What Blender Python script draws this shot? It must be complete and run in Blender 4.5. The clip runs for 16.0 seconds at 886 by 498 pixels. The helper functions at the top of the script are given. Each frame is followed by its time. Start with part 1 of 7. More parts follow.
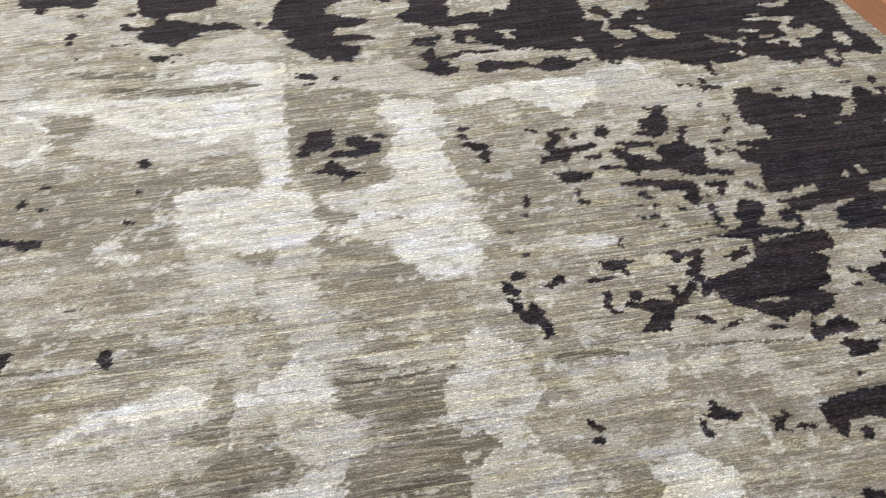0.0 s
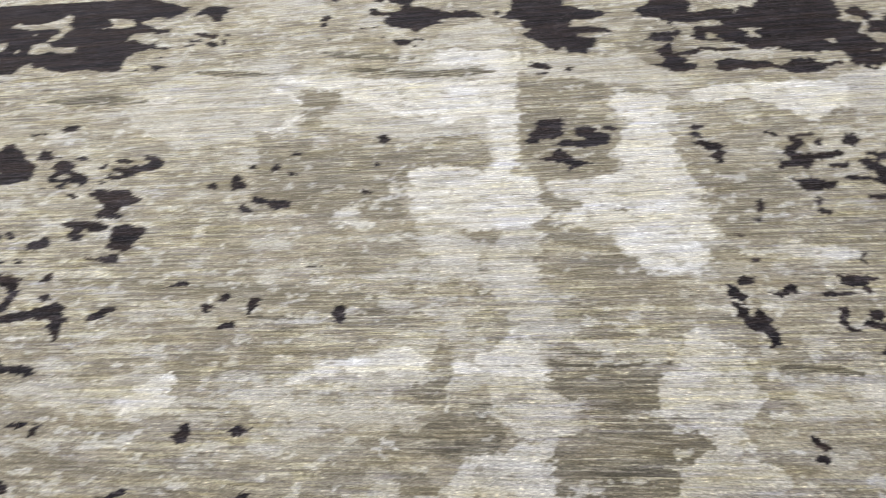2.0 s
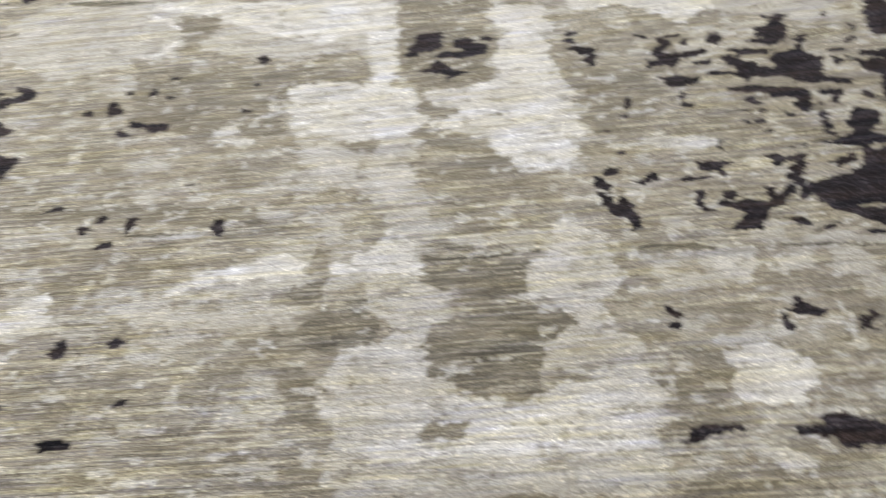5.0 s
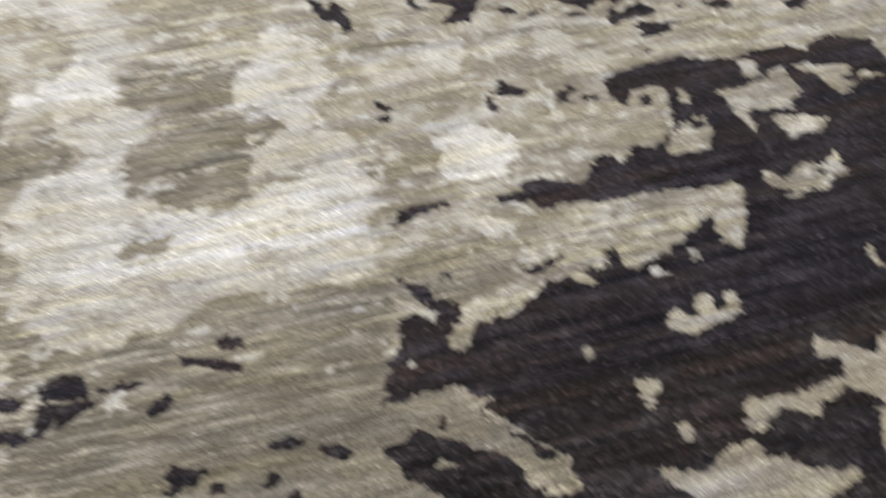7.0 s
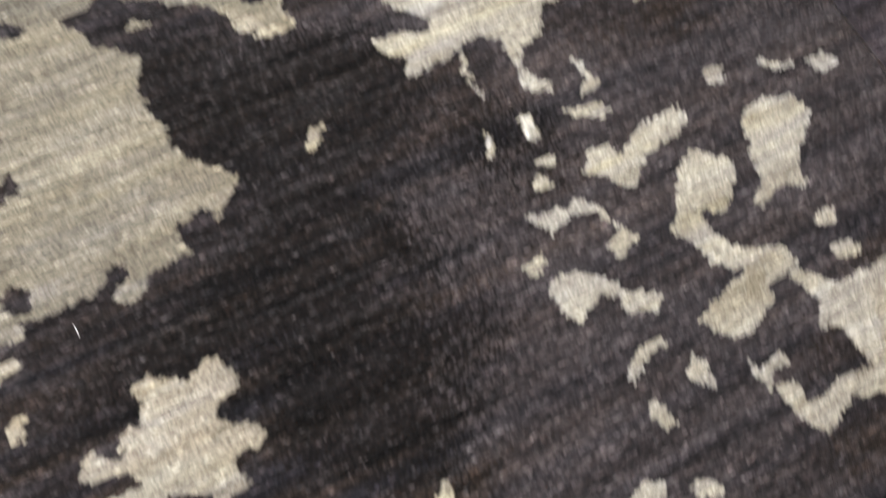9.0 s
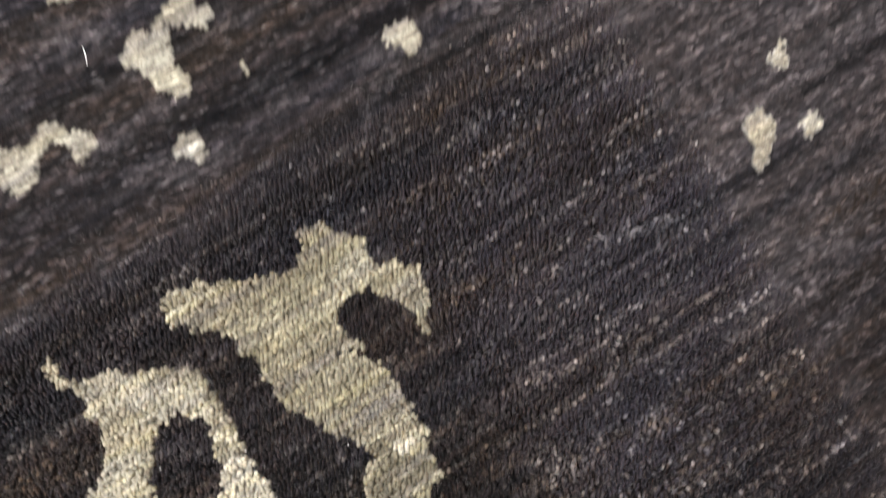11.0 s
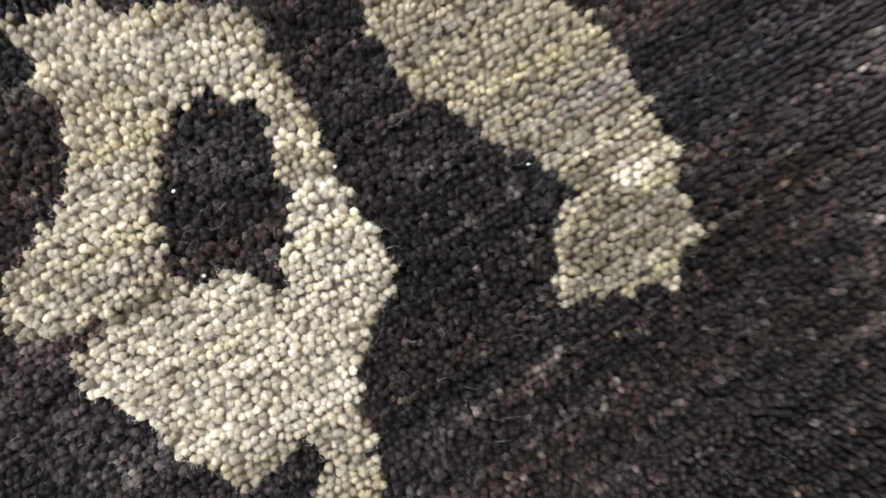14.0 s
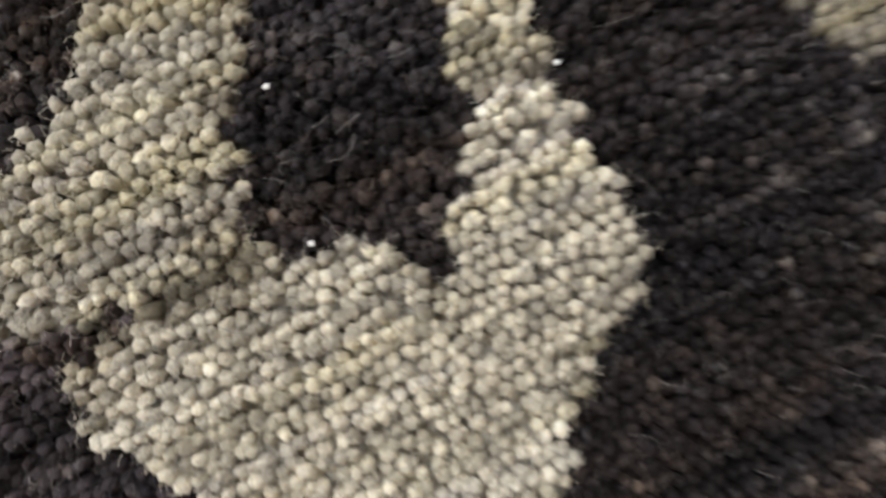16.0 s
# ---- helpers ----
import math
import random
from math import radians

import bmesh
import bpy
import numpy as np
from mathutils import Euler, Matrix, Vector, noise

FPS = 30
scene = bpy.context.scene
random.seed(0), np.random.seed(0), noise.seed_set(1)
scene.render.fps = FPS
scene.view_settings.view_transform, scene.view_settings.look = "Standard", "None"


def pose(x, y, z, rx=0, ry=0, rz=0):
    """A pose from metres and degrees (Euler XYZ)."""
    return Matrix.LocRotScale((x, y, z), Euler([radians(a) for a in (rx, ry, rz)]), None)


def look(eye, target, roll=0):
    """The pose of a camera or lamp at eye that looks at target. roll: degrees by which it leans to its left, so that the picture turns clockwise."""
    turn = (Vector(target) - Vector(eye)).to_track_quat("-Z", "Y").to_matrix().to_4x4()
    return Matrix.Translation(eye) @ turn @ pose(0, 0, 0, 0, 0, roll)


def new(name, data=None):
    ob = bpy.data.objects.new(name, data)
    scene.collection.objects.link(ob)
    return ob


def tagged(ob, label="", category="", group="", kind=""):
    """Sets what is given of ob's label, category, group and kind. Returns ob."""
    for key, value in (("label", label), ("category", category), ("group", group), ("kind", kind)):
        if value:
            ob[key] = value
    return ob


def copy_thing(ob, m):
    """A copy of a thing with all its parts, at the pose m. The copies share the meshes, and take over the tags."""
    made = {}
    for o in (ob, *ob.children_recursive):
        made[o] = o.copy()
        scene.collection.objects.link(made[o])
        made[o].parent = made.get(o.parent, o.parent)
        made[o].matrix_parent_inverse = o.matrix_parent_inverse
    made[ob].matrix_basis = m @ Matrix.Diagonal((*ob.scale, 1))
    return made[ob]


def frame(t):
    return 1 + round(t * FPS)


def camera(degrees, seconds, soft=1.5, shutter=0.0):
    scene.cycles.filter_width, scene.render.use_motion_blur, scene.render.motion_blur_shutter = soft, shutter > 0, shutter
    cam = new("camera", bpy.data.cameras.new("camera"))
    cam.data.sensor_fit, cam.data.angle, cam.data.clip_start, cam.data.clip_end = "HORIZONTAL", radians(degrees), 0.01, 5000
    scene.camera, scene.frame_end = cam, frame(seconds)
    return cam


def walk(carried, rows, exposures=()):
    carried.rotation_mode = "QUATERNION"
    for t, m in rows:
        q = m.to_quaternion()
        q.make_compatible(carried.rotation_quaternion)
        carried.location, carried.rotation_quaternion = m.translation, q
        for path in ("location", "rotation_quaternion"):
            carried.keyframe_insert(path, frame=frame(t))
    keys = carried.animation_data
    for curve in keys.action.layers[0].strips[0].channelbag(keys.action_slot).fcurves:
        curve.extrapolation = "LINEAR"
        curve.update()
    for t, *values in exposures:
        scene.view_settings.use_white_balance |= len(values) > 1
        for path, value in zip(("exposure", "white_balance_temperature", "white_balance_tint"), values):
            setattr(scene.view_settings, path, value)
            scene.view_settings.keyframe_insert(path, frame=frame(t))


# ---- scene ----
cam = camera(57.0, 16.0, soft=1.05, shutter=0.8)
cam.data.dof.use_dof, cam.data.dof.focus_distance = True, 1.20
cam.data.dof.aperture_fstop = cam.data.lens / 0.42        # an opening of 0.42 mm
# seconds, eye, aim, lean
PATH = [
    (0, (0.2132, 0.1119, 0.8416), (0.2496, 0.4878, 0.5140), -3.98),
    (0.5, (0.2114, 0.1123, 0.8324), (0.2377, 0.4889, 0.5046), -4.70),
    (1, (0.1974, 0.1103, 0.8375), (0.1943, 0.4884, 0.5103), -6.20),
    (1.5, (0.1814, 0.1009, 0.8460), (0.1314, 0.4802, 0.5241), -8.46),
    (2, (0.1682, 0.0827, 0.8484), (0.0872, 0.4592, 0.5296), -9.51),
    (2.5, (0.1565, 0.0632, 0.8561), (0.0430, 0.4374, 0.5445), -10.75),
    (3, (0.1548, 0.0502, 0.8534), (0.0210, 0.4167, 0.5406), -11.88),
    (3.2, (0.1538, 0.0503, 0.8535), (0.0181, 0.4148, 0.5394), -12.17),
    (5.3, (0.2704, 0.0193, 0.7813), (0.2500, 0.3734, 0.4288), -8.12),
    (5.5, (0.2837, 0.0184, 0.7704), (0.2751, 0.3672, 0.4123), -7.65),
    (6, (0.3080, -0.0019, 0.7371), (0.3196, 0.3326, 0.3655), -6.26),
    (6.5, (0.3294, -0.0192, 0.7187), (0.3605, 0.3018, 0.3366), -4.68),
    (7, (0.3581, -0.0475, 0.6923), (0.4211, 0.2505, 0.2958), -1.55),
    (7.5, (0.3804, -0.0850, 0.6601), (0.4803, 0.1726, 0.2434), 3.61),
    (8, (0.3946, -0.1230, 0.6149), (0.5016, 0.0961, 0.1784), 5.12),
    (8.5, (0.4018, -0.1600, 0.5734), (0.5088, 0.0243, 0.1211), 6.63),
    (9, (0.4080, -0.1993, 0.5449), (0.5244, -0.0560, 0.0802), 12.65),
    (9.5, (0.3984, -0.2346, 0.5065), (0.5024, -0.1323, 0.0282), 16.98),
    (10, (0.3983, -0.2683, 0.4655), (0.4829, -0.2083, -0.0236), 24.94),
    (10.2, (0.3957, -0.2828, 0.4482), (0.4725, -0.2390, -0.0439), 30.20),
    (12.3, (0.3338, -0.3670, 0.3099), (0.3908, -0.3881, -0.1864), 77.13),
    (12.5, (0.3305, -0.3700, 0.2958), (0.3844, -0.3934, -0.2008), 80.71),
    (13, (0.3222, -0.3811, 0.2610), (0.3784, -0.4089, -0.2351), 84.29),
    (13.5, (0.3075, -0.3831, 0.2275), (0.3496, -0.4018, -0.2704), 83.20),
    (14, (0.2966, -0.3839, 0.1982), (0.3264, -0.4000, -0.3006), 88.02),
    (14.5, (0.2983, -0.3756, 0.1692), (0.3155, -0.3881, -0.3303), 96.00),
    (15, (0.2896, -0.3735, 0.1466), (0.3056, -0.3964, -0.3527), 115.77),
    (15.5, (0.2784, -0.3754, 0.1315), (0.2928, -0.3986, -0.3678), 120.32),
    (16, (0.2670, -0.3709, 0.1090), (0.2864, -0.3918, -0.3902), 110.52),
]
EXPOSURES = [(0, 0.0, 6500, 10), (3, -0.02, 6500, 10), (5.5, -0.06, 6500, 10), (6.2, -0.12, 6500, 10), (6.6, -0.06, 6500, 10), (7, 0.20, 6500, 10), (7.6, 0.46, 6500, 10), (8, 0.62, 6500, 10), (8.5, 0.72, 6520, 10), (9, 0.93, 6560, 10), (10, 1.02, 6640, 10), (12.5, 1.30, 6480, 9), (14, 0.98, 6420, 9), (15.5, 0.54, 6430, 10), (16, 0.36, 6600, 10)]
walk(cam, [(t, look(eye, aim, lean)) for t, eye, aim, lean in PATH], EXPOSURES)

# ---- light: a closed showroom, lit by unseen ceiling panels added here ----
world = bpy.data.worlds.new("world")
world.use_nodes = True
world.node_tree.nodes["Background"].inputs["Color"].default_value = (0.75, 0.8, 0.9, 1)
world.node_tree.nodes["Background"].inputs["Strength"].default_value = 0.05
scene.world = world
ROOM = (-4.2, 4.4, -3.2, 5.6, 3.0)          # x0, x1, y0, y1, height
# placed far and left, so that light falls off towards the near right
LAMPS = [(-2.6, 3.6), (-0.4, 3.6), (-2.6, 1.6), (-0.4, 1.6), (1.8, 1.6), (-2.6, -0.4)]
LAMP_WATTS = 36
FLOOR_Z = -0.013


def lamp_at(x, y, z):
    data = bpy.data.lights.new("added_panel_light", "AREA")
    data.shape, data.size, data.size_y = "RECTANGLE", 1.16, 0.56
    data.energy, data.color = LAMP_WATTS, (0.938, 0.990, 1.035)
    ob = new("added_panel_light", data)
    ob.matrix_world = pose(x, y, z)
    return ob


for lx, ly in LAMPS:
    lamp_at(lx, ly, ROOM[4] - 0.05)


# ---- materials ----
def material(name):
    m = bpy.data.materials.new(name)
    m.use_nodes = True
    n = m.node_tree.nodes
    return m, m.node_tree, n["Principled BSDF"]


def node(tree, kind, **inputs):
    n = tree.nodes.new(kind)
    for key, value in inputs.items():
        n.inputs[key.replace("_", " ")].default_value = value
    return n


def mix(tree, factor, a, b, blend="MIX"):
    """A colour mix; factor, a and b are sockets or values."""
    n = tree.nodes.new("ShaderNodeMix")
    n.data_type, n.blend_type = "RGBA", blend
    for socket, value in ((n.inputs[0], factor), (n.inputs[6], a), (n.inputs[7], b)):
        if isinstance(value, bpy.types.NodeSocket):
            tree.links.new(value, socket)
        elif isinstance(value, tuple):
            socket.default_value = (*value, 1) if len(value) == 3 else value
        else:
            socket.default_value = value
    return n.outputs[2]


def ramp(tree, socket, low, high, to_low=0.0, to_high=1.0):
    n = tree.nodes.new("ShaderNodeMapRange")
    n.inputs[1].default_value, n.inputs[2].default_value = low, high
    n.inputs[3].default_value, n.inputs[4].default_value = to_low, to_high
    tree.links.new(socket, n.inputs[0])
    return n.outputs[0]


def noise_at(tree, stretch, scale, detail=3.0, rough=0.55, offset=(0, 0, 0)):
    """Noise over the thing's own metres, stretched along its axes."""
    co = tree.nodes.new("ShaderNodeTexCoord")
    mp = tree.nodes.new("ShaderNodeMapping")
    mp.inputs["Scale"].default_value, mp.inputs["Location"].default_value = stretch, offset
    n = node(tree, "ShaderNodeTexNoise", Scale=scale, Detail=detail, Roughness=rough)
    tree.links.new(co.outputs["Object"], mp.inputs["Vector"])
    tree.links.new(mp.outputs["Vector"], n.inputs["Vector"])
    return n.outputs["Fac"]


def math_node(tree, op, a, b):
    n = tree.nodes.new("ShaderNodeMath")
    n.operation = op
    for socket, value in zip(n.inputs, (a, b)):
        if isinstance(value, bpy.types.NodeSocket):
            tree.links.new(value, socket)
        else:
            socket.default_value = value
    return n.outputs[0]


def attribute(tree, name):
    n = tree.nodes.new("ShaderNodeAttribute")
    n.attribute_name = name
    return n.outputs["Fac"]


def wool_material(name, island=False, relief=0.6, strands=0.42, knots=0.7, glint_share=0.55, depth=0.62, lines=0.8):
    """Hand-knotted wool and silk: the dyed design comes with the pile, the streaks of each dye lot run along the weft."""
    m, tree, bsdf = material(name)
    ink, silk, moss = (attribute(tree, k) for k in ("ink", "silk", "moss"))
    lot = noise_at(tree, (1.1, 26, 1), 1.6, 4.0, 0.6)                  # broad dye lots
    streak = noise_at(tree, (4, 75, 1), 1.0, 5.0, 0.68, (3, 1, 0))
    bands = noise_at(tree, (2.0, 5.0, 1), 1.0, 3.0, 0.6, (9, 1, 0))    # bands of rows
    dash = noise_at(tree, (16, 190, 1), 1.0, 3.0, 0.65, (5, 7, 0))       # short stretches of single dyes
    row = noise_at(tree, (26, 330, 1), 1.0, 2.0, 0.6, (2, 9, 0))         # single rows
    fleck = noise_at(tree, (520, 190, 1) if island else (130, 430, 1), 1.0, 2.0, 0.65, (1, 5, 0))    # strands
    line = noise_at(tree, (9, 210, 1), 1.0, 3.0, 0.62, (6, 3, 0))        # loose dark and light rows
    tint = noise_at(tree, (5, 34, 1), 1.0, 3.0, 0.6, (4, 4, 0))
    grain = noise_at(tree, (1, 1, 1), 1500 if island else 420, 2.0, 0.7)                    # knots
    blotch = noise_at(tree, (1.0, 1.6, 1), 7.0, 4.0, 0.65, (7, 2, 0))
    mottle = noise_at(tree, (1, 2.4, 1), 17, 6.0, 0.68, (3, 8, 0))
    def frayed(fac, share):
        return math_node(tree, "ADD", fac, math_node(tree, "MULTIPLY", math_node(tree, "SUBTRACT", fleck, 0.5), share))

    thin = frayed(noise_at(tree, (7, 200, 1), 1.0, 3.0, 0.6, (8, 2, 0)), 0.30)       # single rows of one dye
    hue = frayed(noise_at(tree, (9, 150, 1), 1.0, 3.0, 0.6, (1, 6, 0)), 0.25)
    edge = math_node(tree, "MULTIPLY", math_node(tree, "MULTIPLY", silk, math_node(tree, "SUBTRACT", 1.0, silk)), 2.4)
    silk = math_node(tree, "ADD", silk, math_node(tree, "MULTIPLY", edge, math_node(tree, "SUBTRACT", dash, 0.5)))
    ground = mix(tree, ramp(tree, blotch, 0.42, 0.60), (0.195, 0.169, 0.132), (0.282, 0.253, 0.202))
    ground = mix(tree, ramp(tree, lot, 0.42, 0.60), ground, (0.345, 0.315, 0.250))
    rosy = noise_at(tree, (1, 1.5, 1), 5.0, 3.0, 0.6, (12, 4, 0))
    ground = mix(tree, math_node(tree, "MULTIPLY", ramp(tree, silk, 0.0, 0.12, 1.0, 0.0), ramp(tree, rosy, 0.42, 0.58, 0.0, 1.0 - 0.85 * lines)), ground, (0.330, 0.282, 0.215))
    lively = ramp(tree, bands, 0.40, 0.56, 0.45 * lines, 1.2 * lines)

    def rows_of(fac, low, high, share):
        return math_node(tree, "MULTIPLY", lively, ramp(tree, fac, low, high, 0.0, share))

    ground = mix(tree, rows_of(streak, 0.54, 0.62, 0.70), ground, (0.150, 0.131, 0.105))
    ground = mix(tree, rows_of(streak, 0.46, 0.39, 0.65), ground, (0.420, 0.392, 0.316))
    ground = mix(tree, ramp(tree, mottle, 0.55, 0.61, 0.0, 0.50), ground, (0.460, 0.436, 0.380))
    ground = mix(tree, ramp(tree, mottle, 0.44, 0.38, 0.0, 0.60), ground, (0.185, 0.162, 0.124))
    ground = mix(tree, rows_of(hue, 0.54, 0.62, 0.75), ground, (0.380, 0.343, 0.212))      # yellow rows
    ground = mix(tree, rows_of(hue, 0.45, 0.37, 0.65), ground, (0.300, 0.278, 0.300))      # grey-lilac rows
    ground = mix(tree, rows_of(thin, 0.56, 0.64, 0.95), ground, (0.560, 0.525, 0.415))     # cream rows
    ground = mix(tree, rows_of(thin, 0.44, 0.37, 0.95), ground, (0.128, 0.110, 0.084))
    pale = mix(tree, ramp(tree, lot, 0.40, 0.60), (0.545, 0.520, 0.470), (0.670, 0.655, 0.625))
    pale = mix(tree, ramp(tree, streak, 0.54, 0.64, 0.0, 0.65), pale, (0.430, 0.400, 0.335))
    pale = mix(tree, ramp(tree, streak, 0.44, 0.36), pale, (0.700, 0.685, 0.645))
    pale = mix(tree, ramp(tree, mottle, 0.42, 0.37, 0.0, 0.55), pale, (0.365, 0.340, 0.285))
    pale = mix(tree, rows_of(hue, 0.56, 0.62, 0.7), pale, (0.660, 0.620, 0.470))
    pale = mix(tree, rows_of(hue, 0.44, 0.38, 0.7), pale, (0.560, 0.555, 0.620))
    pale = mix(tree, rows_of(thin, 0.43, 0.37, 0.6), pale, (0.380, 0.350, 0.290))
    green = mix(tree, ramp(tree, streak, 0.35, 0.65), (0.208, 0.184, 0.138), (0.124, 0.107, 0.079))
    dark = mix(tree, ramp(tree, lot, 0.38, 0.62), (0.0140, 0.0130, 0.0162), (0.0285, 0.0210, 0.0172))
    dark = mix(tree, ramp(tree, mottle, 0.52, 0.62, 0.0, 0.75), dark, (0.043, 0.039, 0.042))
    dark = mix(tree, math_node(tree, "MULTIPLY", moss, 0.9), dark, (0.0062, 0.0049, 0.0047))
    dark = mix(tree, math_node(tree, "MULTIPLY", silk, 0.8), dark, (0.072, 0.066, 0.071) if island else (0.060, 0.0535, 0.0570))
    lo, hi = 0.40 * depth, 1.85 * depth
    rows_fac = mix(tree, ramp(tree, streak, 0.36, 0.64), (lo, lo, lo * 1.05), (hi, hi * 0.97, hi * 0.93))
    dark = mix(tree, 1.0, dark, rows_fac, "MULTIPLY")
    dark = mix(tree, rows_of(thin, 0.55, 0.62, 0.55), dark, (0.056, 0.051, 0.050))
    if lines > 0.5 and not island:
        dark = mix(tree, 1.0, dark, (1.08, 1.07, 1.20), "MULTIPLY")
    if island:      # brown and plum dye lots
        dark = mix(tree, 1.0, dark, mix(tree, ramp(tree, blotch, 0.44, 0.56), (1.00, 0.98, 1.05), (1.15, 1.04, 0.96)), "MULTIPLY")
    # hair sheen on the dark wool, painted as pale flecks
    dark = mix(tree, ramp(tree, fleck, 0.58, 0.76, 0.0, 0.5), dark, (0.080, 0.074, 0.074))
    green = mix(tree, ramp(tree, moss, 0.62, 0.90), green, (0.088, 0.079, 0.060))
    lined = math_node(tree, "MULTIPLY", lively, 0.0 if island else 1.0)
    ground = mix(tree, ramp(tree, dash, 0.56, 0.60, 0.0, 0.6 * lines), ground, (0.165, 0.146, 0.112))
    ground = mix(tree, ramp(tree, dash, 0.42, 0.38, 0.0, 0.55 * lines), ground, (0.420, 0.395, 0.330))
    moss_worn = math_node(tree, "MULTIPLY", ramp(tree, moss, 0.0, 0.82), ramp(tree, dash, 0.38, 0.52, 0.68 - 0.58 * lines, 1.0))
    colour = mix(tree, moss_worn, ground, green)
    colour = mix(tree, rows_of(thin, 0.55, 0.63, 0.50), colour, (0.470, 0.432, 0.325))
    colour = mix(tree, rows_of(hue, 0.47, 0.39, 0.55), colour, (0.205, 0.187, 0.165))
    if island:
        pale = mix(tree, 1.0, pale, (1.03, 1.0, 0.95), "MULTIPLY")
    colour = mix(tree, silk, colour, pale)
    colour = mix(tree, ramp(tree, tint, 0.50, 0.66, 0.0, 0.15 if island else 0.7), colour, mix(tree, 1.0, colour, (0.97, 1.0, 1.10), "MULTIPLY"))
    colour = mix(tree, ramp(tree, tint, 0.48, 0.34, 0.0, 0.5), colour, mix(tree, 1.0, colour, (1.05, 1.02, 0.86), "MULTIPLY"))
    colour = mix(tree, ink, colour, dark)
    for noise_fac, low, high, dim, lit, share in ((row, 0.41, 0.59, 0.72, 1.22, 0.4), (line, 0.60, 0.68, 1.0, 0.50, lined), (line, 0.36, 0.29, 1.0, 1.55, lined), (fleck, 0.25, 0.75, 0.30, 1.75, strands),
                                                 (grain, 0.28, 0.72, 0.35, 1.70, knots)):
        rub = mix(tree, ramp(tree, noise_fac, low, high), (dim, dim, dim), (lit, lit, lit))
        colour = mix(tree, share, colour, rub, "MULTIPLY")
    if island:
        luck = attribute(tree, "each")
    else:
        co = tree.nodes.new("ShaderNodeTexCoord")
        cells = node(tree, "ShaderNodeTexVoronoi", Scale=1.0)
        stretch = tree.nodes.new("ShaderNodeMapping")
        stretch.inputs["Scale"].default_value = (210, 470, 1)
        tree.links.new(co.outputs["Object"], stretch.inputs["Vector"])
        tree.links.new(stretch.outputs["Vector"], cells.inputs["Vector"])
        split = tree.nodes.new("ShaderNodeSeparateColor")
        tree.links.new(cells.outputs["Color"], split.inputs["Color"])
        luck = split.outputs[0]
    # random tone by knot; the rare brightest ones paint glints into the colour
    light_glint = mix(tree, luck, (0.66, 0.65, 0.63), (1.74, 1.72, 1.62)) if island else mix(tree, math_node(tree, "POWER", luck, 9.0), (0.91, 0.91, 0.91), (1.8, 1.8, 1.77))
    dark_glint = mix(tree, math_node(tree, "POWER", luck, 4.0), (0.66, 0.64, 0.77) if island else (0.72, 0.72, 0.75), (6.2, 6.6, 6.2) if island else (3.6, 3.5, 3.5))
    colour = mix(tree, 1.0 if island else glint_share, colour, mix(tree, ink, light_glint, dark_glint), "MULTIPLY")
    tree.links.new(colour, bsdf.inputs["Base Color"])
    rough = ramp(tree, fleck, 0.60, 0.78, 0.62 if island else 0.86, 0.36 if island else 0.42)
    tree.links.new(rough, bsdf.inputs["Roughness"])
    bsdf.inputs["Specular IOR Level"].default_value = 0.20 if island else 0.10
    bsdf.inputs["Sheen Weight"].default_value = 0.025
    bsdf.inputs["Sheen Roughness"].default_value = 0.45
    if island:
        bsdf.inputs["Subsurface Weight"].default_value = 0.4
        bsdf.inputs["Subsurface Radius"].default_value = (1.0, 0.9, 0.75)
        bsdf.inputs["Subsurface Scale"].default_value = 0.0012
    if relief:
        height = math_node(tree, "ADD", grain, math_node(tree, "MULTIPLY", fleck, 0.7))
        bump = node(tree, "ShaderNodeBump", Strength=relief, Distance=0.0022)
        tree.links.new(height, bump.inputs["Height"])
        tree.links.new(bump.outputs["Normal"], bsdf.inputs["Normal"])
    return m


def wood_material(name, joined=False):
    m, tree, bsdf = material(name)
    luck = tree.nodes.new("ShaderNodeNewGeometry").outputs["Random Per Island"] if joined else tree.nodes.new("ShaderNodeObjectInfo").outputs["Random"]
    grain = noise_at(tree, (26, 1.3, 1), 3.0, 6.0, 0.65)
    fine = noise_at(tree, (190, 5, 1), 2.0, 3.0, 0.6)
    broad = noise_at(tree, (7, 0.6, 1), 1.4, 2.0, 0.5)
    board = noise_at(tree, (5.5, 0.35, 1), 1.0, 1.0, 0.5, (0.4, 2, 0))
    a = mix(tree, luck, (0.44, 0.185, 0.080), (0.54, 0.27, 0.135))
    b = mix(tree, luck, (0.27, 0.105, 0.045), (0.38, 0.17, 0.080))
    colour = mix(tree, ramp(tree, grain, 0.36, 0.68), a, b)
    colour = mix(tree, ramp(tree, broad, 0.35, 0.7, 0.0, 0.5), colour, (0.60, 0.33, 0.18))
    colour = mix(tree, ramp(tree, fine, 0.55, 0.8, 0.0, 0.5), colour, (0.12, 0.05, 0.025))
    colour = mix(tree, ramp(tree, luck, 0.50, 0.72, 0.0, 0.75), colour, mix(tree, 1.0, colour, (0.52, 0.46, 0.48), "MULTIPLY"))
    colour = mix(tree, ramp(tree, board, 0.52, 0.60, 0.0, 0.6), colour, mix(tree, 1.0, colour, (0.55, 0.50, 0.52), "MULTIPLY"))
    tree.links.new(colour, bsdf.inputs["Base Color"])
    tree.links.new(ramp(tree, grain, 0.2, 0.8, 0.28, 0.44), bsdf.inputs["Roughness"])
    bump = node(tree, "ShaderNodeBump", Strength=0.12, Distance=0.001)
    tree.links.new(fine, bump.inputs["Height"])
    tree.links.new(bump.outputs["Normal"], bsdf.inputs["Normal"])
    return m


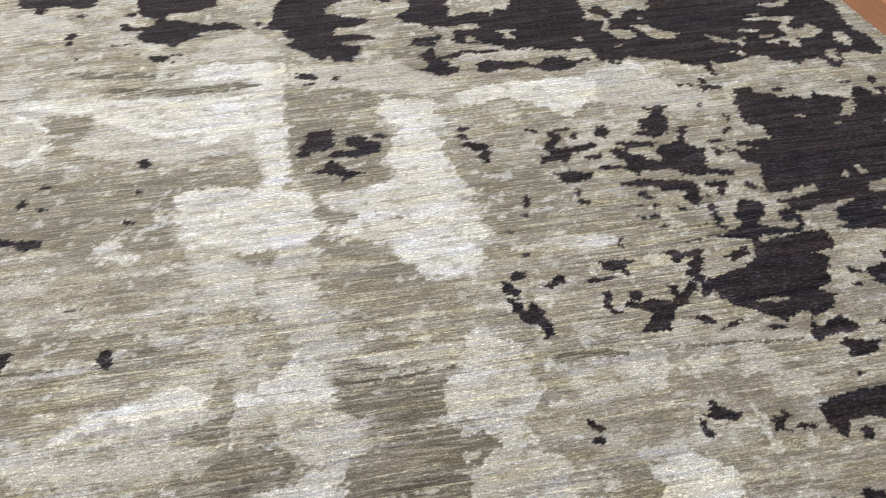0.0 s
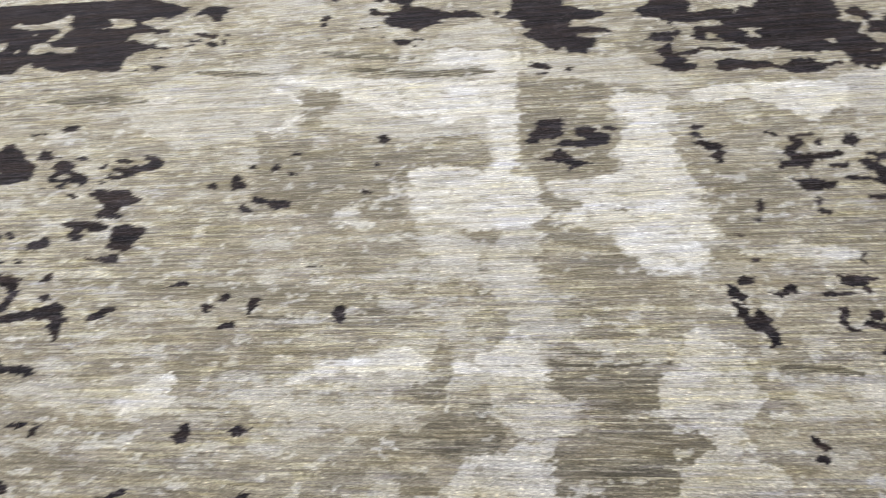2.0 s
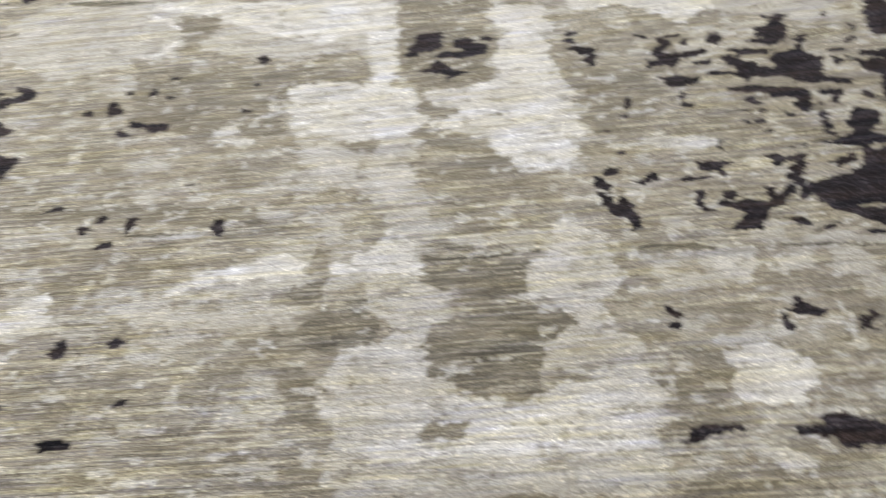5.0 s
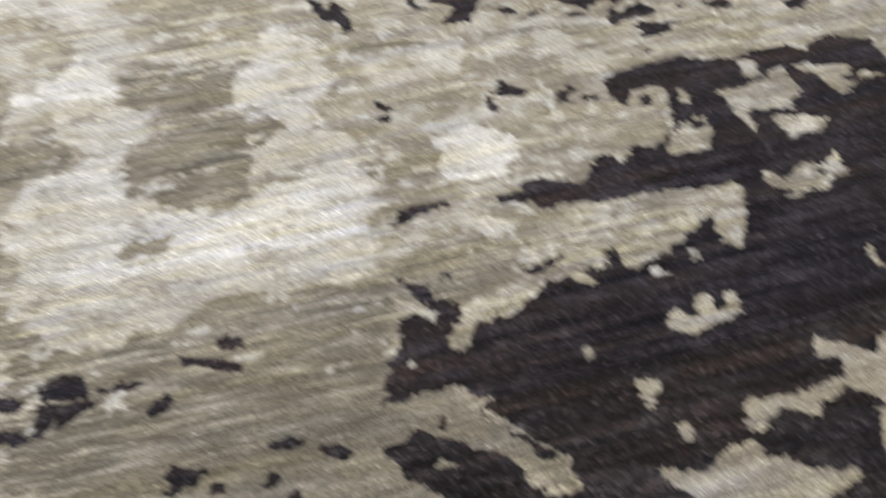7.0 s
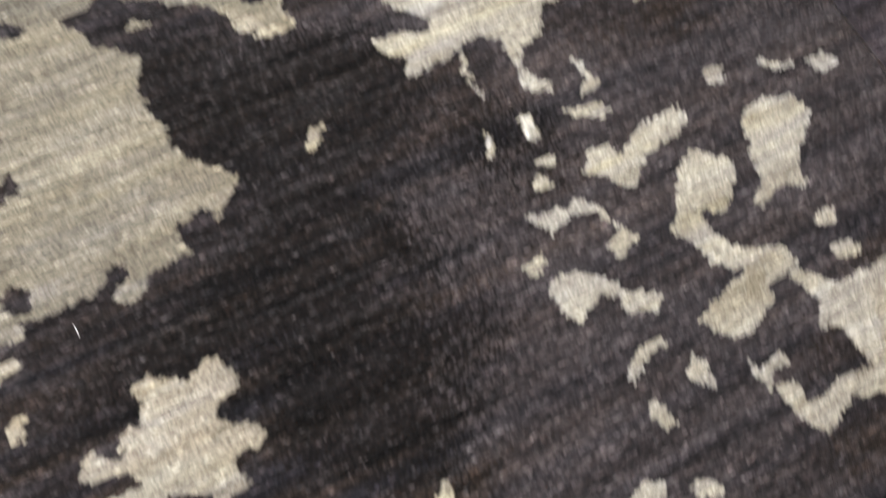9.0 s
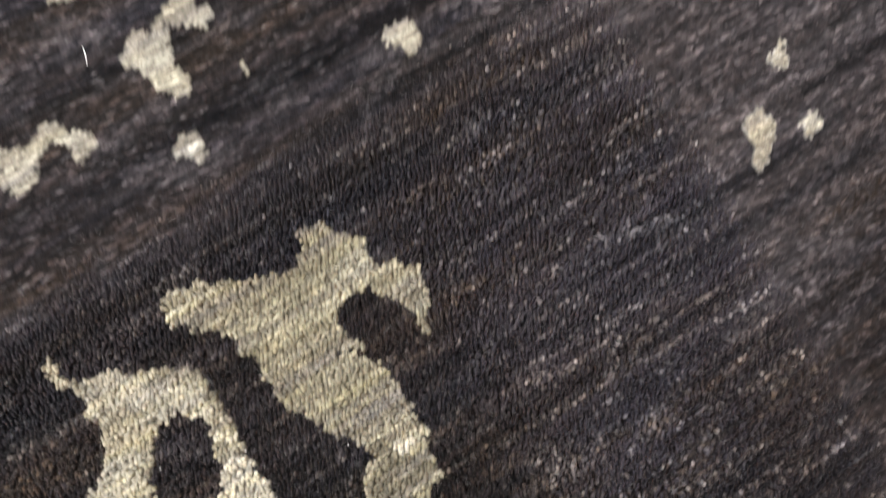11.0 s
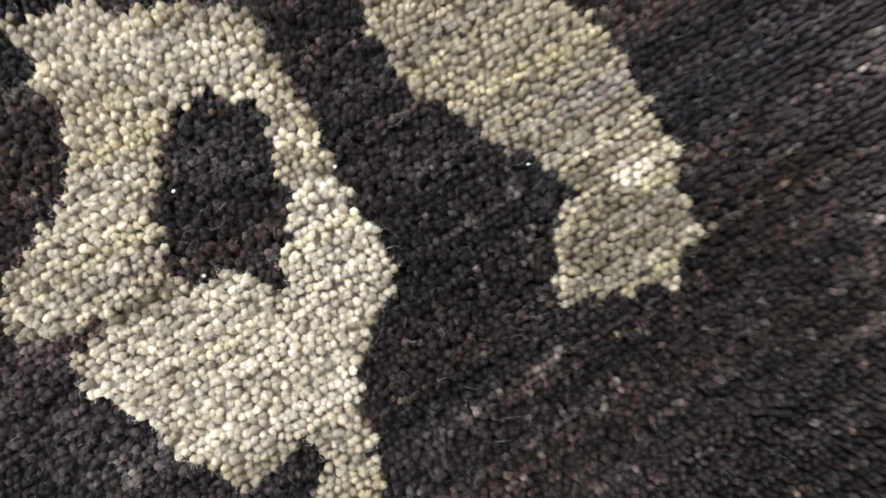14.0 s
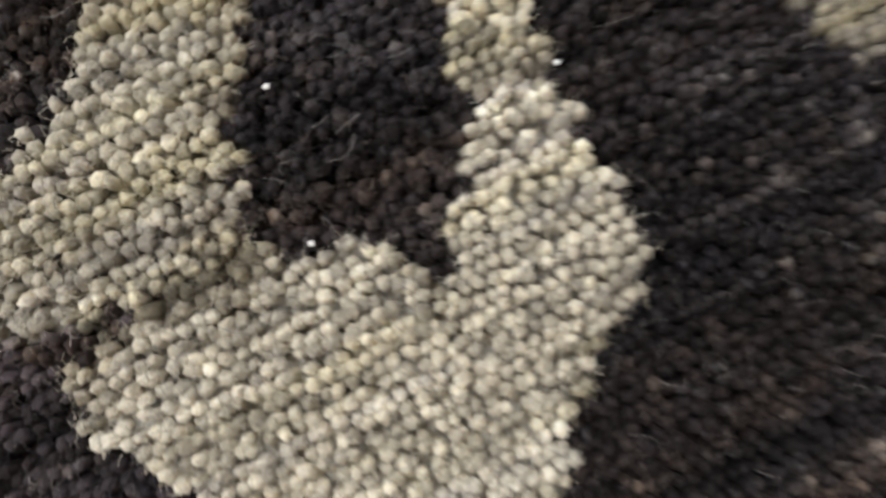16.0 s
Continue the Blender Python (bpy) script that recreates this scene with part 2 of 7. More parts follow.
def plain_material(name, colour, rough=0.8, scale=30, swing=0.08):
    m, tree, bsdf = material(name)
    n = noise_at(tree, (1, 1, 1), scale, 5.0)
    lo, hi = (tuple(c * (1 + s) for c in colour) for s in (-swing, swing))
    tree.links.new(mix(tree, ramp(tree, n, 0.3, 0.7), lo, hi), bsdf.inputs["Base Color"])
    bsdf.inputs["Roughness"].default_value = rough
    bump = node(tree, "ShaderNodeBump", Strength=0.15, Distance=0.002)
    tree.links.new(n, bump.inputs["Height"])
    tree.links.new(bump.outputs["Normal"], bsdf.inputs["Normal"])
    return m


def glow_material(name, strength):
    m, tree, bsdf = material(name)
    bsdf.inputs["Base Color"].default_value = (0.8, 0.8, 0.8, 1)
    bsdf.inputs["Emission Color"].default_value = (0.938, 0.990, 1.035, 1)
    bsdf.inputs["Emission Strength"].default_value = strength
    return m


WOOL = wool_material("wool_pile")
NEAR_WOOL = wool_material("wool_near_pile", relief=0.5, strands=0.55, knots=0.75, glint_share=0.65, depth=0.72, lines=0.35)
# dark dye set lighter here, to offset the shade between the tufts
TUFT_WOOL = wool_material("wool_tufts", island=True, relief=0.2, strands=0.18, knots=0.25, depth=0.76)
WOOD = wood_material("red_oak")
WOOD_JOINED = wood_material("red_oak_boards", True)
SUBFLOOR = plain_material("subfloor", (0.06, 0.035, 0.02))
PAINT = plain_material("wall_paint", (0.72, 0.71, 0.68), 0.85)
CEILING_PAINT = plain_material("ceiling_paint", (0.78, 0.78, 0.77), 0.9)
JUTE = plain_material("cotton_backing", (0.40, 0.35, 0.27), 0.95, 300, 0.25)
CORD = plain_material("wool_binding", (0.33, 0.30, 0.24), 0.95, 260, 0.3)
FIBRE = plain_material("loose_fibre", (0.16, 0.15, 0.145), 0.5, 60, 0.5)
DIFFUSER = glow_material("lamp_diffuser", 2.0)
METAL = plain_material("white_metal", (0.75, 0.75, 0.75), 0.5)
WHITE = plain_material("plain_white", (0.82, 0.82, 0.80), 0.7, 40, 0.03)


# ---- building helpers ----
def link_mesh(name, bm, mat, parent=None, label=""):
    me = bpy.data.meshes.new(name)
    bm.to_mesh(me)
    bm.free()
    me.materials.append(mat)
    ob = new(name, me)
    if parent:
        ob.parent = parent
    return tagged(ob, label)


def part(name, bm, mat, parent, label=""):
    return link_mesh(name, bm, mat, parent, label)


def box(x0, x1, y0, y1, z0, z1, bevel=0.0):
    bm = bmesh.new()
    bmesh.ops.create_cube(bm, size=1, matrix=Matrix.Translation(((x0 + x1) / 2, (y0 + y1) / 2, (z0 + z1) / 2))
                          @ Matrix.Diagonal((x1 - x0, y1 - y0, z1 - z0, 1)))
    if bevel:
        bmesh.ops.bevel(bm, geom=bm.edges[:], offset=bevel, segments=2, affect="EDGES")
    return bm


# ---- the room ----
X0, X1, Y0, Y1, HIGH = ROOM
tagged(link_mesh("floor", box(X0, X1, Y0, Y1, FLOOR_Z - 0.12, FLOOR_Z - 0.006), SUBFLOOR), kind="structure",
       label="reddish oak plank floor with dark joints", category="floor")
floor_ob = bpy.data.objects["floor"]
for name, x0, x1, y0, y1 in (("wall_north", X0, X1, Y1, Y1 + 0.15), ("wall_south", X0, X1, Y0 - 0.15, Y0),
                             ("wall_west", X0 - 0.15, X0, Y0 - 0.15, Y1 + 0.15), ("wall_east", X1, X1 + 0.15, Y0 - 0.15, Y1 + 0.15)):
    tagged(link_mesh(name, box(x0, x1, y0, y1, FLOOR_Z - 0.12, HIGH), PAINT), kind="structure", label="plain off-white painted showroom wall", category="wall")
tagged(link_mesh("ceiling", box(X0 - 0.15, X1 + 0.15, Y0 - 0.15, Y1 + 0.15, HIGH, HIGH + 0.15), CEILING_PAINT), kind="structure",
       label="plain white painted ceiling", category="ceiling")


# an invented lamp, never in view, that stands in for the unknown source
def ceiling_light():
    base = new("ceiling_light")
    tagged(base, "unseen ceiling panel lamp added for light, white metal with frosted diffuser", "lamp", "ceiling panel lamps")
    bm = bmesh.new()
    for x0, x1, y0, y1 in ((-0.62, 0.62, 0.28, 0.32), (-0.62, 0.62, -0.32, -0.28), (-0.62, -0.58, -0.28, 0.28), (0.58, 0.62, -0.28, 0.28)):
        bmesh.ops.create_cube(bm, size=1, matrix=Matrix.Translation(((x0 + x1) / 2, (y0 + y1) / 2, -0.022)) @ Matrix.Diagonal((x1 - x0, y1 - y0, 0.044, 1)))
    part("frame", bm, METAL, base)
    part("diffuser", box(-0.578, 0.578, -0.278, 0.278, -0.02, -0.012), DIFFUSER, base, "glowing frosted diffuser of the added lamp")
    return base


panel = ceiling_light()
panel.matrix_world = pose(*LAMPS[0], HIGH - 0.001)
for lx, ly in LAMPS[1:]:
    copy_thing(panel, pose(lx, ly, HIGH - 0.001))

# ---- the rug's design: blots of undyed and dyed wool, in millimetres on the rug ----
INK, STRAW, SILK, PEARL, CHALK, MOSS, HAZE, ASH, SMOKE, COAL_SHADE, BARK, TAUPE = "ink", "straw", "silk", "pearl", "chalk", "moss", "haze", "ash", "smoke", "coal", "bark", "taupe"
MOTIFS = []


def patch(dye, *xy):
    """A field of one dye with the given corners; the weaver's steps roughen its outline."""
    MOTIFS.append((dye, np.array(xy, float).reshape(-1, 2) / 1000, None))


def blot(dye, x, y, rx, ry, turn):
    """A small oval blot: its middle, half-sizes and turn."""
    MOTIFS.append((dye, np.array([[x, y]], float) / 1000, (rx / 1000, ry / 1000, radians(turn))))


# bases of the large dark fields
patch(INK, 241, -109, 442, -197, 696, -379, 506, -654, 307, -561, 80, -366)
patch(INK, 245, 137, 555, -22, 945, -159, 661, -525, 110, -193)
patch(INK, 409, 211, 708, 166, 1105, 99, 734, -348, 135, -76, 168, 62, 230, 44, 252, 42, 266, 42, 286, 43, 305, 32, 317, 46, 338, 54, 327, 28, 354, 37, 370, 48, 379, 29, 376, 64, 410, 77, 416, 54, 433, 86, 427, 107, 401, 129, 406, 155, 396, 187)
patch(STRAW, 217, 510, 415, 433, 384, 342, 393, 322, 426, 309, 395, 278, 362, 264, 377, 235, 406, 206, 392, 186, 400, 161, 401, 121, 420, 111, 438, 85, 413, 54, 407, 74, 377, 63, 383, 42, 358, 43, 332, 26, 328, 42, 342, 52, 318, 47, 312, 41, 265, 44, 262, 32, 232, 37, 214, 57, 204, 79, 153, 114)
blot(INK, 267, 58, 10.8, 9.4, -78)
patch(INK, 221, 69, 243, 66, 243, 56, 232, 52)
blot(INK, 261, 258, 8.7, 5.9, -30)
patch(STRAW, 225, 21, 234, 26, 258, 17, 252, 10, 231, 13)
patch(STRAW, 188, 40, 196, 42, 211, 40, 207, 33)
patch(INK, 463, 285, 557, 339, 689, 399, 747, 379, 792, 432, 823, 475, 1182, 354, 995, 112, 534, 209, 493, 248)
patch(INK, 970, 515, 1070, 551, 1129, 579, 1295, 605, 1053, 274, 884, 364)
patch(INK, 422, 289, 463, 285, 467, 264, 493, 248, 515, 222, 534, 209, 584, 260, 710, 284, 1085, 229, 787, -158, 364, 22, 385, 34, 378, 61, 396, 70, 409, 56, 437, 86, 406, 118, 401, 140, 395, 185, 409, 207, 381, 229, 375, 246, 360, 263, 386, 269, 399, 279, 414, 270)
patch(INK, 240, 221, 276, 245, 283, 248, 294, 222, 297, 189, 286, 168, 270, 176, 263, 174, 279, 166, 264, 156, 246, 153, 279, 146, 295, 150, 291, 141, 271, 130, 271, 107, 255, 101, 251, 114, 234, 130, 231, 117, 222, 112, 205, 105, 191, 93, 112, 107, 120, 206, 183, 212, 204, 209, 239, 211)
patch(STRAW, 231, 189, 204, 179, 172, 191, 173, 200, 206, 193)
patch(STRAW, 228, 148, 221, 154, 200, 151, 193, 160, 173, 169, 172, 156, 183, 149, 198, 140)
patch(STRAW, 250, 176, 264, 181, 272, 168, 304, 159, 296, 156, 277, 159, 263, 152, 244, 153, 256, 159, 267, 163)
blot(INK, 262, 257, 7.4, 6.0, -29)
blot(INK, 280, 290, 17.1, 7.1, -6)
blot(INK, 322, 272, 14.9, 6.0, -22)
blot(INK, 239, 409, 14.9, 6.0, -22)
patch(INK, 188, 406, 229, 395, 250, 384, 232, 381, 187, 398)
patch(INK, 319, 44, 326, 54, 339, 54, 340, 44, 336, 37)
patch(INK, 353, 42, 369, 38, 379, 43, 384, 32, 378, 21, 350, 32)
blot(INK, 261, 257, 8.3, 6.0, -19)
# lower right
patch(INK, 422, 519, 432, 536, 446, 541, 481, 541, 493, 536, 487, 532, 461, 528, 437, 519, 426, 513)
patch(INK, 536, 529, 574, 533, 579, 543, 599, 544, 626, 535, 644, 524, 663, 540, 662, 548, 677, 565, 693, 562, 693, 545, 706, 549, 723, 569, 737, 560, 764, 570, 773, 581, 793, 577, 756, 554, 749, 547, 772, 540, 791, 542, 818, 531, 798, 491, 753, 496, 689, 497, 668, 498, 657, 490, 639, 503, 616, 504, 603, 504, 584, 499, 584, 512, 570, 520, 552, 519)
patch(INK, 414, 447, 422, 445, 424, 438, 446, 428, 446, 410, 469, 402, 466, 383, 451, 366, 448, 350, 460, 344, 479, 374, 498, 375, 517, 375, 533, 387, 561, 404, 579, 408, 594, 401, 606, 388, 614, 392, 603, 411, 631, 411, 636, 429, 647, 432, 647, 408, 658, 400, 690, 411, 680, 424, 710, 419, 730, 430, 764, 448, 770, 450, 759, 423, 790, 413, 711, 258, 372, 308, 380, 331, 387, 352, 400, 366, 404, 395, 420, 401, 431, 397, 438, 387, 444, 393, 431, 412)
patch(INK, 728, 691, 761, 698, 804, 702, 838, 709, 862, 691, 903, 688, 945, 697, 982, 696, 1000, 679, 1040, 701, 1093, 680, 1097, 623, 944, 332, 849, 326, 778, 404, 800, 431, 815, 473, 809, 489, 781, 488, 737, 493, 684, 497, 661, 494, 645, 501, 639, 523, 666, 546, 685, 567, 696, 545, 713, 547, 723, 567, 747, 561, 773, 577, 785, 601, 798, 651, 783, 662, 751, 659, 738, 637, 726, 658)
blot(INK, 765, 640, 10.9, 8.1, 58)
patch(STRAW, 800, 625, 815, 654, 820, 642, 820, 620)
patch(STRAW, 752, 550, 780, 572, 789, 593, 798, 591, 801, 577, 822, 578, 823, 565, 808, 542, 782, 543)
patch(STRAW, 859, 632, 898, 633, 921, 638, 946, 658, 958, 659, 956, 636, 963, 620, 953, 601, 937, 594, 929, 579, 915, 586, 877, 592, 876, 558, 866, 567, 863, 592)
patch(STRAW, 904, 684, 920, 680, 928, 674, 926, 648, 904, 646)
patch(STRAW, 972, 655, 992, 654, 1009, 646, 1037, 639, 1041, 626, 1015, 618, 1029, 607, 1054, 623, 1076, 614, 1036, 609, 1017, 595, 1002, 595, 993, 616, 992, 635, 974, 640)
patch(STRAW, 900, 576, 926, 569, 946, 567, 964, 556, 946, 540, 925, 539, 903, 535, 901, 548)
patch(STRAW, 846, 492, 862, 491, 867, 475, 884, 489, 905, 493, 922, 489, 946, 505, 950, 500, 943, 486, 945, 470, 918, 465, 906, 450, 888, 461, 871, 447, 855, 451, 870, 462, 849, 467)
blot(INK, 913, 480, 8.4, 3.4, -10)
patch(STRAW, 810, 602, 823, 592, 820, 585, 809, 595)
patch(INK, 593, 703, 600, 719, 609, 706, 633, 693, 626, 687, 602, 690)
patch(INK, 572, 690, 583, 691, 583, 666, 573, 672)
patch(INK, 658, 679, 673, 679, 680, 692, 689, 682, 674, 668, 680, 656, 662, 661)
blot(INK, 699, 661, 12.4, 5.1, -15)
patch(STRAW, 572, 322, 580, 323, 583, 308, 576, 310)
patch(STRAW, 610, 274, 620, 279, 631, 269, 620, 259, 616, 246, 610, 249)
patch(STRAW, 634, 222, 642, 222, 640, 211, 632, 207)
patch(STRAW, 818, 199, 827, 193, 813, 169, 807, 175)
patch(STRAW, 900, 366, 909, 361, 908, 338, 902, 342)
patch(STRAW, 649, 428, 688, 418, 689, 410, 665, 403, 649, 410)
patch(STRAW, 671, 397, 685, 399, 688, 387, 672, 384)
blot(STRAW, 724, 402, 7.3, 5.3, -9)
patch(STRAW, 670, 391, 686, 393, 685, 387, 676, 382)
patch(STRAW, 715, 409, 722, 412, 726, 398, 720, 399)
blot(STRAW, 406, 343, 6.1, 5.1, -5)
blot(INK, 462, 436, 8.1, 4.1, -5)
patch(INK, 543, 421, 558, 430, 592, 437, 591, 432, 572, 423, 548, 418)
patch(STRAW, 654, 449, 671, 492, 738, 490, 813, 484, 804, 440, 778, 400, 762, 413, 776, 443, 763, 452, 743, 431, 712, 428, 698, 411, 652, 409)
patch(STRAW, 906, 366, 913, 365, 909, 341, 903, 342)
blot(STRAW, 1025, 395, 7.7, 5.7, 32)
blot(STRAW, 1118, 473, 9.2, 7.0, 21)
patch(STRAW, 967, 415, 980, 393, 967, 401)
patch(STRAW, 756, 557, 787, 588, 804, 594, 803, 573, 824, 572, 809, 546, 761, 543)
patch(STRAW, 448, 351, 458, 369, 470, 372, 457, 345)
patch(STRAW, 378, 276, 397, 308, 428, 310, 449, 309, 462, 291, 459, 273, 479, 253, 490, 240, 504, 220, 524, 218, 525, 185, 502, 186, 487, 202, 476, 230, 450, 245, 420, 262, 399, 279)
patch(INK, 417, 279, 425, 282, 426, 271, 419, 270)
patch(STRAW, 450, 349, 453, 358, 469, 377, 476, 364, 460, 345)
patch(STRAW, 405, 244, 427, 235, 411, 232)
blot(STRAW, 577, 316, 7.3, 4.1, 73)
blot(STRAW, 722, 403, 6.3, 6.3, -18)
patch(STRAW, 612, 274, 627, 275, 629, 264, 612, 247)
blot(STRAW, 635, 217, 8.5, 5.4, 70)
blot(STRAW, 500, 90, 8.5, 5.4, 70)
patch(STRAW, 575, 149, 592, 151, 620, 141, 601, 172, 599, 191, 635, 175, 666, 192, 690, 195, 695, 181, 729, 159, 774, 146, 765, 140, 738, 134, 713, 119, 698, 101, 683, 95, 672, 79, 678, 66, 689, 56, 683, 49, 666, 62, 669, 89, 672, 105, 673, 113, 653, 120, 641, 119, 622, 112, 606, 112, 585, 111, 591, 126, 579, 133)
patch(INK, 603, 170, 615, 161, 626, 148, 617, 142, 598, 158)
patch(STRAW, 633, 119, 635, 107, 633, 85, 631, 67, 628, 76, 628, 98)
patch(STRAW, 694, 227, 705, 237, 719, 229, 748, 228, 801, 234, 835, 229, 851, 213, 849, 189, 883, 173, 927, 157, 903, 145, 871, 136, 843, 130, 823, 147, 823, 167, 824, 194, 823, 208, 801, 223, 771, 213, 759, 204, 746, 212, 729, 215, 704, 200, 690, 206)
patch(STRAW, 795, 280, 820, 268, 848, 250, 864, 267, 874, 256, 867, 229, 890, 213, 917, 215, 932, 228, 940, 210, 931, 177, 922, 184, 923, 205, 950, 196, 968, 174, 1004, 151, 992, 134, 972, 152, 960, 181, 916, 204, 874, 208, 804, 229, 811, 252, 790, 260)
patch(STRAW, 815, 201, 821, 185, 825, 160, 833, 164, 813, 151, 808, 133, 799, 143, 806, 174)
patch(STRAW, 660, 324, 679, 348, 685, 334, 697, 326, 706, 354, 720, 349, 716, 327, 727, 331, 736, 351, 747, 347, 741, 322, 714, 316, 681, 313)
patch(STRAW, 907, 375, 914, 368, 910, 341, 901, 347)
blot(STRAW, 914, 289, 11.8, 7.8, -12)
blot(STRAW, 1005, 206, 12.5, 8.1, -1)
blot(STRAW, 809, 102, 20.1, 6.1, -5)
blot(INK, 290, 143, 9.6, 6.6, 79)
blot(INK, 268, 58, 10.8, 9.4, -78)
patch(STRAW, 231, 48, 253, 46, 266, 42, 256, 32, 232, 35)
patch(STRAW, 236, 25, 259, 18, 249, 10, 233, 17)
blot(STRAW, 242, -25, 8.6, 6.3, -87)
patch(STRAW, 503, 97, 504, 84, 495, 78, 491, 85)
patch(STRAW, 712, 70, 723, 70, 718, 52, 722, 45, 707, 35, 704, 39, 712, 52)
patch(STRAW, 681, 35, 703, 28, 717, 16, 710, 14, 686, 26)
patch(STRAW, 647, 42, 654, 42, 653, 18, 647, 19)
patch(STRAW, 612, 39, 619, 36, 615, 17, 608, 17)
blot(STRAW, 648, 0, 7.6, 4.5, -21)
blot(STRAW, 639, -15, 6.7, 6.7, -27)
patch(STRAW, 684, -4, 700, -11, 703, -24, 736, -4, 766, -1, 772, -12, 757, -22, 726, -29, 698, -48, 689, -38, 670, -19)
blot(STRAW, 813, 8, 9.5, 8.0, 7)
patch(STRAW, 855, 6, 879, -8, 876, -13, 854, 0)
blot(STRAW, 905, -18, 14.6, 9.6, -15)
patch(STRAW, 817, -27, 837, -27, 859, -32, 867, -49, 854, -66, 830, -83, 827, -106, 808, -97, 799, -95, 779, -107, 776, -100, 794, -83, 806, -47)
patch(STRAW, 738, -51, 756, -40, 784, -62, 768, -86, 750, -96, 733, -83, 722, -90, 707, -91)
patch(STRAW, 708, -89, 721, -80, 734, -88, 731, -100, 741, -124, 778, -139, 776, -156, 748, -158, 747, -167, 718, -185, 705, -183, 685, -160, 703, -150, 732, -145, 741, -139, 721, -130, 712, -106)
patch(STRAW, 774, -155, 798, -184, 817, -181, 861, -181, 834, -228, 808, -225, 788, -270, 779, -229, 778, -210, 764, -201, 776, -185, 767, -161)
patch(STRAW, 702, -187, 701, -200, 707, -208, 726, -203, 728, -213, 712, -215, 705, -224, 699, -212)
patch(STRAW, 708, -224, 724, -227, 723, -242, 736, -244, 751, -238, 773, -242, 810, -249, 794, -269, 754, -253, 724, -266, 714, -253, 709, -239)
blot(STRAW, 821, -134, 8.1, 7.1, -16)
blot(STRAW, 819, -163, 11.3, 6.2, -21)
patch(STRAW, 610, -25, 619, -39, 632, -40, 654, -38, 666, -51, 669, -70, 680, -85, 660, -93, 653, -80, 670, -76, 659, -53, 643, -48, 623, -57, 616, -43)
patch(STRAW, 589, -66, 608, -66, 606, -77, 592, -77)
patch(STRAW, 596, -91, 615, -86, 631, -92, 649, -110, 651, -115, 671, -130, 663, -138, 645, -131, 642, -118, 630, -110, 619, -116, 607, -124, 599, -106)
patch(STRAW, 618, -168, 635, -156, 654, -156, 654, -163, 632, -168, 618, -179)
patch(STRAW, 656, -187, 668, -175, 672, -188, 670, -205, 661, -196)
patch(STRAW, 616, -197, 627, -194, 632, -212, 622, -213)
patch(STRAW, 317, -29, 327, -26, 351, -41, 366, -33, 373, -36, 374, -46, 380, -54, 370, -60, 359, -64, 353, -74, 370, -83, 377, -86, 380, -98, 367, -99, 355, -104, 360, -122, 346, -122, 340, -135, 334, -137, 328, -132, 333, -129, 335, -113, 322, -108, 306, -106, 289, -106, 266, -105, 254, -96, 242, -93, 263, -90, 286, -90, 299, -92, 299, -86, 286, -77, 270, -75, 269, -63, 280, -60, 290, -68, 296, -69, 297, -53, 316, -53, 319, -42)
patch(STRAW, 459, -184, 466, -178, 473, -173, 474, -183, 470, -194, 464, -189)
patch(STRAW, 452, -226, 456, -221, 470, -224, 472, -234, 463, -240, 457, -233)
patch(STRAW, 567, -245, 580, -238, 593, -237, 601, -242, 591, -258, 582, -261, 582, -251)
blot(STRAW, 625, -259, 10.3, 5.8, -28)
patch(STRAW, 620, -331, 630, -329, 631, -340, 621, -343)
patch(STRAW, 587, -356, 601, -349, 602, -361, 596, -373, 580, -380, 582, -372, 589, -367)
blot(STRAW, 620, -374, 6.1, 5.1, 32)
patch(STRAW, 341, -171, 352, -166, 361, -169, 367, -163, 382, -156, 389, -174, 385, -177, 368, -169, 361, -189, 363, -203, 355, -201, 348, -193)
patch(STRAW, 386, -198, 388, -205, 386, -213, 384, -210)
patch(STRAW, 266, -169, 269, -176, 275, -185, 284, -188, 294, -183, 301, -186, 303, -192, 312, -197, 309, -203, 301, -209, 300, -201, 295, -191, 286, -193, 278, -204, 269, -204, 266, -197, 269, -190, 264, -180)
patch(STRAW, 336, -224, 343, -217, 352, -220, 349, -235)
blot(STRAW, 242, -153, 8.9, 6.7, -90)
patch(STRAW, 330, 34, 340, 39, 351, 33, 346, 27, 331, 25)
patch(STRAW, 297, -285, 303, -277, 313, -280, 331, -290, 351, -298, 361, -299, 370, -285, 383, -287, 385, -296, 397, -305, 391, -309, 394, -317, 408, -328, 409, -336, 403, -349, 397, -354, 398, -359, 392, -358, 394, -349, 393, -339, 384, -331, 383, -326, 363, -325, 364, -351, 369, -363, 372, -379, 369, -389, 373, -398, 365, -413, 366, -419, 351, -426, 332, -420, 327, -420, 325, -415, 331, -409, 333, -402, 345, -390, 337, -381, 331, -367, 323, -356, 319, -347, 323, -337, 319, -323, 315, -322, 319, -309, 308, -303, 303, -296, 296, -292)
patch(STRAW, 241, -274, 250, -288, 255, -296, 262, -300, 282, -306, 291, -312, 295, -319, 295, -328, 297, -338, 294, -342, 298, -347, 293, -352, 294, -360, 296, -368, 298, -378, 296, -388, 287, -397, 283, -403, 276, -408, 275, -415, 269, -423, 266, -431, 265, -438, 261, -446, 248, -438, 254, -426, 260, -415, 255, -412, 249, -418, 242, -418, 236, -416, 232, -409, 234, -402, 228, -397, 228, -392, 220, -382, 218, -373, 220, -368, 210, -361, 209, -353, 218, -351, 225, -342, 235, -330, 242, -322, 246, -307, 246, -300, 239, -289)
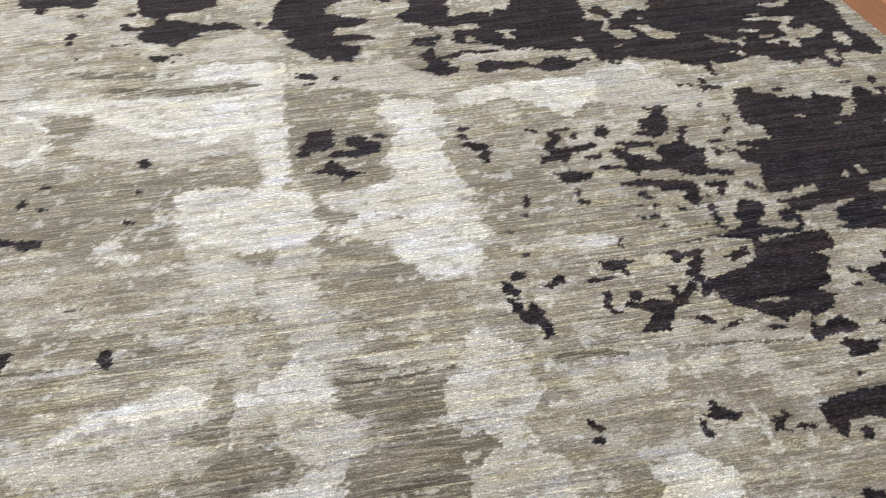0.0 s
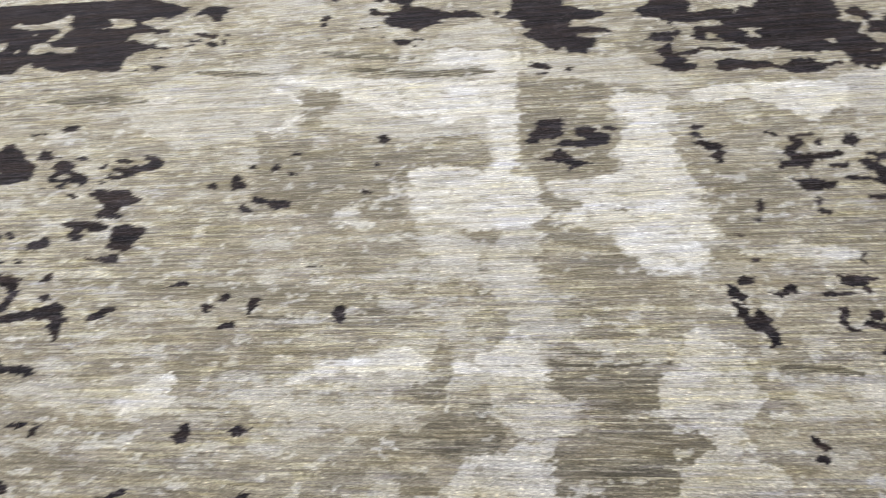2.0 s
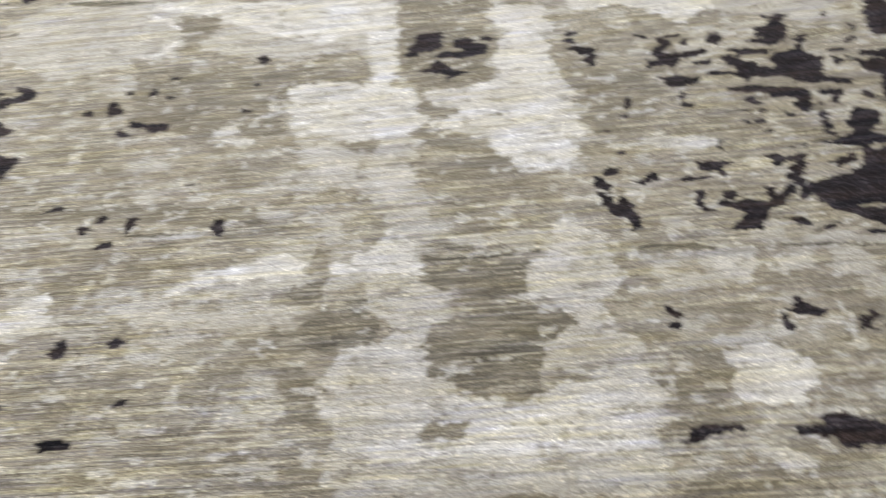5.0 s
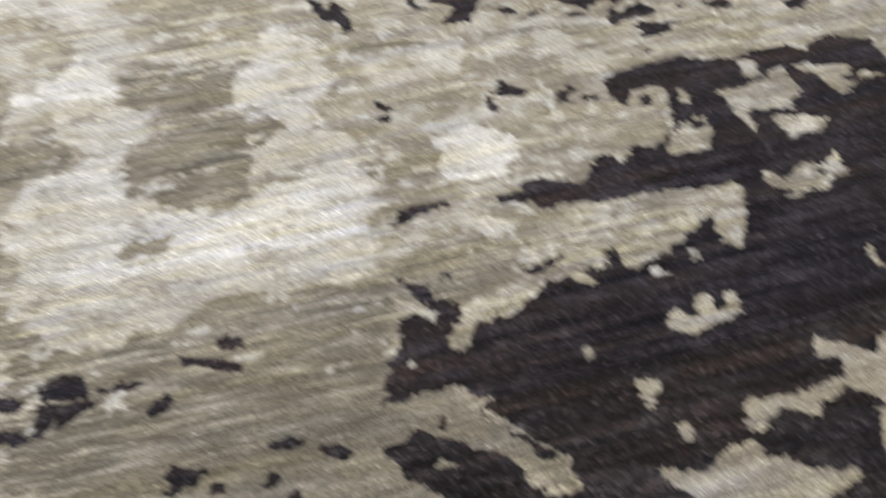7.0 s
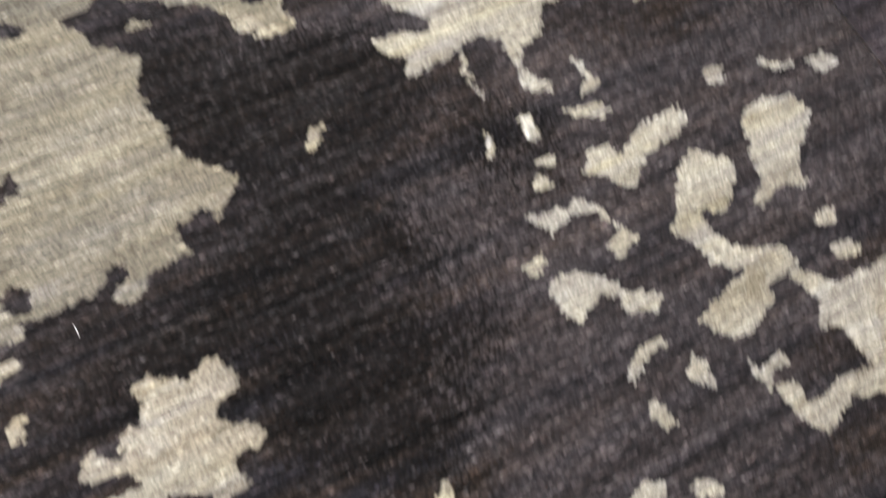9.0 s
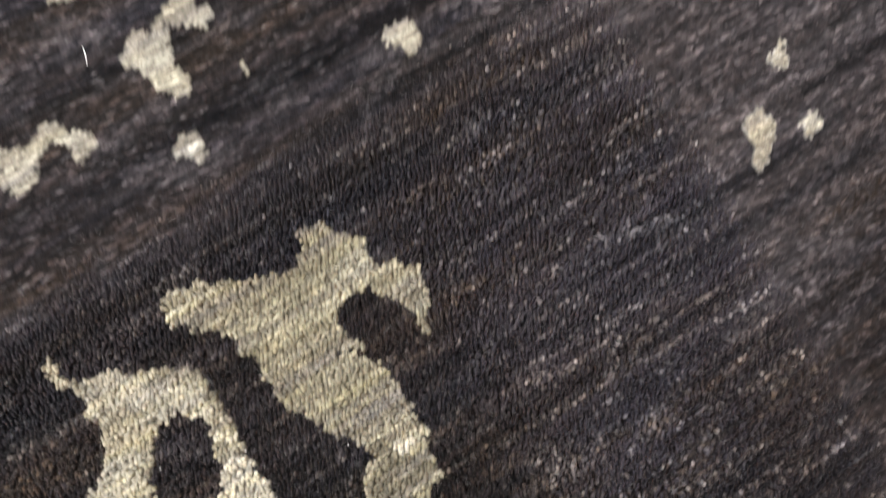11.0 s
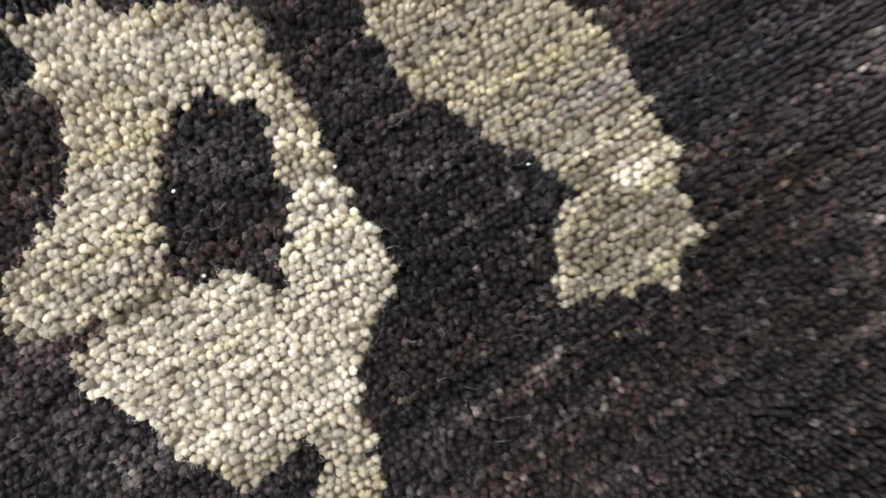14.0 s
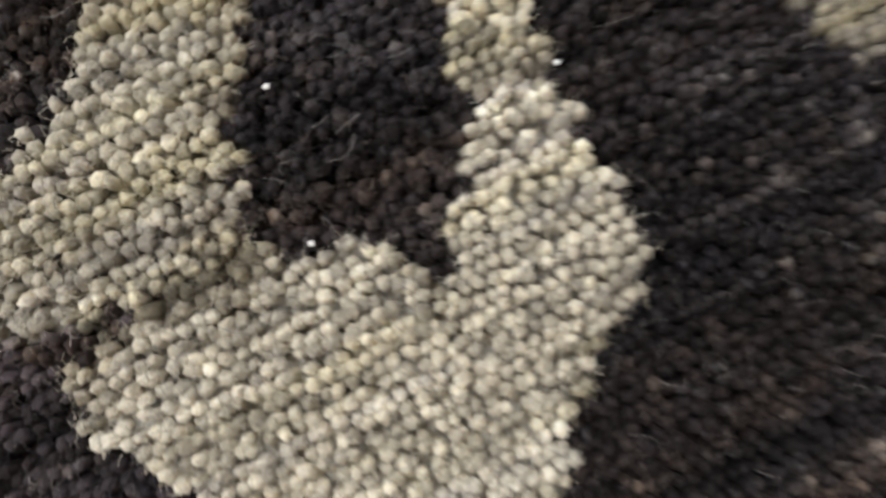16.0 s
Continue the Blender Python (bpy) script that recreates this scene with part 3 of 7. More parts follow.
# far right, first view
patch(INK, 412, 1810, 447, 1811, 455, 1838, 527, 1820, 559, 1783, 538, 1741, 486, 1739, 400, 1729)
blot(INK, 551, 1875, 17.8, 12.0, -22)
blot(INK, 512, 1906, 27.0, 16.2, -18)
patch(INK, 593, 1949, 755, 1906, 1067, 1889, 1308, 1802, 1321, 1756, 1298, 1680, 1325, 1664, 1331, 1605, 1319, 1562, 1277, 1503, 1244, 1503, 1208, 1512, 1181, 1477, 1174, 1487, 1149, 1510, 1091, 1532, 1051, 1517, 1016, 1577, 984, 1550, 944, 1552, 922, 1549, 919, 1501, 902, 1497, 909, 1535, 876, 1577, 845, 1559, 834, 1596, 788, 1607, 737, 1628, 721, 1659, 652, 1685, 585, 1684, 535, 1687, 523, 1708, 486, 1735, 542, 1740, 557, 1773, 542, 1806, 585, 1845, 585, 1908)
patch(INK, 393, 1678, 434, 1680, 442, 1654, 464, 1661, 492, 1680, 521, 1656, 525, 1637, 583, 1606, 602, 1644, 657, 1639, 700, 1615, 686, 1581, 595, 1587, 579, 1607, 503, 1606, 460, 1616, 456, 1641, 385, 1622)
patch(STRAW, 744, 1835, 776, 1820, 796, 1781, 786, 1763, 745, 1804)
patch(STRAW, 768, 1778, 789, 1773, 799, 1722, 822, 1697, 797, 1688, 762, 1712)
patch(STRAW, 825, 1748, 855, 1732, 879, 1701, 910, 1680, 892, 1665, 855, 1683, 834, 1722)
patch(STRAW, 854, 1880, 861, 1846, 825, 1803, 884, 1819, 892, 1870)
patch(STRAW, 966, 1670, 998, 1653, 1014, 1630, 1035, 1639, 1032, 1602, 1001, 1619, 981, 1633)
patch(STRAW, 1051, 1676, 1113, 1699, 1149, 1699, 1173, 1703, 1189, 1729, 1144, 1662, 1203, 1666, 1210, 1636, 1178, 1616, 1155, 1613, 1128, 1575, 1121, 1612, 1087, 1621, 1059, 1656)
blot(STRAW, 1112, 1686, 23.8, 9.7, -13)
blot(STRAW, 1068, 1617, 11.7, 8.5, -1)
patch(STRAW, 1283, 1627, 1322, 1635, 1320, 1608, 1316, 1572, 1299, 1586)
patch(STRAW, 1235, 1611, 1250, 1607, 1240, 1556, 1226, 1577)
patch(STRAW, 1176, 1546, 1183, 1527, 1174, 1495, 1153, 1517)
blot(STRAW, 1120, 1784, 20.9, 8.5, -16)
patch(INK, 885, 1493, 896, 1483, 889, 1446, 920, 1409, 945, 1448, 978, 1417, 1003, 1404, 1021, 1371, 1075, 1394, 1075, 1372, 1133, 1366, 1158, 1420, 1137, 1417, 1151, 1429, 1186, 1413, 1211, 1430, 1210, 1400, 1222, 1367, 970, 937, 872, 957, 892, 971, 924, 997, 932, 1000, 931, 1010, 962, 1032, 985, 1068, 957, 1059, 900, 1060, 886, 1084, 848, 1072, 853, 1118, 872, 1168, 864, 1187, 888, 1188, 903, 1220, 856, 1225, 867, 1265, 886, 1261, 929, 1270, 906, 1315, 914, 1367)
blot(STRAW, 1004, 1134, 11.4, 5.7, 57)
patch(STRAW, 1030, 1145, 1049, 1141, 1043, 1120)
patch(STRAW, 1079, 1308, 1130, 1367, 1140, 1379, 1112, 1307, 1096, 1304)
patch(STRAW, 1171, 1372, 1222, 1367, 1211, 1348, 1170, 1357)
blot(STRAW, 1020, 1315, 13.4, 5.3, -11)
patch(STRAW, 1016, 1082, 1038, 1099, 1067, 1104, 1051, 1075)
patch(STRAW, 873, 1097, 903, 1107, 938, 1104, 920, 1087, 874, 1087)
patch(STRAW, 846, 971, 861, 996, 866, 1023, 876, 1026, 898, 1056, 952, 1049, 934, 1028, 922, 1011, 892, 1008, 872, 975)
patch(INK, 683, 1023, 719, 1021, 773, 1033, 817, 1033, 859, 1015, 859, 996, 825, 985, 809, 1002, 766, 988, 713, 1008)
patch(INK, 370, 1393, 388, 1413, 406, 1411, 396, 1378, 407, 1356, 422, 1359, 431, 1332, 420, 1291, 406, 1292, 405, 1325, 389, 1354, 377, 1369)
blot(INK, 514, 1377, 15.5, 10.4, -68)
patch(INK, 555, 1375, 584, 1362, 592, 1353, 559, 1348, 551, 1330, 593, 1317, 626, 1307, 571, 1288, 557, 1261, 539, 1271, 505, 1272, 517, 1294, 528, 1310, 530, 1335)
blot(INK, 590, 1344, 11.4, 9.2, 70)
blot(INK, 642, 1342, 22.8, 12.4, 74)
blot(INK, 603, 1271, 16.4, 9.4, -7)
patch(INK, 739, 1401, 758, 1411, 782, 1405, 771, 1352, 760, 1322, 727, 1310, 707, 1327, 712, 1352, 732, 1368)
patch(INK, 774, 1331, 793, 1334, 775, 1267, 801, 1261, 788, 1210, 752, 1206, 739, 1181, 715, 1180)
patch(INK, 666, 1298, 730, 1299, 753, 1285, 749, 1254, 724, 1224, 690, 1243, 672, 1230, 642, 1266, 644, 1284, 664, 1280)
patch(INK, 599, 1238, 648, 1241, 703, 1223, 735, 1234, 784, 1217, 827, 1173, 806, 1172, 734, 1193, 639, 1214, 630, 1227)
blot(INK, 861, 1303, 12.1, 6.3, 63)
blot(INK, 883, 1347, 10.5, 8.2, 6)
patch(INK, 860, 1267, 888, 1267, 916, 1248, 870, 1240)
blot(INK, 819, 1239, 14.7, 9.7, 54)
patch(INK, 524, 1239, 551, 1239, 588, 1225, 579, 1204, 548, 1200, 530, 1209, 528, 1226)
blot(INK, 552, 1177, 12.7, 7.3, 70)
blot(INK, 555, 1149, 11.2, 7.2, -6)
patch(INK, 631, 1187, 689, 1180, 728, 1177, 723, 1156, 692, 1152, 677, 1166, 634, 1176)
patch(INK, 720, 1157, 734, 1159, 731, 1133, 726, 1113, 711, 1116)
blot(INK, 703, 1099, 7.9, 5.7, 23)
patch(INK, 754, 1150, 790, 1164, 800, 1156, 782, 1122, 759, 1122)
blot(INK, 657, 1147, 16.5, 10.4, -12)
blot(INK, 654, 1117, 19.4, 5.3, -11)
blot(INK, 633, 1094, 8.3, 6.3, 82)
blot(INK, 657, 1089, 12.4, 6.3, -12)
blot(INK, 658, 1063, 8.3, 6.3, -8)
blot(INK, 460, 1170, 16.5, 7.3, 76)
blot(INK, 448, 1136, 11.4, 5.1, -16)
blot(INK, 421, 1099, 7.4, 6.0, -29)
patch(INK, 751, 1102, 761, 1095, 754, 1047, 755, 1027, 743, 1034, 738, 1070)
patch(INK, 787, 1079, 813, 1094, 830, 1075, 812, 1049, 787, 1049)
patch(INK, 771, 1043, 812, 1049, 808, 1026, 756, 1022)
blot(INK, 719, 1054, 9.3, 6.3, -7)
patch(INK, 393, 993, 413, 1006, 426, 1004, 418, 988, 400, 986)
patch(INK, 380, 987, 389, 987, 398, 975, 407, 961, 404, 949, 383, 959)
patch(INK, 384, 949, 398, 947, 400, 930, 408, 917, 410, 936, 418, 936, 430, 916, 427, 902, 442, 887, 434, 863, 419, 860, 422, 869, 413, 889, 398, 896, 390, 913)
patch(INK, 431, 969, 446, 968, 470, 986, 480, 980, 474, 964, 449, 957)
blot(INK, 433, 1036, 8.3, 6.0, 71)
patch(INK, 538, 1005, 586, 998, 573, 966, 558, 975, 542, 989)
patch(INK, 511, 964, 539, 968, 551, 962, 532, 957, 514, 955)
patch(INK, 523, 934, 537, 934, 536, 923, 526, 909, 538, 891, 541, 885, 522, 895, 512, 907, 520, 915)
patch(INK, 561, 930, 578, 929, 575, 912, 606, 909, 622, 906, 615, 928, 624, 922, 648, 931, 664, 926, 642, 886, 617, 887, 595, 843, 554, 847, 558, 861, 572, 869, 580, 883, 546, 901)
patch(INK, 641, 1009, 659, 1001, 660, 978, 644, 975, 639, 987)
patch(INK, 665, 977, 677, 993, 686, 1000, 697, 998, 681, 948, 667, 934, 653, 945)
patch(INK, 672, 925, 712, 946, 745, 952, 776, 963, 797, 977, 853, 966, 858, 947, 874, 943, 859, 925, 855, 900, 841, 891, 826, 890, 840, 867, 820, 840, 793, 830, 796, 841, 783, 843, 754, 830, 733, 849, 712, 865, 693, 873, 686, 897, 662, 894, 661, 906)
patch(STRAW, 721, 879, 753, 880, 785, 876, 755, 872)
patch(INK, 721, 975, 747, 978, 750, 964, 729, 957)
blot(INK, 647, 856, 12.8, 8.6, -41)
patch(INK, 650, 836, 681, 844, 704, 847, 689, 837, 666, 834)
blot(INK, 739, 823, 14.2, 5.2, -6)
patch(INK, 788, 831, 795, 833, 789, 812, 807, 820, 829, 830, 837, 825, 849, 801, 843, 795, 812, 797, 790, 798, 783, 788, 772, 794, 776, 808)
patch(INK, 803, 781, 818, 789, 824, 780, 859, 779, 855, 768, 830, 752, 806, 756, 812, 769)
blot(INK, 804, 726, 7.4, 3.4, -11)
blot(INK, 875, 803, 6.4, 4.4, 34)
patch(INK, 598, 719, 605, 720, 607, 710, 632, 693, 610, 689, 594, 691, 579, 702, 592, 704)
patch(INK, 571, 690, 584, 690, 581, 676, 582, 665, 571, 671)
patch(INK, 436, 718, 446, 716, 459, 704, 455, 697, 442, 702)
patch(INK, 438, 691, 453, 691, 454, 679, 444, 677, 437, 683)
patch(INK, -639, 2276, -619, 2212, -581, 2209, -569, 2166, -543, 2159, -543, 2199, -508, 2199, -460, 2171, -424, 2177, -426, 2220)
blot(INK, -318, 1946, 25.3, 10.9, -20)
blot(INK, -446, 2123, 14.9, 7.1, -71)
blot(INK, -451, 2015, 17.2, 15.7, 32)
blot(INK, -448, 1976, 15.7, 11.2, -90)
blot(INK, -415, 1891, 11.8, 5.4, -23)
blot(INK, -228, 1848, 24.5, 14.6, -25)
blot(INK, -279, 1887, 11.2, 6.8, -58)
blot(INK, -186, 1854, 16.7, 6.4, -18)
blot(INK, -192, 1825, 7.4, 4.6, -67)
blot(INK, -38, 2083, 14.7, 10.5, -71)
blot(INK, -4, 1970, 12.9, 9.3, -32)
patch(INK, 311, 1926, 351, 1958, 354, 2024, 444, 2000, 389, 1620, 334, 1659, 365, 1677, 342, 1726, 383, 1752, 330, 1774, 343, 1809, 399, 1804, 380, 1858, 352, 1885, 330, 1887)
blot(INK, 101, 1685, 28.5, 11.4, -36)
blot(INK, 165, 1663, 11.8, 9.6, -64)
blot(INK, 105, 1653, 9.4, 5.8, -21)
patch(INK, 94, 1459, 102, 1471, 149, 1467, 150, 1407, 128, 1393, 104, 1398, 100, 1380, 79, 1385, 83, 1422, 97, 1432)
patch(INK, 169, 1429, 188, 1438, 212, 1429, 208, 1416, 239, 1400, 233, 1370, 207, 1360, 183, 1358, 128, 1374, 153, 1390, 188, 1386, 168, 1416)
blot(INK, 234, 1424, 12.4, 8.0, -19)
patch(INK, 127, 1356, 145, 1362, 155, 1350, 164, 1329, 207, 1308, 176, 1303, 162, 1283, 153, 1314, 106, 1327, 127, 1341)
blot(INK, -202, 1426, 18.0, 11.0, -68)
blot(INK, -202, 1338, 9.8, 6.2, -30)
blot(INK, -205, 1250, 14.6, 6.5, -18)
# left field
patch(INK, -1666, 2292, -1642, 2174, -1623, 2090, -1603, 2048, -1618, 1999, -1613, 1962, -1526, 1824, -1430, 1794, -1321, 1794, -1329, 1828, -1277, 1823, -1221, 1872, -1248, 1944, -1215, 1906, -1127, 1830, -1007, 1818, -926, 1799, -944, 1876, -888, 1902, -914, 1939, -985, 1971, -982, 2018, -940, 2001, -855, 1932, -862, 1979, -910, 1985, -918, 2034, -850, 2037, -840, 2135, -1029, 2246)
patch(STRAW, -1399, 2113, -1365, 2134, -1285, 2084, -1203, 2060, -1260, 2186, -1244, 2104, -1322, 2128)
patch(STRAW, -1380, 1924, -1405, 1999, -1365, 2019, -1342, 1967, -1361, 1945)
patch(STRAW, -1491, 1948, -1468, 1994, -1425, 1977, -1427, 1917)
blot(STRAW, -1549, 2161, 42.2, 6.7, -58)
patch(STRAW, -1261, 1946, -1215, 1952, -1229, 2002, -1125, 1941, -1215, 1929)
patch(STRAW, -1096, 2096, -1035, 2113, -959, 2077, -972, 2049, -1077, 2068)
blot(STRAW, -1301, 1955, 30.5, 12.2, -52)
blot(INK, -834, 1811, 28.7, 16.6, -30)
blot(INK, -898, 1796, 10.8, 6.7, -31)
patch(INK, -865, 2139, -759, 2123, -751, 2047, -808, 2080)
blot(INK, -759, 1973, 36.1, 20.0, -28)
blot(INK, -791, 1954, 15.6, 8.4, -26)
blot(INK, -715, 1909, 21.3, 10.7, -20)
blot(INK, -701, 1947, 30.0, 8.1, -68)
blot(INK, -791, 1909, 16.7, 6.4, -13)
patch(INK, -1526, 1824, -1488, 1777, -1531, 1749, -1513, 1705, -1522, 1676, -1506, 1644, -1590, 1650, -1536, 1579, -1510, 1577, -1457, 1603, -1505, 1757, -1483, 1798)
patch(INK, -1390, 1779, -1362, 1735, -1378, 1695, -1429, 1699, -1433, 1724, -1393, 1727, -1409, 1770)
patch(INK, -1446, 1583, -1454, 1631, -1413, 1658, -1372, 1659, -1367, 1626, -1376, 1570, -1393, 1561)
blot(INK, -1311, 1686, 15.0, 6.9, -33)
patch(INK, -1286, 1698, -1281, 1738, -1255, 1696, -1248, 1656)
blot(INK, -1271, 1788, 25.7, 6.4, -10)
patch(INK, -955, 1528, -938, 1545, -918, 1549, -909, 1526, -937, 1522)
blot(INK, -1000, 1522, 29.1, 2.9, -2)
patch(INK, -1556, 1542, -1416, 1544, -1367, 1524, -1342, 1505, -1314, 1530, -1280, 1537, -1239, 1483, -1189, 1464, -1156, 1437, -1173, 1390, -1157, 1358, -1210, 1352, -1204, 1314, -1268, 1338, -1386, 1325)
blot(INK, -1217, 1482, 25.9, 8.5, -8)
patch(INK, -1075, 1484, -1051, 1488, -1024, 1457, -993, 1447, -985, 1415, -951, 1406, -928, 1338, -992, 1332, -1078, 1297, -1071, 1334, -1039, 1363, -1105, 1380, -1109, 1404, -1098, 1443)
patch(INK, -961, 1438, -952, 1454, -906, 1423, -940, 1413)
blot(INK, -847, 1415, 16.0, 9.3, -27)
patch(INK, -903, 1389, -888, 1407, -841, 1380, -840, 1357, -877, 1366, -858, 1329, -831, 1321, -837, 1307, -864, 1315, -897, 1359)
patch(INK, -830, 1357, -800, 1342, -791, 1306, -820, 1328)
patch(INK, -791, 1371, -776, 1388, -763, 1380, -774, 1366)
blot(INK, -740, 1396, 18.7, 8.4, -11)
patch(INK, -762, 1348, -724, 1376, -682, 1382, -704, 1412, -689, 1419, -667, 1389, -646, 1381, -657, 1352, -697, 1353, -705, 1332, -743, 1337)
blot(INK, -759, 1324, 9.6, 5.4, -21)
blot(INK, -884, 1305, 9.3, 3.9, -7)
blot(INK, -1273, 1289, 12.4, 6.1, -30)
patch(INK, -766, 1271, -762, 1292, -690, 1297, -669, 1270, -652, 1259, -684, 1244, -679, 1206, -664, 1199, -705, 1199, -716, 1212, -697, 1218, -722, 1244)
blot(INK, -807, 1279, 16.3, 9.2, -17)
patch(INK, -780, 1187, -758, 1202, -694, 1193, -672, 1163, -724, 1168, -723, 1156, -718, 1138, -746, 1144, -761, 1174)
patch(INK, -670, 1169, -653, 1175, -605, 1169, -599, 1145, -603, 1116, -637, 1105, -658, 1116, -650, 1133)
patch(INK, -692, 1087, -662, 1089, -627, 1099, -614, 1072, -636, 1068, -657, 1078)
blot(INK, -517, 1290, 14.8, 9.8, -39)
patch(INK, -485, 1300, -482, 1327, -467, 1320, -456, 1300, -442, 1280, -472, 1274)
blot(INK, -451, 1348, 10.5, 7.6, -19)
patch(INK, -418, 1339, -406, 1359, -397, 1356, -388, 1338, -405, 1329)
blot(INK, -373, 1387, 14.2, 6.9, -5)
blot(INK, -363, 1320, 12.2, 5.9, -6)
patch(INK, -426, 1242, -414, 1251, -383, 1241, -344, 1235, -339, 1217, -366, 1207, -382, 1223, -418, 1229)
patch(INK, -439, 1217, -434, 1229, -418, 1217, -409, 1199, -432, 1199)
blot(INK, -260, 1051, 9.1, 4.1, 4)
patch(INK, -1299, 1214, -1199, 1228, -1179, 1234, -1169, 1200, -1160, 1167, -1127, 1141, -1247, 1147)
patch(INK, -1164, 1221, -1154, 1234, -1120, 1227, -1088, 1180, -1089, 1141, -1126, 1154, -1130, 1180)
patch(INK, -1086, 1207, -1048, 1220, -1020, 1207, -964, 1206, -957, 1193, -985, 1180, -982, 1161, -946, 1161, -912, 1149, -911, 1193, -902, 1162, -882, 1143, -892, 1131, -917, 1143, -903, 1119, -905, 1095, -843, 1084, -870, 1078, -888, 1066, -876, 1033, -1090, 1016, -1152, 1026, -1207, 1096, -1091, 1092, -1057, 1063, -1034, 1069, -1051, 1092, -1099, 1129, -1065, 1161, -1060, 1174)
blot(INK, -871, 1157, 16.1, 8.9, -29)
patch(INK, -821, 1120, -814, 1138, -789, 1146, -772, 1122, -807, 1116)
blot(INK, -814, 1085, 11.4, 6.3, -42)
blot(STRAW, -1053, 1045, 11.8, 5.9, -21)
patch(INK, -1157, 1031, -989, 1036, -919, 988, -913, 999, -873, 1000, -862, 990, -816, 981, -803, 966, -829, 950, -824, 935, -796, 922, -791, 907, -834, 900, -867, 880, -853, 871, -826, 859, -825, 845, -843, 844, -834, 813, -852, 795, -924, 794, -969, 792)
patch(STRAW, -974, 929, -961, 940, -936, 935, -933, 923, -965, 921)
patch(STRAW, -1049, 915, -987, 918, -955, 885, -904, 887, -884, 869, -930, 867, -1016, 872)
patch(INK, -807, 1035, -779, 1035, -769, 1004, -769, 983, -760, 953, -790, 951, -785, 977, -810, 1013, -809, 1024)
patch(INK, -788, 942, -771, 952, -759, 958, -723, 964, -698, 975, -667, 974, -656, 952, -639, 891, -648, 886, -657, 918, -688, 941, -742, 941, -774, 930)
blot(INK, -714, 990, 13.7, 7.9, -23)
patch(INK, -614, 934, -603, 949, -599, 964, -570, 958, -597, 938)
blot(INK, -475, 1015, 16.3, 5.9, -4)
patch(INK, -405, 974, -392, 991, -379, 982, -390, 969)
patch(INK, -424, 961, -419, 971, -404, 962, -404, 948, -414, 946)
patch(INK, -345, 941, -350, 978, -334, 979, -330, 956, -339, 942)
patch(INK, -384, 909, -379, 922, -360, 926, -356, 913)
patch(INK, -203, 922, -204, 957, -192, 961, -181, 949, -183, 918)
patch(INK, -817, 788, -812, 815, -801, 837, -776, 859, -764, 839, -782, 825, -790, 803, -805, 787)
patch(INK, -740, 823, -727, 857, -708, 838, -670, 841, -647, 825, -642, 815, -681, 823, -718, 823)
patch(INK, -963, 783, -871, 785, -837, 774, -830, 758, -794, 749, -751, 686, -765, 656, -765, 627, -782, 622, -811, 589)
blot(STRAW, -851, 736, 13.6, 5.1, -3)
blot(STRAW, -804, 737, 10.2, 3.1, 2)
patch(INK, -731, 590, -738, 609, -732, 623, -722, 633, -713, 615, -694, 604, -689, 594, -709, 586, -697, 546, -705, 536, -720, 534, -726, 565, -777, 562, -793, 584)
patch(INK, -686, 703, -676, 718, -651, 723, -650, 709, -668, 700)
blot(INK, -620, 727, 16.9, 5.9, 14)
patch(INK, -597, 705, -594, 729, -582, 728, -584, 711)
blot(INK, -730, 680, 6.3, 3.2, 0)
patch(INK, -689, 659, -678, 674, -675, 685, -663, 675, -649, 680, -642, 663, -623, 654, -643, 649, -658, 658)
patch(INK, -677, 625, -656, 634, -638, 626, -602, 639, -588, 637, -574, 619, -599, 613, -605, 603, -630, 613, -662, 613)
blot(INK, -583, 584, 13.3, 5.1, -1)
patch(INK, -658, 568, -646, 573, -617, 567, -614, 558, -627, 553)
patch(INK, -469, 579, -460, 580, -445, 573, -436, 565, -444, 564, -461, 571)
patch(INK, -424, 546, -428, 566, -418, 570, -412, 556)
patch(INK, -338, 556, -344, 570, -323, 572, -298, 569, -293, 556)
patch(INK, -458, 611, -437, 616, -425, 627, -410, 631, -410, 619, -435, 610)
patch(INK, -267, 610, -256, 622, -246, 628, -245, 619)
patch(INK, -383, 713, -372, 718, -378, 731, -360, 733, -355, 719, -354, 702, -371, 699)
patch(INK, -303, 720, -291, 728, -267, 723, -281, 715, -289, 712)
patch(INK, -124, 467, -123, 478, -90, 477, -87, 470, -72, 465, -71, 458, -88, 454, -101, 450, -113, 454, -113, 460)
patch(INK, -132, 409, -126, 430, -99, 433, -74, 444, -45, 441, -41, 454, -26, 458, -1, 454, 2, 440, -1, 419, -16, 415, -18, 406, 8, 408, 32, 396, 39, 383, -31, 393, -38, 413, -50, 429, -64, 417, -54, 397)
patch(INK, 56, 402, 69, 410, 88, 410, 101, 394, 103, 381, 82, 384, 56, 386)
patch(INK, 110, 384, 127, 392, 154, 387, 150, 382, 124, 381)
patch(INK, 221, 413, 227, 419, 239, 416, 252, 409, 251, 401, 232, 402)
patch(INK, 196, 406, 205, 404, 222, 395, 237, 387, 249, 379, 249, 373, 225, 379, 207, 396)
patch(INK, -1, 406, 34, 393, 40, 386, 35, 381, 0, 389)
patch(INK, 3, 369, 37, 365, 48, 352, 45, 347, 32, 345, 4, 357)
patch(INK, 151, 349, 161, 363, 177, 367, 184, 359, 173, 354, 161, 347, 154, 345)
blot(INK, 277, 293, 17.0, 5.0, -4)
patch(INK, 307, 276, 319, 282, 329, 279, 339, 267, 327, 262, 311, 270)
patch(INK, 254, 255, 259, 262, 272, 261, 269, 254, 257, 250)
blot(INK, 283, 242, 5.1, 2.9, 73)
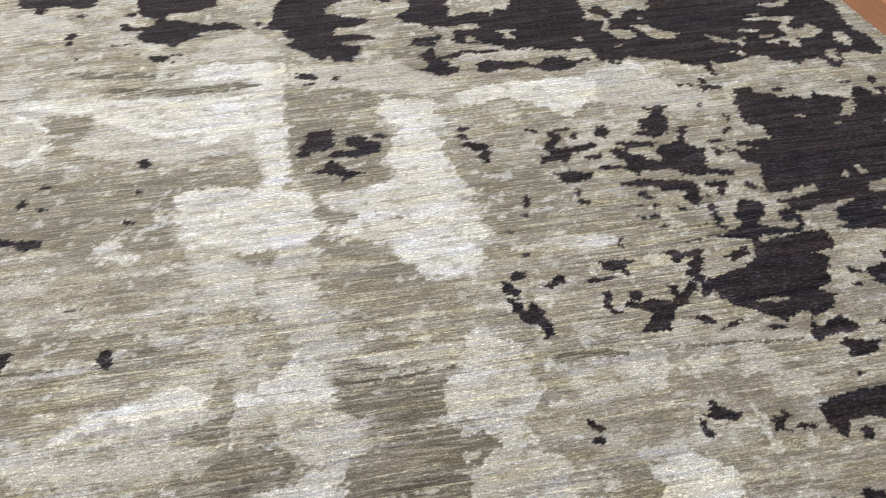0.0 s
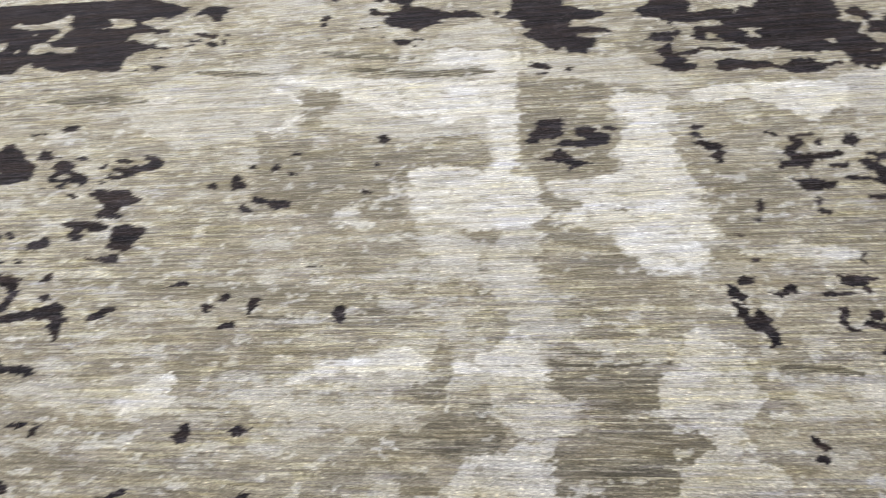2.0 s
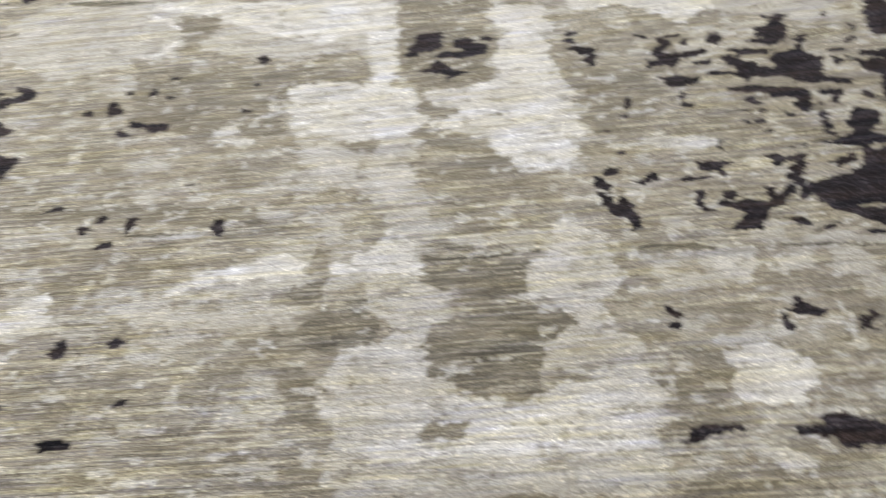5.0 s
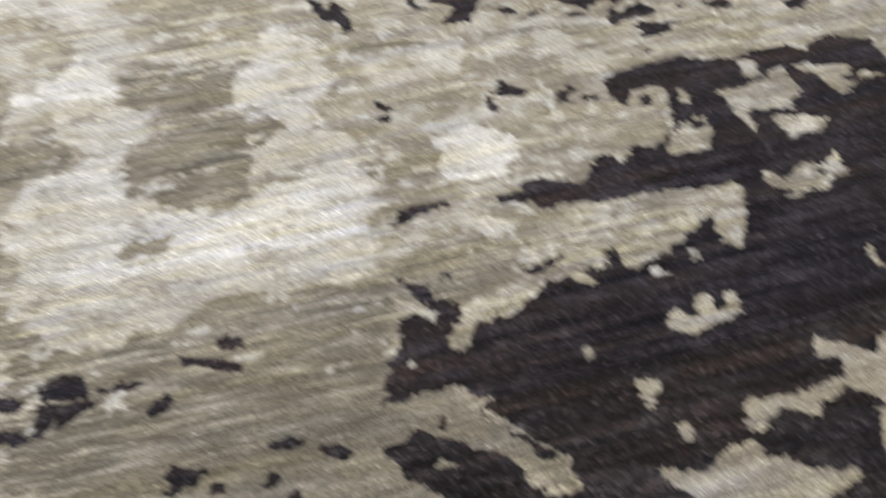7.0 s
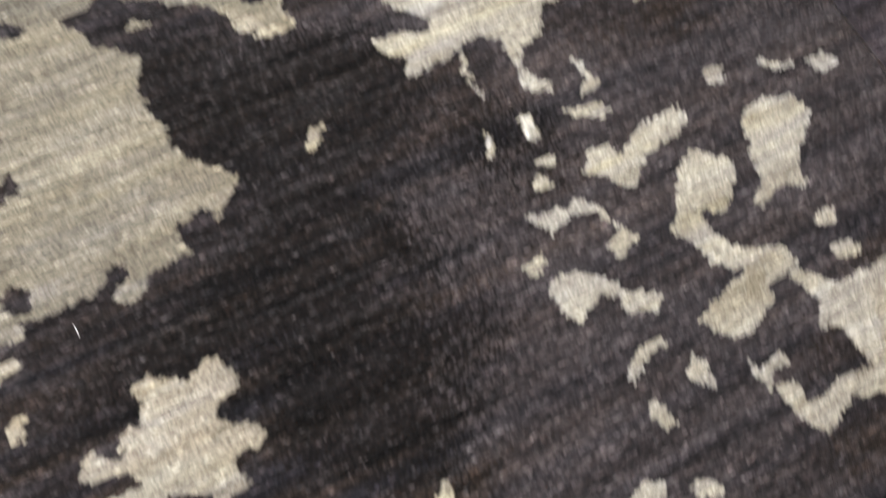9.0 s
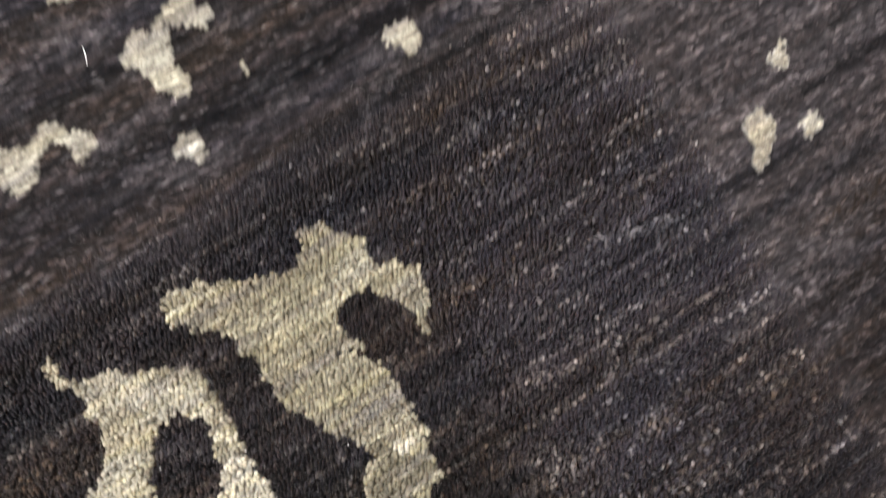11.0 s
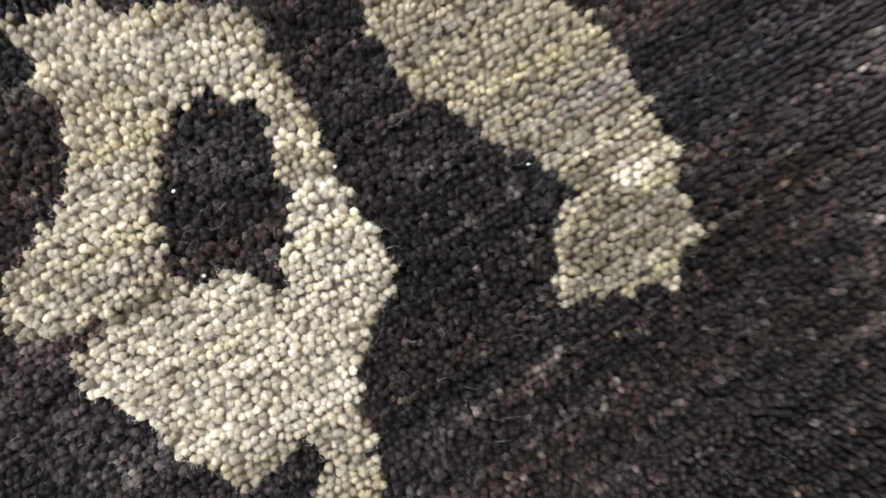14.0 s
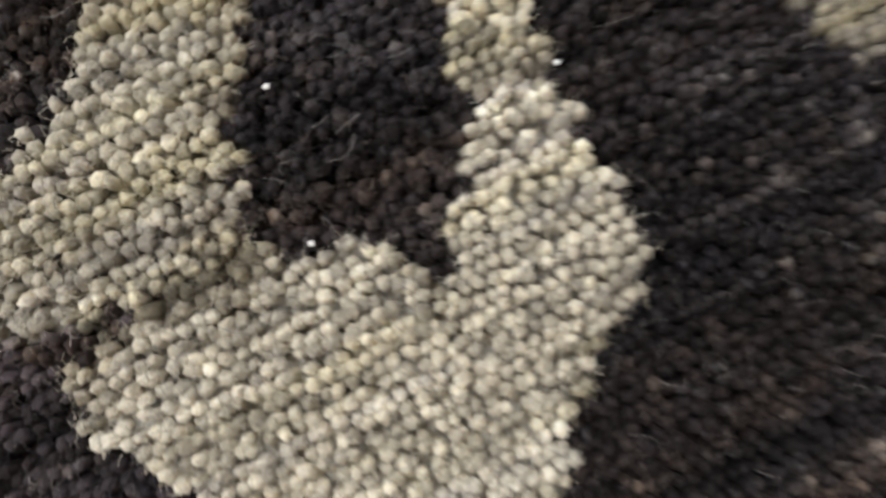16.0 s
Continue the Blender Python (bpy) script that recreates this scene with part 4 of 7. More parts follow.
# pale silk fields
# taupe near ground, which also paints in shade around the camera
patch(TAUPE, 205, 433, 384, 342, 438, 307, 480, 253, 526, 215, 522, 181, 479, 222, 431, 254, 406, 206, 401, 121, 438, 85, 413, 54, 383, 42, 332, 26, 312, 41, 232, 37, 153, 114)
patch(TAUPE, 86, 454, 241, 456, 407, 443, 383, 331, 430, 304, 403, 281, 405, 205, 401, 114, 289, 145, 302, 227, 224, 284, 86, 332)
# lighter and deeper lots of the charcoal wool; some deepening paints the camera's own shade
patch(ASH, 466, 206, 562, 163, 581, 120, 497, 125, 455, 155)
patch(ASH, 663, -5, 941, -60, 913, -132, 714, -126, 619, -81)
patch(COAL_SHADE, 434, 81, 628, 21, 599, -47, 465, 12)
patch(COAL_SHADE, 415, -24, 568, -71, 518, -161, 406, -121)
patch(ASH, 514, -195, 785, -273, 635, -474, 478, -380, 482, -281)
patch(COAL_SHADE, 416, -26, 555, -91, 491, -175, 393, -121)
patch(ASH, 479, -362, 545, -400, 488, -490, 438, -445)
patch(COAL_SHADE, 364, -327, 391, -338, 391, -396, 376, -398, 373, -361)
patch(COAL_SHADE, 293, -351, 343, -388, 327, -406, 306, -380)
patch(COAL_SHADE, 374, -436, 468, -514, 435, -565, 320, -486)
patch(COAL_SHADE, 301, -353, 341, -372, 311, -434, 277, -416, 289, -395, 296, -387, 294, -367)
patch(COAL_SHADE, 257, -344, 281, -360, 275, -376, 250, -363)
patch(STRAW, 419, 2015, 1429, 1746, 904, 839, 518, 915, 624, 1272, 327, 1338)
patch(INK, 419, 2015, 396, 1851, 437, 1841, 438, 1805, 427, 1774, 443, 1754, 479, 1745, 531, 1721, 533, 1699, 593, 1689, 657, 1668, 665, 1661, 673, 1675, 716, 1659, 714, 1628, 716, 1615, 759, 1597, 776, 1610, 808, 1597, 817, 1587, 851, 1579, 873, 1556, 912, 1534, 913, 1498, 921, 1489, 928, 1514, 935, 1553, 950, 1538, 980, 1538, 1022, 1552, 1052, 1550, 1047, 1526, 1091, 1515, 1099, 1496, 1121, 1515, 1150, 1513, 1163, 1469, 1179, 1477, 1198, 1501, 1197, 1521, 1230, 1526, 1269, 1496, 1290, 1524, 1293, 1562, 1284, 1613, 1276, 1634, 1294, 1717, 1294, 1782)
patch(STRAW, 458, 1850, 498, 1840, 499, 1819, 466, 1818, 438, 1823, 437, 1841)
patch(STRAW, 439, 1973, 475, 2000, 595, 1968, 577, 1895, 549, 1912, 536, 1894, 536, 1863, 529, 1896, 501, 1909, 466, 1897, 432, 1896, 450, 1929)
patch(STRAW, 754, 1926, 912, 1884, 894, 1831, 880, 1810, 870, 1828, 830, 1823, 816, 1790, 799, 1786, 806, 1830, 793, 1842, 789, 1865, 769, 1864, 752, 1844, 758, 1827, 785, 1805, 790, 1788, 774, 1734, 791, 1739, 818, 1723, 824, 1702, 813, 1688, 790, 1694, 773, 1721, 758, 1747, 776, 1783, 733, 1809, 748, 1838, 745, 1877)
patch(STRAW, 818, 1749, 864, 1743, 879, 1713, 914, 1685, 905, 1668, 865, 1672, 848, 1696, 839, 1726)
patch(STRAW, 849, 1779, 864, 1784, 872, 1779, 854, 1772)
patch(STRAW, 766, 1665, 782, 1669, 780, 1661, 766, 1659)
patch(STRAW, 964, 1666, 986, 1656, 1002, 1635, 1023, 1624, 1045, 1638, 1040, 1626, 1028, 1615, 1035, 1603, 1020, 1601, 1017, 1618, 979, 1625, 974, 1642)
patch(STRAW, 1071, 1716, 1110, 1720, 1157, 1708, 1183, 1707, 1173, 1681, 1151, 1666, 1156, 1645, 1181, 1645, 1195, 1664, 1210, 1643, 1212, 1623, 1183, 1603, 1146, 1604, 1147, 1585, 1134, 1568, 1119, 1574, 1125, 1599, 1108, 1603, 1099, 1590, 1085, 1596, 1073, 1604, 1110, 1613, 1135, 1621, 1133, 1643, 1130, 1663, 1151, 1681, 1128, 1701, 1089, 1702)
patch(STRAW, 1044, 1674, 1089, 1660, 1083, 1650, 1046, 1662)
patch(STRAW, 1074, 1633, 1106, 1631, 1099, 1622, 1073, 1623)
patch(STRAW, 1137, 1780, 1186, 1782, 1218, 1793, 1188, 1760, 1152, 1754, 1138, 1767)
patch(STRAW, 1098, 1738, 1125, 1737, 1113, 1725, 1097, 1727)
patch(STRAW, 1226, 1611, 1249, 1608, 1250, 1586, 1242, 1548, 1226, 1553, 1225, 1574)
patch(STRAW, 1180, 1543, 1196, 1542, 1187, 1519, 1191, 1498, 1174, 1490, 1173, 1510, 1169, 1521)
patch(STRAW, 994, 1579, 1010, 1580, 1013, 1559, 1002, 1562)
patch(STRAW, 563, 1705, 590, 1701, 595, 1694, 570, 1695)
patch(STRAW, 695, 1718, 707, 1723, 705, 1704, 696, 1704)
patch(STRAW, 536, 1795, 567, 1801, 573, 1788, 550, 1783, 565, 1759, 562, 1746, 545, 1758)
patch(STRAW, 452, 1774, 468, 1792, 477, 1767, 493, 1750, 457, 1764)
patch(INK, 392, 1817, 404, 1808, 408, 1785, 387, 1779)
patch(INK, 379, 1724, 395, 1686, 411, 1672, 403, 1658, 426, 1648, 419, 1630, 391, 1619, 366, 1625)
patch(INK, 460, 1657, 497, 1671, 524, 1654, 571, 1643, 578, 1623, 593, 1632, 609, 1649, 651, 1646, 658, 1624, 701, 1626, 701, 1613, 678, 1611, 655, 1592, 629, 1586, 617, 1584, 590, 1598, 581, 1610, 547, 1618, 527, 1611, 506, 1623, 486, 1613, 464, 1614, 464, 1639)
patch(INK, 442, 1727, 480, 1712, 522, 1707, 514, 1696, 477, 1699, 437, 1715)
patch(INK, 377, 1706, 437, 1717, 443, 1700, 414, 1691, 375, 1691)
patch(INK, 717, 1617, 746, 1595, 765, 1595, 754, 1580, 733, 1590)
patch(INK, 831, 1564, 851, 1564, 842, 1554)
patch(INK, 834, 1478, 865, 1473, 860, 1465, 835, 1471)
patch(INK, 881, 1490, 893, 1487, 892, 1468, 880, 1467)
patch(INK, 876, 1468, 915, 1454, 921, 1439, 882, 1444, 873, 1435, 871, 1451)
patch(INK, 932, 1436, 965, 1435, 972, 1412, 997, 1405, 1019, 1379, 1038, 1396, 1044, 1373, 1059, 1369, 1076, 1398, 1081, 1379, 1128, 1359, 1085, 1311, 1095, 1299, 1117, 1308, 1145, 1381, 1159, 1396, 1183, 1377, 1220, 1386, 960, 936, 930, 951, 905, 947, 881, 961, 879, 975, 920, 1008, 940, 1011, 926, 1024, 940, 1048, 985, 1068, 930, 1065, 884, 1049, 855, 1088, 906, 1093, 938, 1102, 936, 1114, 912, 1115, 892, 1104, 856, 1112, 866, 1175, 888, 1191, 852, 1213, 898, 1235, 858, 1251, 868, 1263, 931, 1262, 930, 1307, 909, 1308, 907, 1342, 914, 1382)
patch(STRAW, 1018, 1093, 1035, 1105, 1059, 1108, 1043, 1079, 1019, 1077)
patch(STRAW, 998, 1138, 1011, 1143, 999, 1121, 992, 1127)
patch(STRAW, 1028, 1156, 1038, 1146, 1039, 1121, 1027, 1126)
patch(STRAW, 1178, 1378, 1191, 1371, 1194, 1357, 1179, 1360)
patch(STRAW, 1007, 1319, 1020, 1320, 1018, 1311, 1007, 1311)
patch(STRAW, 1064, 1282, 1078, 1283, 1074, 1276, 1063, 1276)
patch(INK, 678, 1023, 707, 1027, 738, 1025, 772, 1028, 809, 1028, 827, 1028, 856, 1029, 871, 1033, 873, 1018, 867, 1005, 854, 997, 853, 978, 854, 969, 851, 981, 833, 991, 819, 963, 850, 961, 871, 950, 874, 939, 860, 926, 855, 902, 842, 887, 832, 883, 839, 863, 835, 849, 704, 871, 684, 894, 681, 907, 660, 895, 661, 911, 672, 927, 664, 928, 689, 936, 736, 945, 757, 954, 778, 969, 779, 982, 776, 996, 800, 1008, 785, 1015, 758, 1007, 742, 1001, 716, 1004, 706, 1001, 701, 1012, 680, 1016)
patch(STRAW, 724, 879, 758, 879, 780, 873, 767, 872, 734, 873)
patch(INK, 625, 1186, 661, 1190, 716, 1177, 747, 1167, 752, 1153, 750, 1138, 737, 1129, 736, 1114, 726, 1105, 717, 1113, 711, 1124, 726, 1136, 715, 1147, 687, 1151, 682, 1165, 627, 1177)
patch(INK, 760, 1161, 785, 1163, 802, 1156, 800, 1143, 787, 1119, 775, 1113, 771, 1127, 777, 1136, 764, 1147)
patch(INK, 750, 1125, 770, 1118, 762, 1113, 748, 1119)
patch(INK, 645, 1157, 660, 1158, 664, 1142, 676, 1134, 660, 1130, 649, 1140)
patch(INK, 637, 1123, 648, 1122, 647, 1114, 636, 1115)
patch(INK, 655, 1116, 671, 1120, 674, 1115, 658, 1110)
patch(INK, 628, 1099, 638, 1093, 637, 1085, 627, 1087)
patch(INK, 643, 1092, 662, 1094, 668, 1083, 657, 1078, 643, 1085)
patch(INK, 695, 1099, 705, 1108, 710, 1096, 699, 1091)
patch(INK, 651, 1061, 667, 1068, 665, 1058, 652, 1056)
patch(INK, 710, 1052, 728, 1056, 725, 1045, 710, 1046)
patch(INK, 749, 1103, 761, 1098, 756, 1079, 757, 1060, 756, 1045, 756, 1035, 753, 1026, 744, 1038, 743, 1060, 740, 1075)
patch(INK, 801, 1100, 813, 1101, 818, 1092, 829, 1094, 836, 1082, 823, 1060, 813, 1048, 817, 1037, 794, 1037, 782, 1051, 778, 1064, 792, 1071, 795, 1093)
patch(INK, 849, 1055, 868, 1055, 866, 1041, 854, 1029, 870, 1030, 871, 1021, 852, 1022, 842, 1039)
patch(INK, 822, 1145, 837, 1145, 845, 1130, 852, 1124, 833, 1125, 823, 1135)
patch(INK, 656, 1302, 668, 1308, 698, 1302, 731, 1289, 717, 1279, 681, 1283, 665, 1281, 664, 1294)
patch(INK, 740, 1412, 773, 1411, 788, 1405, 772, 1384, 773, 1363, 766, 1344, 761, 1316, 743, 1311, 726, 1305, 714, 1317, 692, 1316, 702, 1330, 720, 1335, 716, 1356, 722, 1375, 737, 1371, 749, 1389)
patch(INK, 714, 1270, 739, 1283, 767, 1286, 776, 1313, 776, 1332, 800, 1333, 774, 1270, 802, 1256, 794, 1217, 787, 1192, 830, 1186, 836, 1177, 818, 1169, 777, 1181, 766, 1177, 745, 1188, 736, 1178, 738, 1195, 717, 1208, 709, 1227, 724, 1241)
patch(INK, 647, 1291, 662, 1287, 666, 1268, 693, 1257, 693, 1239, 713, 1240, 723, 1224, 717, 1208, 672, 1209, 662, 1194, 663, 1211, 638, 1228, 657, 1238, 643, 1259, 641, 1277)
patch(INK, 616, 1244, 646, 1235, 637, 1225, 612, 1231)
patch(INK, 818, 1256, 830, 1248, 834, 1231, 821, 1225, 813, 1243)
patch(INK, 875, 1356, 887, 1347, 890, 1326, 880, 1328, 875, 1343)
patch(INK, 857, 1308, 872, 1314, 872, 1305, 858, 1290, 852, 1296)
patch(INK, 846, 1404, 856, 1406, 853, 1390, 842, 1386)
patch(INK, 817, 1279, 851, 1273, 838, 1267, 814, 1272)
patch(INK, 1136, 1417, 1170, 1416, 1159, 1407, 1137, 1408)
patch(INK, 1190, 1420, 1212, 1428, 1215, 1409, 1197, 1391, 1192, 1404)
patch(INK, 1002, 1422, 1023, 1428, 1023, 1410, 1004, 1408)
patch(INK, 634, 1005, 658, 1004, 673, 997, 675, 990, 658, 980, 650, 973, 639, 978, 648, 989, 637, 998)
patch(INK, 665, 999, 688, 1001, 700, 998, 691, 974, 679, 950, 674, 932, 664, 928, 655, 949, 663, 960, 664, 973, 681, 982, 670, 988)
patch(INK, 724, 989, 743, 992, 764, 989, 760, 983, 730, 983)
patch(INK, 719, 971, 741, 977, 761, 972, 744, 963, 724, 959)
patch(INK, 543, 1001, 558, 1001, 587, 997, 587, 992, 571, 985, 573, 965, 568, 962, 563, 974, 537, 979)
patch(INK, 578, 1044, 586, 1047, 585, 1029, 578, 1026)
patch(INK, 533, 967, 550, 966, 550, 959, 530, 958)
patch(INK, 524, 934, 534, 936, 537, 923, 527, 913, 518, 915)
patch(INK, 559, 929, 575, 930, 579, 921, 573, 910, 559, 907)
patch(INK, 616, 929, 630, 929, 632, 911, 638, 915, 650, 931, 661, 931, 660, 917, 647, 907, 641, 891, 615, 889, 549, 903, 584, 908, 616, 902, 623, 910)
patch(INK, 829, 877, 843, 871, 834, 853, 820, 855)
patch(INK, 378, 1417, 400, 1420, 407, 1413, 392, 1402, 377, 1409)
patch(INK, 369, 1391, 391, 1398, 399, 1379, 402, 1368, 383, 1379)
patch(INK, 377, 1363, 397, 1369, 416, 1356, 431, 1352, 433, 1333, 423, 1308, 406, 1311, 412, 1332, 393, 1342)
patch(INK, 504, 1392, 513, 1388, 524, 1372, 519, 1365, 508, 1378)
patch(INK, 546, 1365, 564, 1375, 586, 1374, 583, 1363, 561, 1360, 561, 1342, 545, 1317, 564, 1309, 597, 1315, 623, 1315, 624, 1300, 602, 1295, 580, 1291, 560, 1277, 529, 1275, 521, 1286, 533, 1292, 526, 1303, 529, 1330, 540, 1341)
patch(INK, 579, 1348, 593, 1360, 598, 1353, 587, 1336, 577, 1333)
patch(INK, 634, 1363, 649, 1367, 658, 1349, 649, 1332, 635, 1320, 631, 1332)
patch(INK, 602, 1277, 621, 1282, 620, 1268, 604, 1266)
patch(STRAW, -2094, 2357, -948, 2175, -742, 2143, -657, 1880, -832, 1900, -796, 1790, -450, 910, -991, 884)
patch(INK, -1672, 2290, -1630, 2173, -1631, 2093, -1592, 2049, -1602, 1957, -1536, 1846, -1544, 1830, -1533, 1732, -1539, 1702, -1510, 1655, -1557, 1664, -1560, 1643, -1526, 1598, -1496, 1582, -1445, 1585, -1465, 1637, -1497, 1761, -1479, 1817, -1426, 1793, -1365, 1797, -1333, 1804, -1332, 1833, -1271, 1820, -1239, 1827, -1234, 1859, -1221, 1881, -1187, 1844, -1165, 1852, -1146, 1834, -1101, 1813, -1021, 1821, -987, 1802, -930, 1797, -942, 1867, -930, 1899, -885, 1910, -857, 1903, -820, 1912, -880, 1919, -907, 1963, -913, 1999, -880, 2001, -879, 2023, -919, 2035, -925, 2072, -903, 2107, -874, 2121, -872, 2163)
patch(INK, -845, 2091, -825, 2156, -751, 2144, -742, 2090, -760, 2093, -743, 2054, -759, 2042, -790, 2082, -814, 2101)
patch(INK, -806, 1985, -782, 1989, -751, 1971, -726, 1967, -724, 1940, -754, 1954, -782, 1964)
patch(INK, -750, 1920, -730, 1934, -704, 1905, -716, 1893, -743, 1909)
patch(INK, -810, 1951, -775, 1947, -762, 1932, -796, 1936)
patch(INK, -709, 1965, -697, 1971, -693, 1943)
patch(INK, -709, 1932, -698, 1937, -685, 1903, -696, 1904)
patch(INK, -811, 1911, -775, 1923, -780, 1914, -805, 1904)
patch(INK, -867, 1827, -848, 1819, -812, 1809, -826, 1786, -848, 1801)
patch(INK, -905, 1794, -890, 1805, -886, 1789)
patch(INK, -864, 1859, -843, 1860, -838, 1846)
patch(STRAW, -1410, 2122, -1396, 2140, -1349, 2125, -1300, 2126, -1270, 2141, -1250, 2178, -1228, 2147, -1217, 2095, -1187, 2072, -1199, 2047, -1201, 2007, -1230, 2004, -1237, 2041, -1217, 2057, -1242, 2087, -1278, 2084, -1330, 2091, -1366, 2104)
patch(STRAW, -1107, 2125, -1019, 2105, -1002, 2057, -1031, 2050, -1091, 2062, -1065, 2074)
patch(STRAW, -991, 2082, -957, 2107, -925, 2102, -917, 2053, -887, 2020, -916, 2027, -954, 2058)
patch(STRAW, -989, 1966, -980, 2015, -921, 2010, -901, 1962, -904, 1935, -935, 1949, -964, 1977)
patch(STRAW, -1251, 1935, -1270, 1990, -1232, 1997, -1197, 1964, -1130, 1956, -1115, 1926, -1159, 1925, -1202, 1940, -1222, 1925)
patch(STRAW, -1428, 1991, -1398, 2006, -1362, 2020, -1346, 1982, -1364, 1948, -1348, 1911, -1377, 1908, -1396, 1924, -1389, 1958)
patch(STRAW, -1496, 1945, -1482, 1954, -1478, 1979, -1451, 1972, -1443, 1922, -1463, 1924)
patch(STRAW, -1537, 1890, -1511, 1894, -1505, 1880)
patch(STRAW, -1372, 1846, -1359, 1862, -1318, 1825, -1347, 1828)
patch(STRAW, -1557, 2163, -1548, 2182, -1527, 2150, -1532, 2131)
patch(STRAW, -1588, 2107, -1556, 2114, -1546, 2097)
patch(STRAW, -1304, 1941, -1301, 1969, -1288, 1946)
patch(STRAW, -1525, 2022, -1508, 2027, -1496, 2007)
patch(STRAW, -1312, 2058, -1290, 2063, -1285, 2044)
patch(INK, -1436, 1703, -1406, 1707, -1399, 1737, -1411, 1769, -1388, 1767, -1364, 1719, -1367, 1689, -1414, 1692)
patch(INK, -1325, 1692, -1303, 1693, -1296, 1681, -1314, 1679)
patch(INK, -1290, 1713, -1287, 1743, -1285, 1749, -1267, 1696, -1237, 1679, -1254, 1675, -1254, 1660, -1266, 1658, -1267, 1687)
patch(INK, -1288, 1774, -1262, 1784, -1255, 1793, -1246, 1786, -1268, 1769)
patch(INK, -1447, 1642, -1420, 1649, -1393, 1661, -1369, 1660, -1382, 1632, -1374, 1603, -1369, 1575, -1341, 1546, -1353, 1538, -1395, 1562, -1413, 1563, -1441, 1579, -1424, 1592)
patch(INK, -1482, 1540, -1440, 1529, -1397, 1541, -1375, 1534, -1347, 1506, -1316, 1510, -1305, 1531, -1278, 1534, -1267, 1503, -1236, 1476, -1187, 1449, -1160, 1435, -1144, 1411, -1171, 1400, -1176, 1384, -1143, 1392, -1159, 1358, -1159, 1347, -1202, 1343, -1207, 1316, -1225, 1321, -1249, 1344, -1276, 1327, -1317, 1318)
patch(STRAW, -1201, 1418, -1187, 1424, -1176, 1412, -1185, 1403)
patch(STRAW, -1274, 1373, -1249, 1381, -1239, 1374, -1258, 1367)
patch(INK, -1241, 1489, -1213, 1490, -1193, 1479, -1218, 1472)
patch(INK, -1111, 1382, -1093, 1397, -1092, 1421, -1079, 1437, -1067, 1456, -1061, 1485, -1041, 1484, -1025, 1466, -1002, 1453, -976, 1417, -952, 1409, -942, 1386, -932, 1359, -929, 1337, -966, 1331, -1000, 1327, -1022, 1317, -1055, 1300, -1082, 1297, -1076, 1322, -1054, 1333, -1054, 1357, -1082, 1367, -1103, 1377)
patch(STRAW, -1068, 1380, -1038, 1380, -1011, 1372, -1049, 1362, -1064, 1344, -1067, 1367)
patch(INK, -955, 1423, -959, 1456, -945, 1451, -917, 1426, -900, 1421, -916, 1410, -944, 1409)
patch(INK, -902, 1391, -893, 1407, -859, 1397, -845, 1383, -852, 1367, -825, 1360, -799, 1344, -793, 1323, -800, 1304, -820, 1323, -837, 1324, -840, 1303, -858, 1307, -855, 1328, -881, 1329, -893, 1347, -884, 1362)
patch(STRAW, -873, 1346, -860, 1357, -841, 1345, -856, 1335)
patch(INK, -861, 1408, -856, 1424, -831, 1414, -833, 1400)
patch(INK, -897, 1308, -884, 1314, -875, 1306)
patch(INK, -959, 1530, -949, 1545, -931, 1554, -917, 1548, -910, 1528, -935, 1519)
patch(INK, -1028, 1521, -983, 1524, -981, 1514, -1016, 1513)
patch(INK, -795, 1372, -779, 1389, -768, 1385, -781, 1363)
patch(INK, -766, 1398, -746, 1406, -724, 1396, -729, 1383, -756, 1389)
patch(INK, -699, 1400, -699, 1418, -678, 1406, -649, 1383, -645, 1372, -664, 1356, -689, 1352, -708, 1336, -731, 1328, -762, 1337, -756, 1354, -757, 1371, -737, 1371, -698, 1374, -683, 1384)
patch(STRAW, -758, 1358, -736, 1353, -726, 1340, -744, 1341)
patch(INK, -777, 1285, -759, 1301, -727, 1291, -683, 1294, -671, 1274, -650, 1260, -656, 1246, -679, 1241, -683, 1222, -665, 1203, -677, 1194, -699, 1203, -721, 1209, -725, 1226, -713, 1231, -739, 1261, -762, 1275)
patch(INK, -824, 1286, -812, 1288, -792, 1275, -801, 1265)
patch(INK, -772, 1324, -758, 1328, -746, 1318, -762, 1314)
patch(INK, -1231, 1204, -1216, 1224, -1179, 1235, -1172, 1224, -1184, 1210, -1168, 1198, -1168, 1178, -1161, 1159, -1158, 1145, -1190, 1149)
patch(INK, -1134, 1170, -1165, 1214, -1162, 1230, -1131, 1228, -1100, 1204, -1087, 1184, -1095, 1165, -1102, 1155)
patch(INK, -1149, 1095, -1091, 1090, -1052, 1064, -1038, 1065, -1050, 1100, -1092, 1121, -1112, 1140, -1091, 1159, -1085, 1170, -1051, 1152, -1090, 1214, -1067, 1218, -1036, 1213, -1026, 1223, -999, 1209, -961, 1203, -955, 1194, -973, 1178, -978, 1165, -988, 1159, -950, 1152, -930, 1152, -927, 1138, -904, 1120, -904, 1098, -845, 1086, -846, 1077, -881, 1071, -887, 1051, -908, 1034, -912, 1020, -923, 1009, -913, 993, -895, 994, -870, 1002, -872, 986, -832, 980, -804, 973, -803, 963, -835, 957, -815, 943, -828, 935, -827, 925, -796, 922, -795, 910, -834, 898, -849, 886, -985, 875)
patch(STRAW, -975, 929, -958, 940, -936, 935, -946, 922, -964, 922)
patch(STRAW, -1001, 905, -994, 920, -975, 899, -985, 884)
patch(STRAW, -1060, 1038, -1049, 1051, -1040, 1042, -1049, 1035)
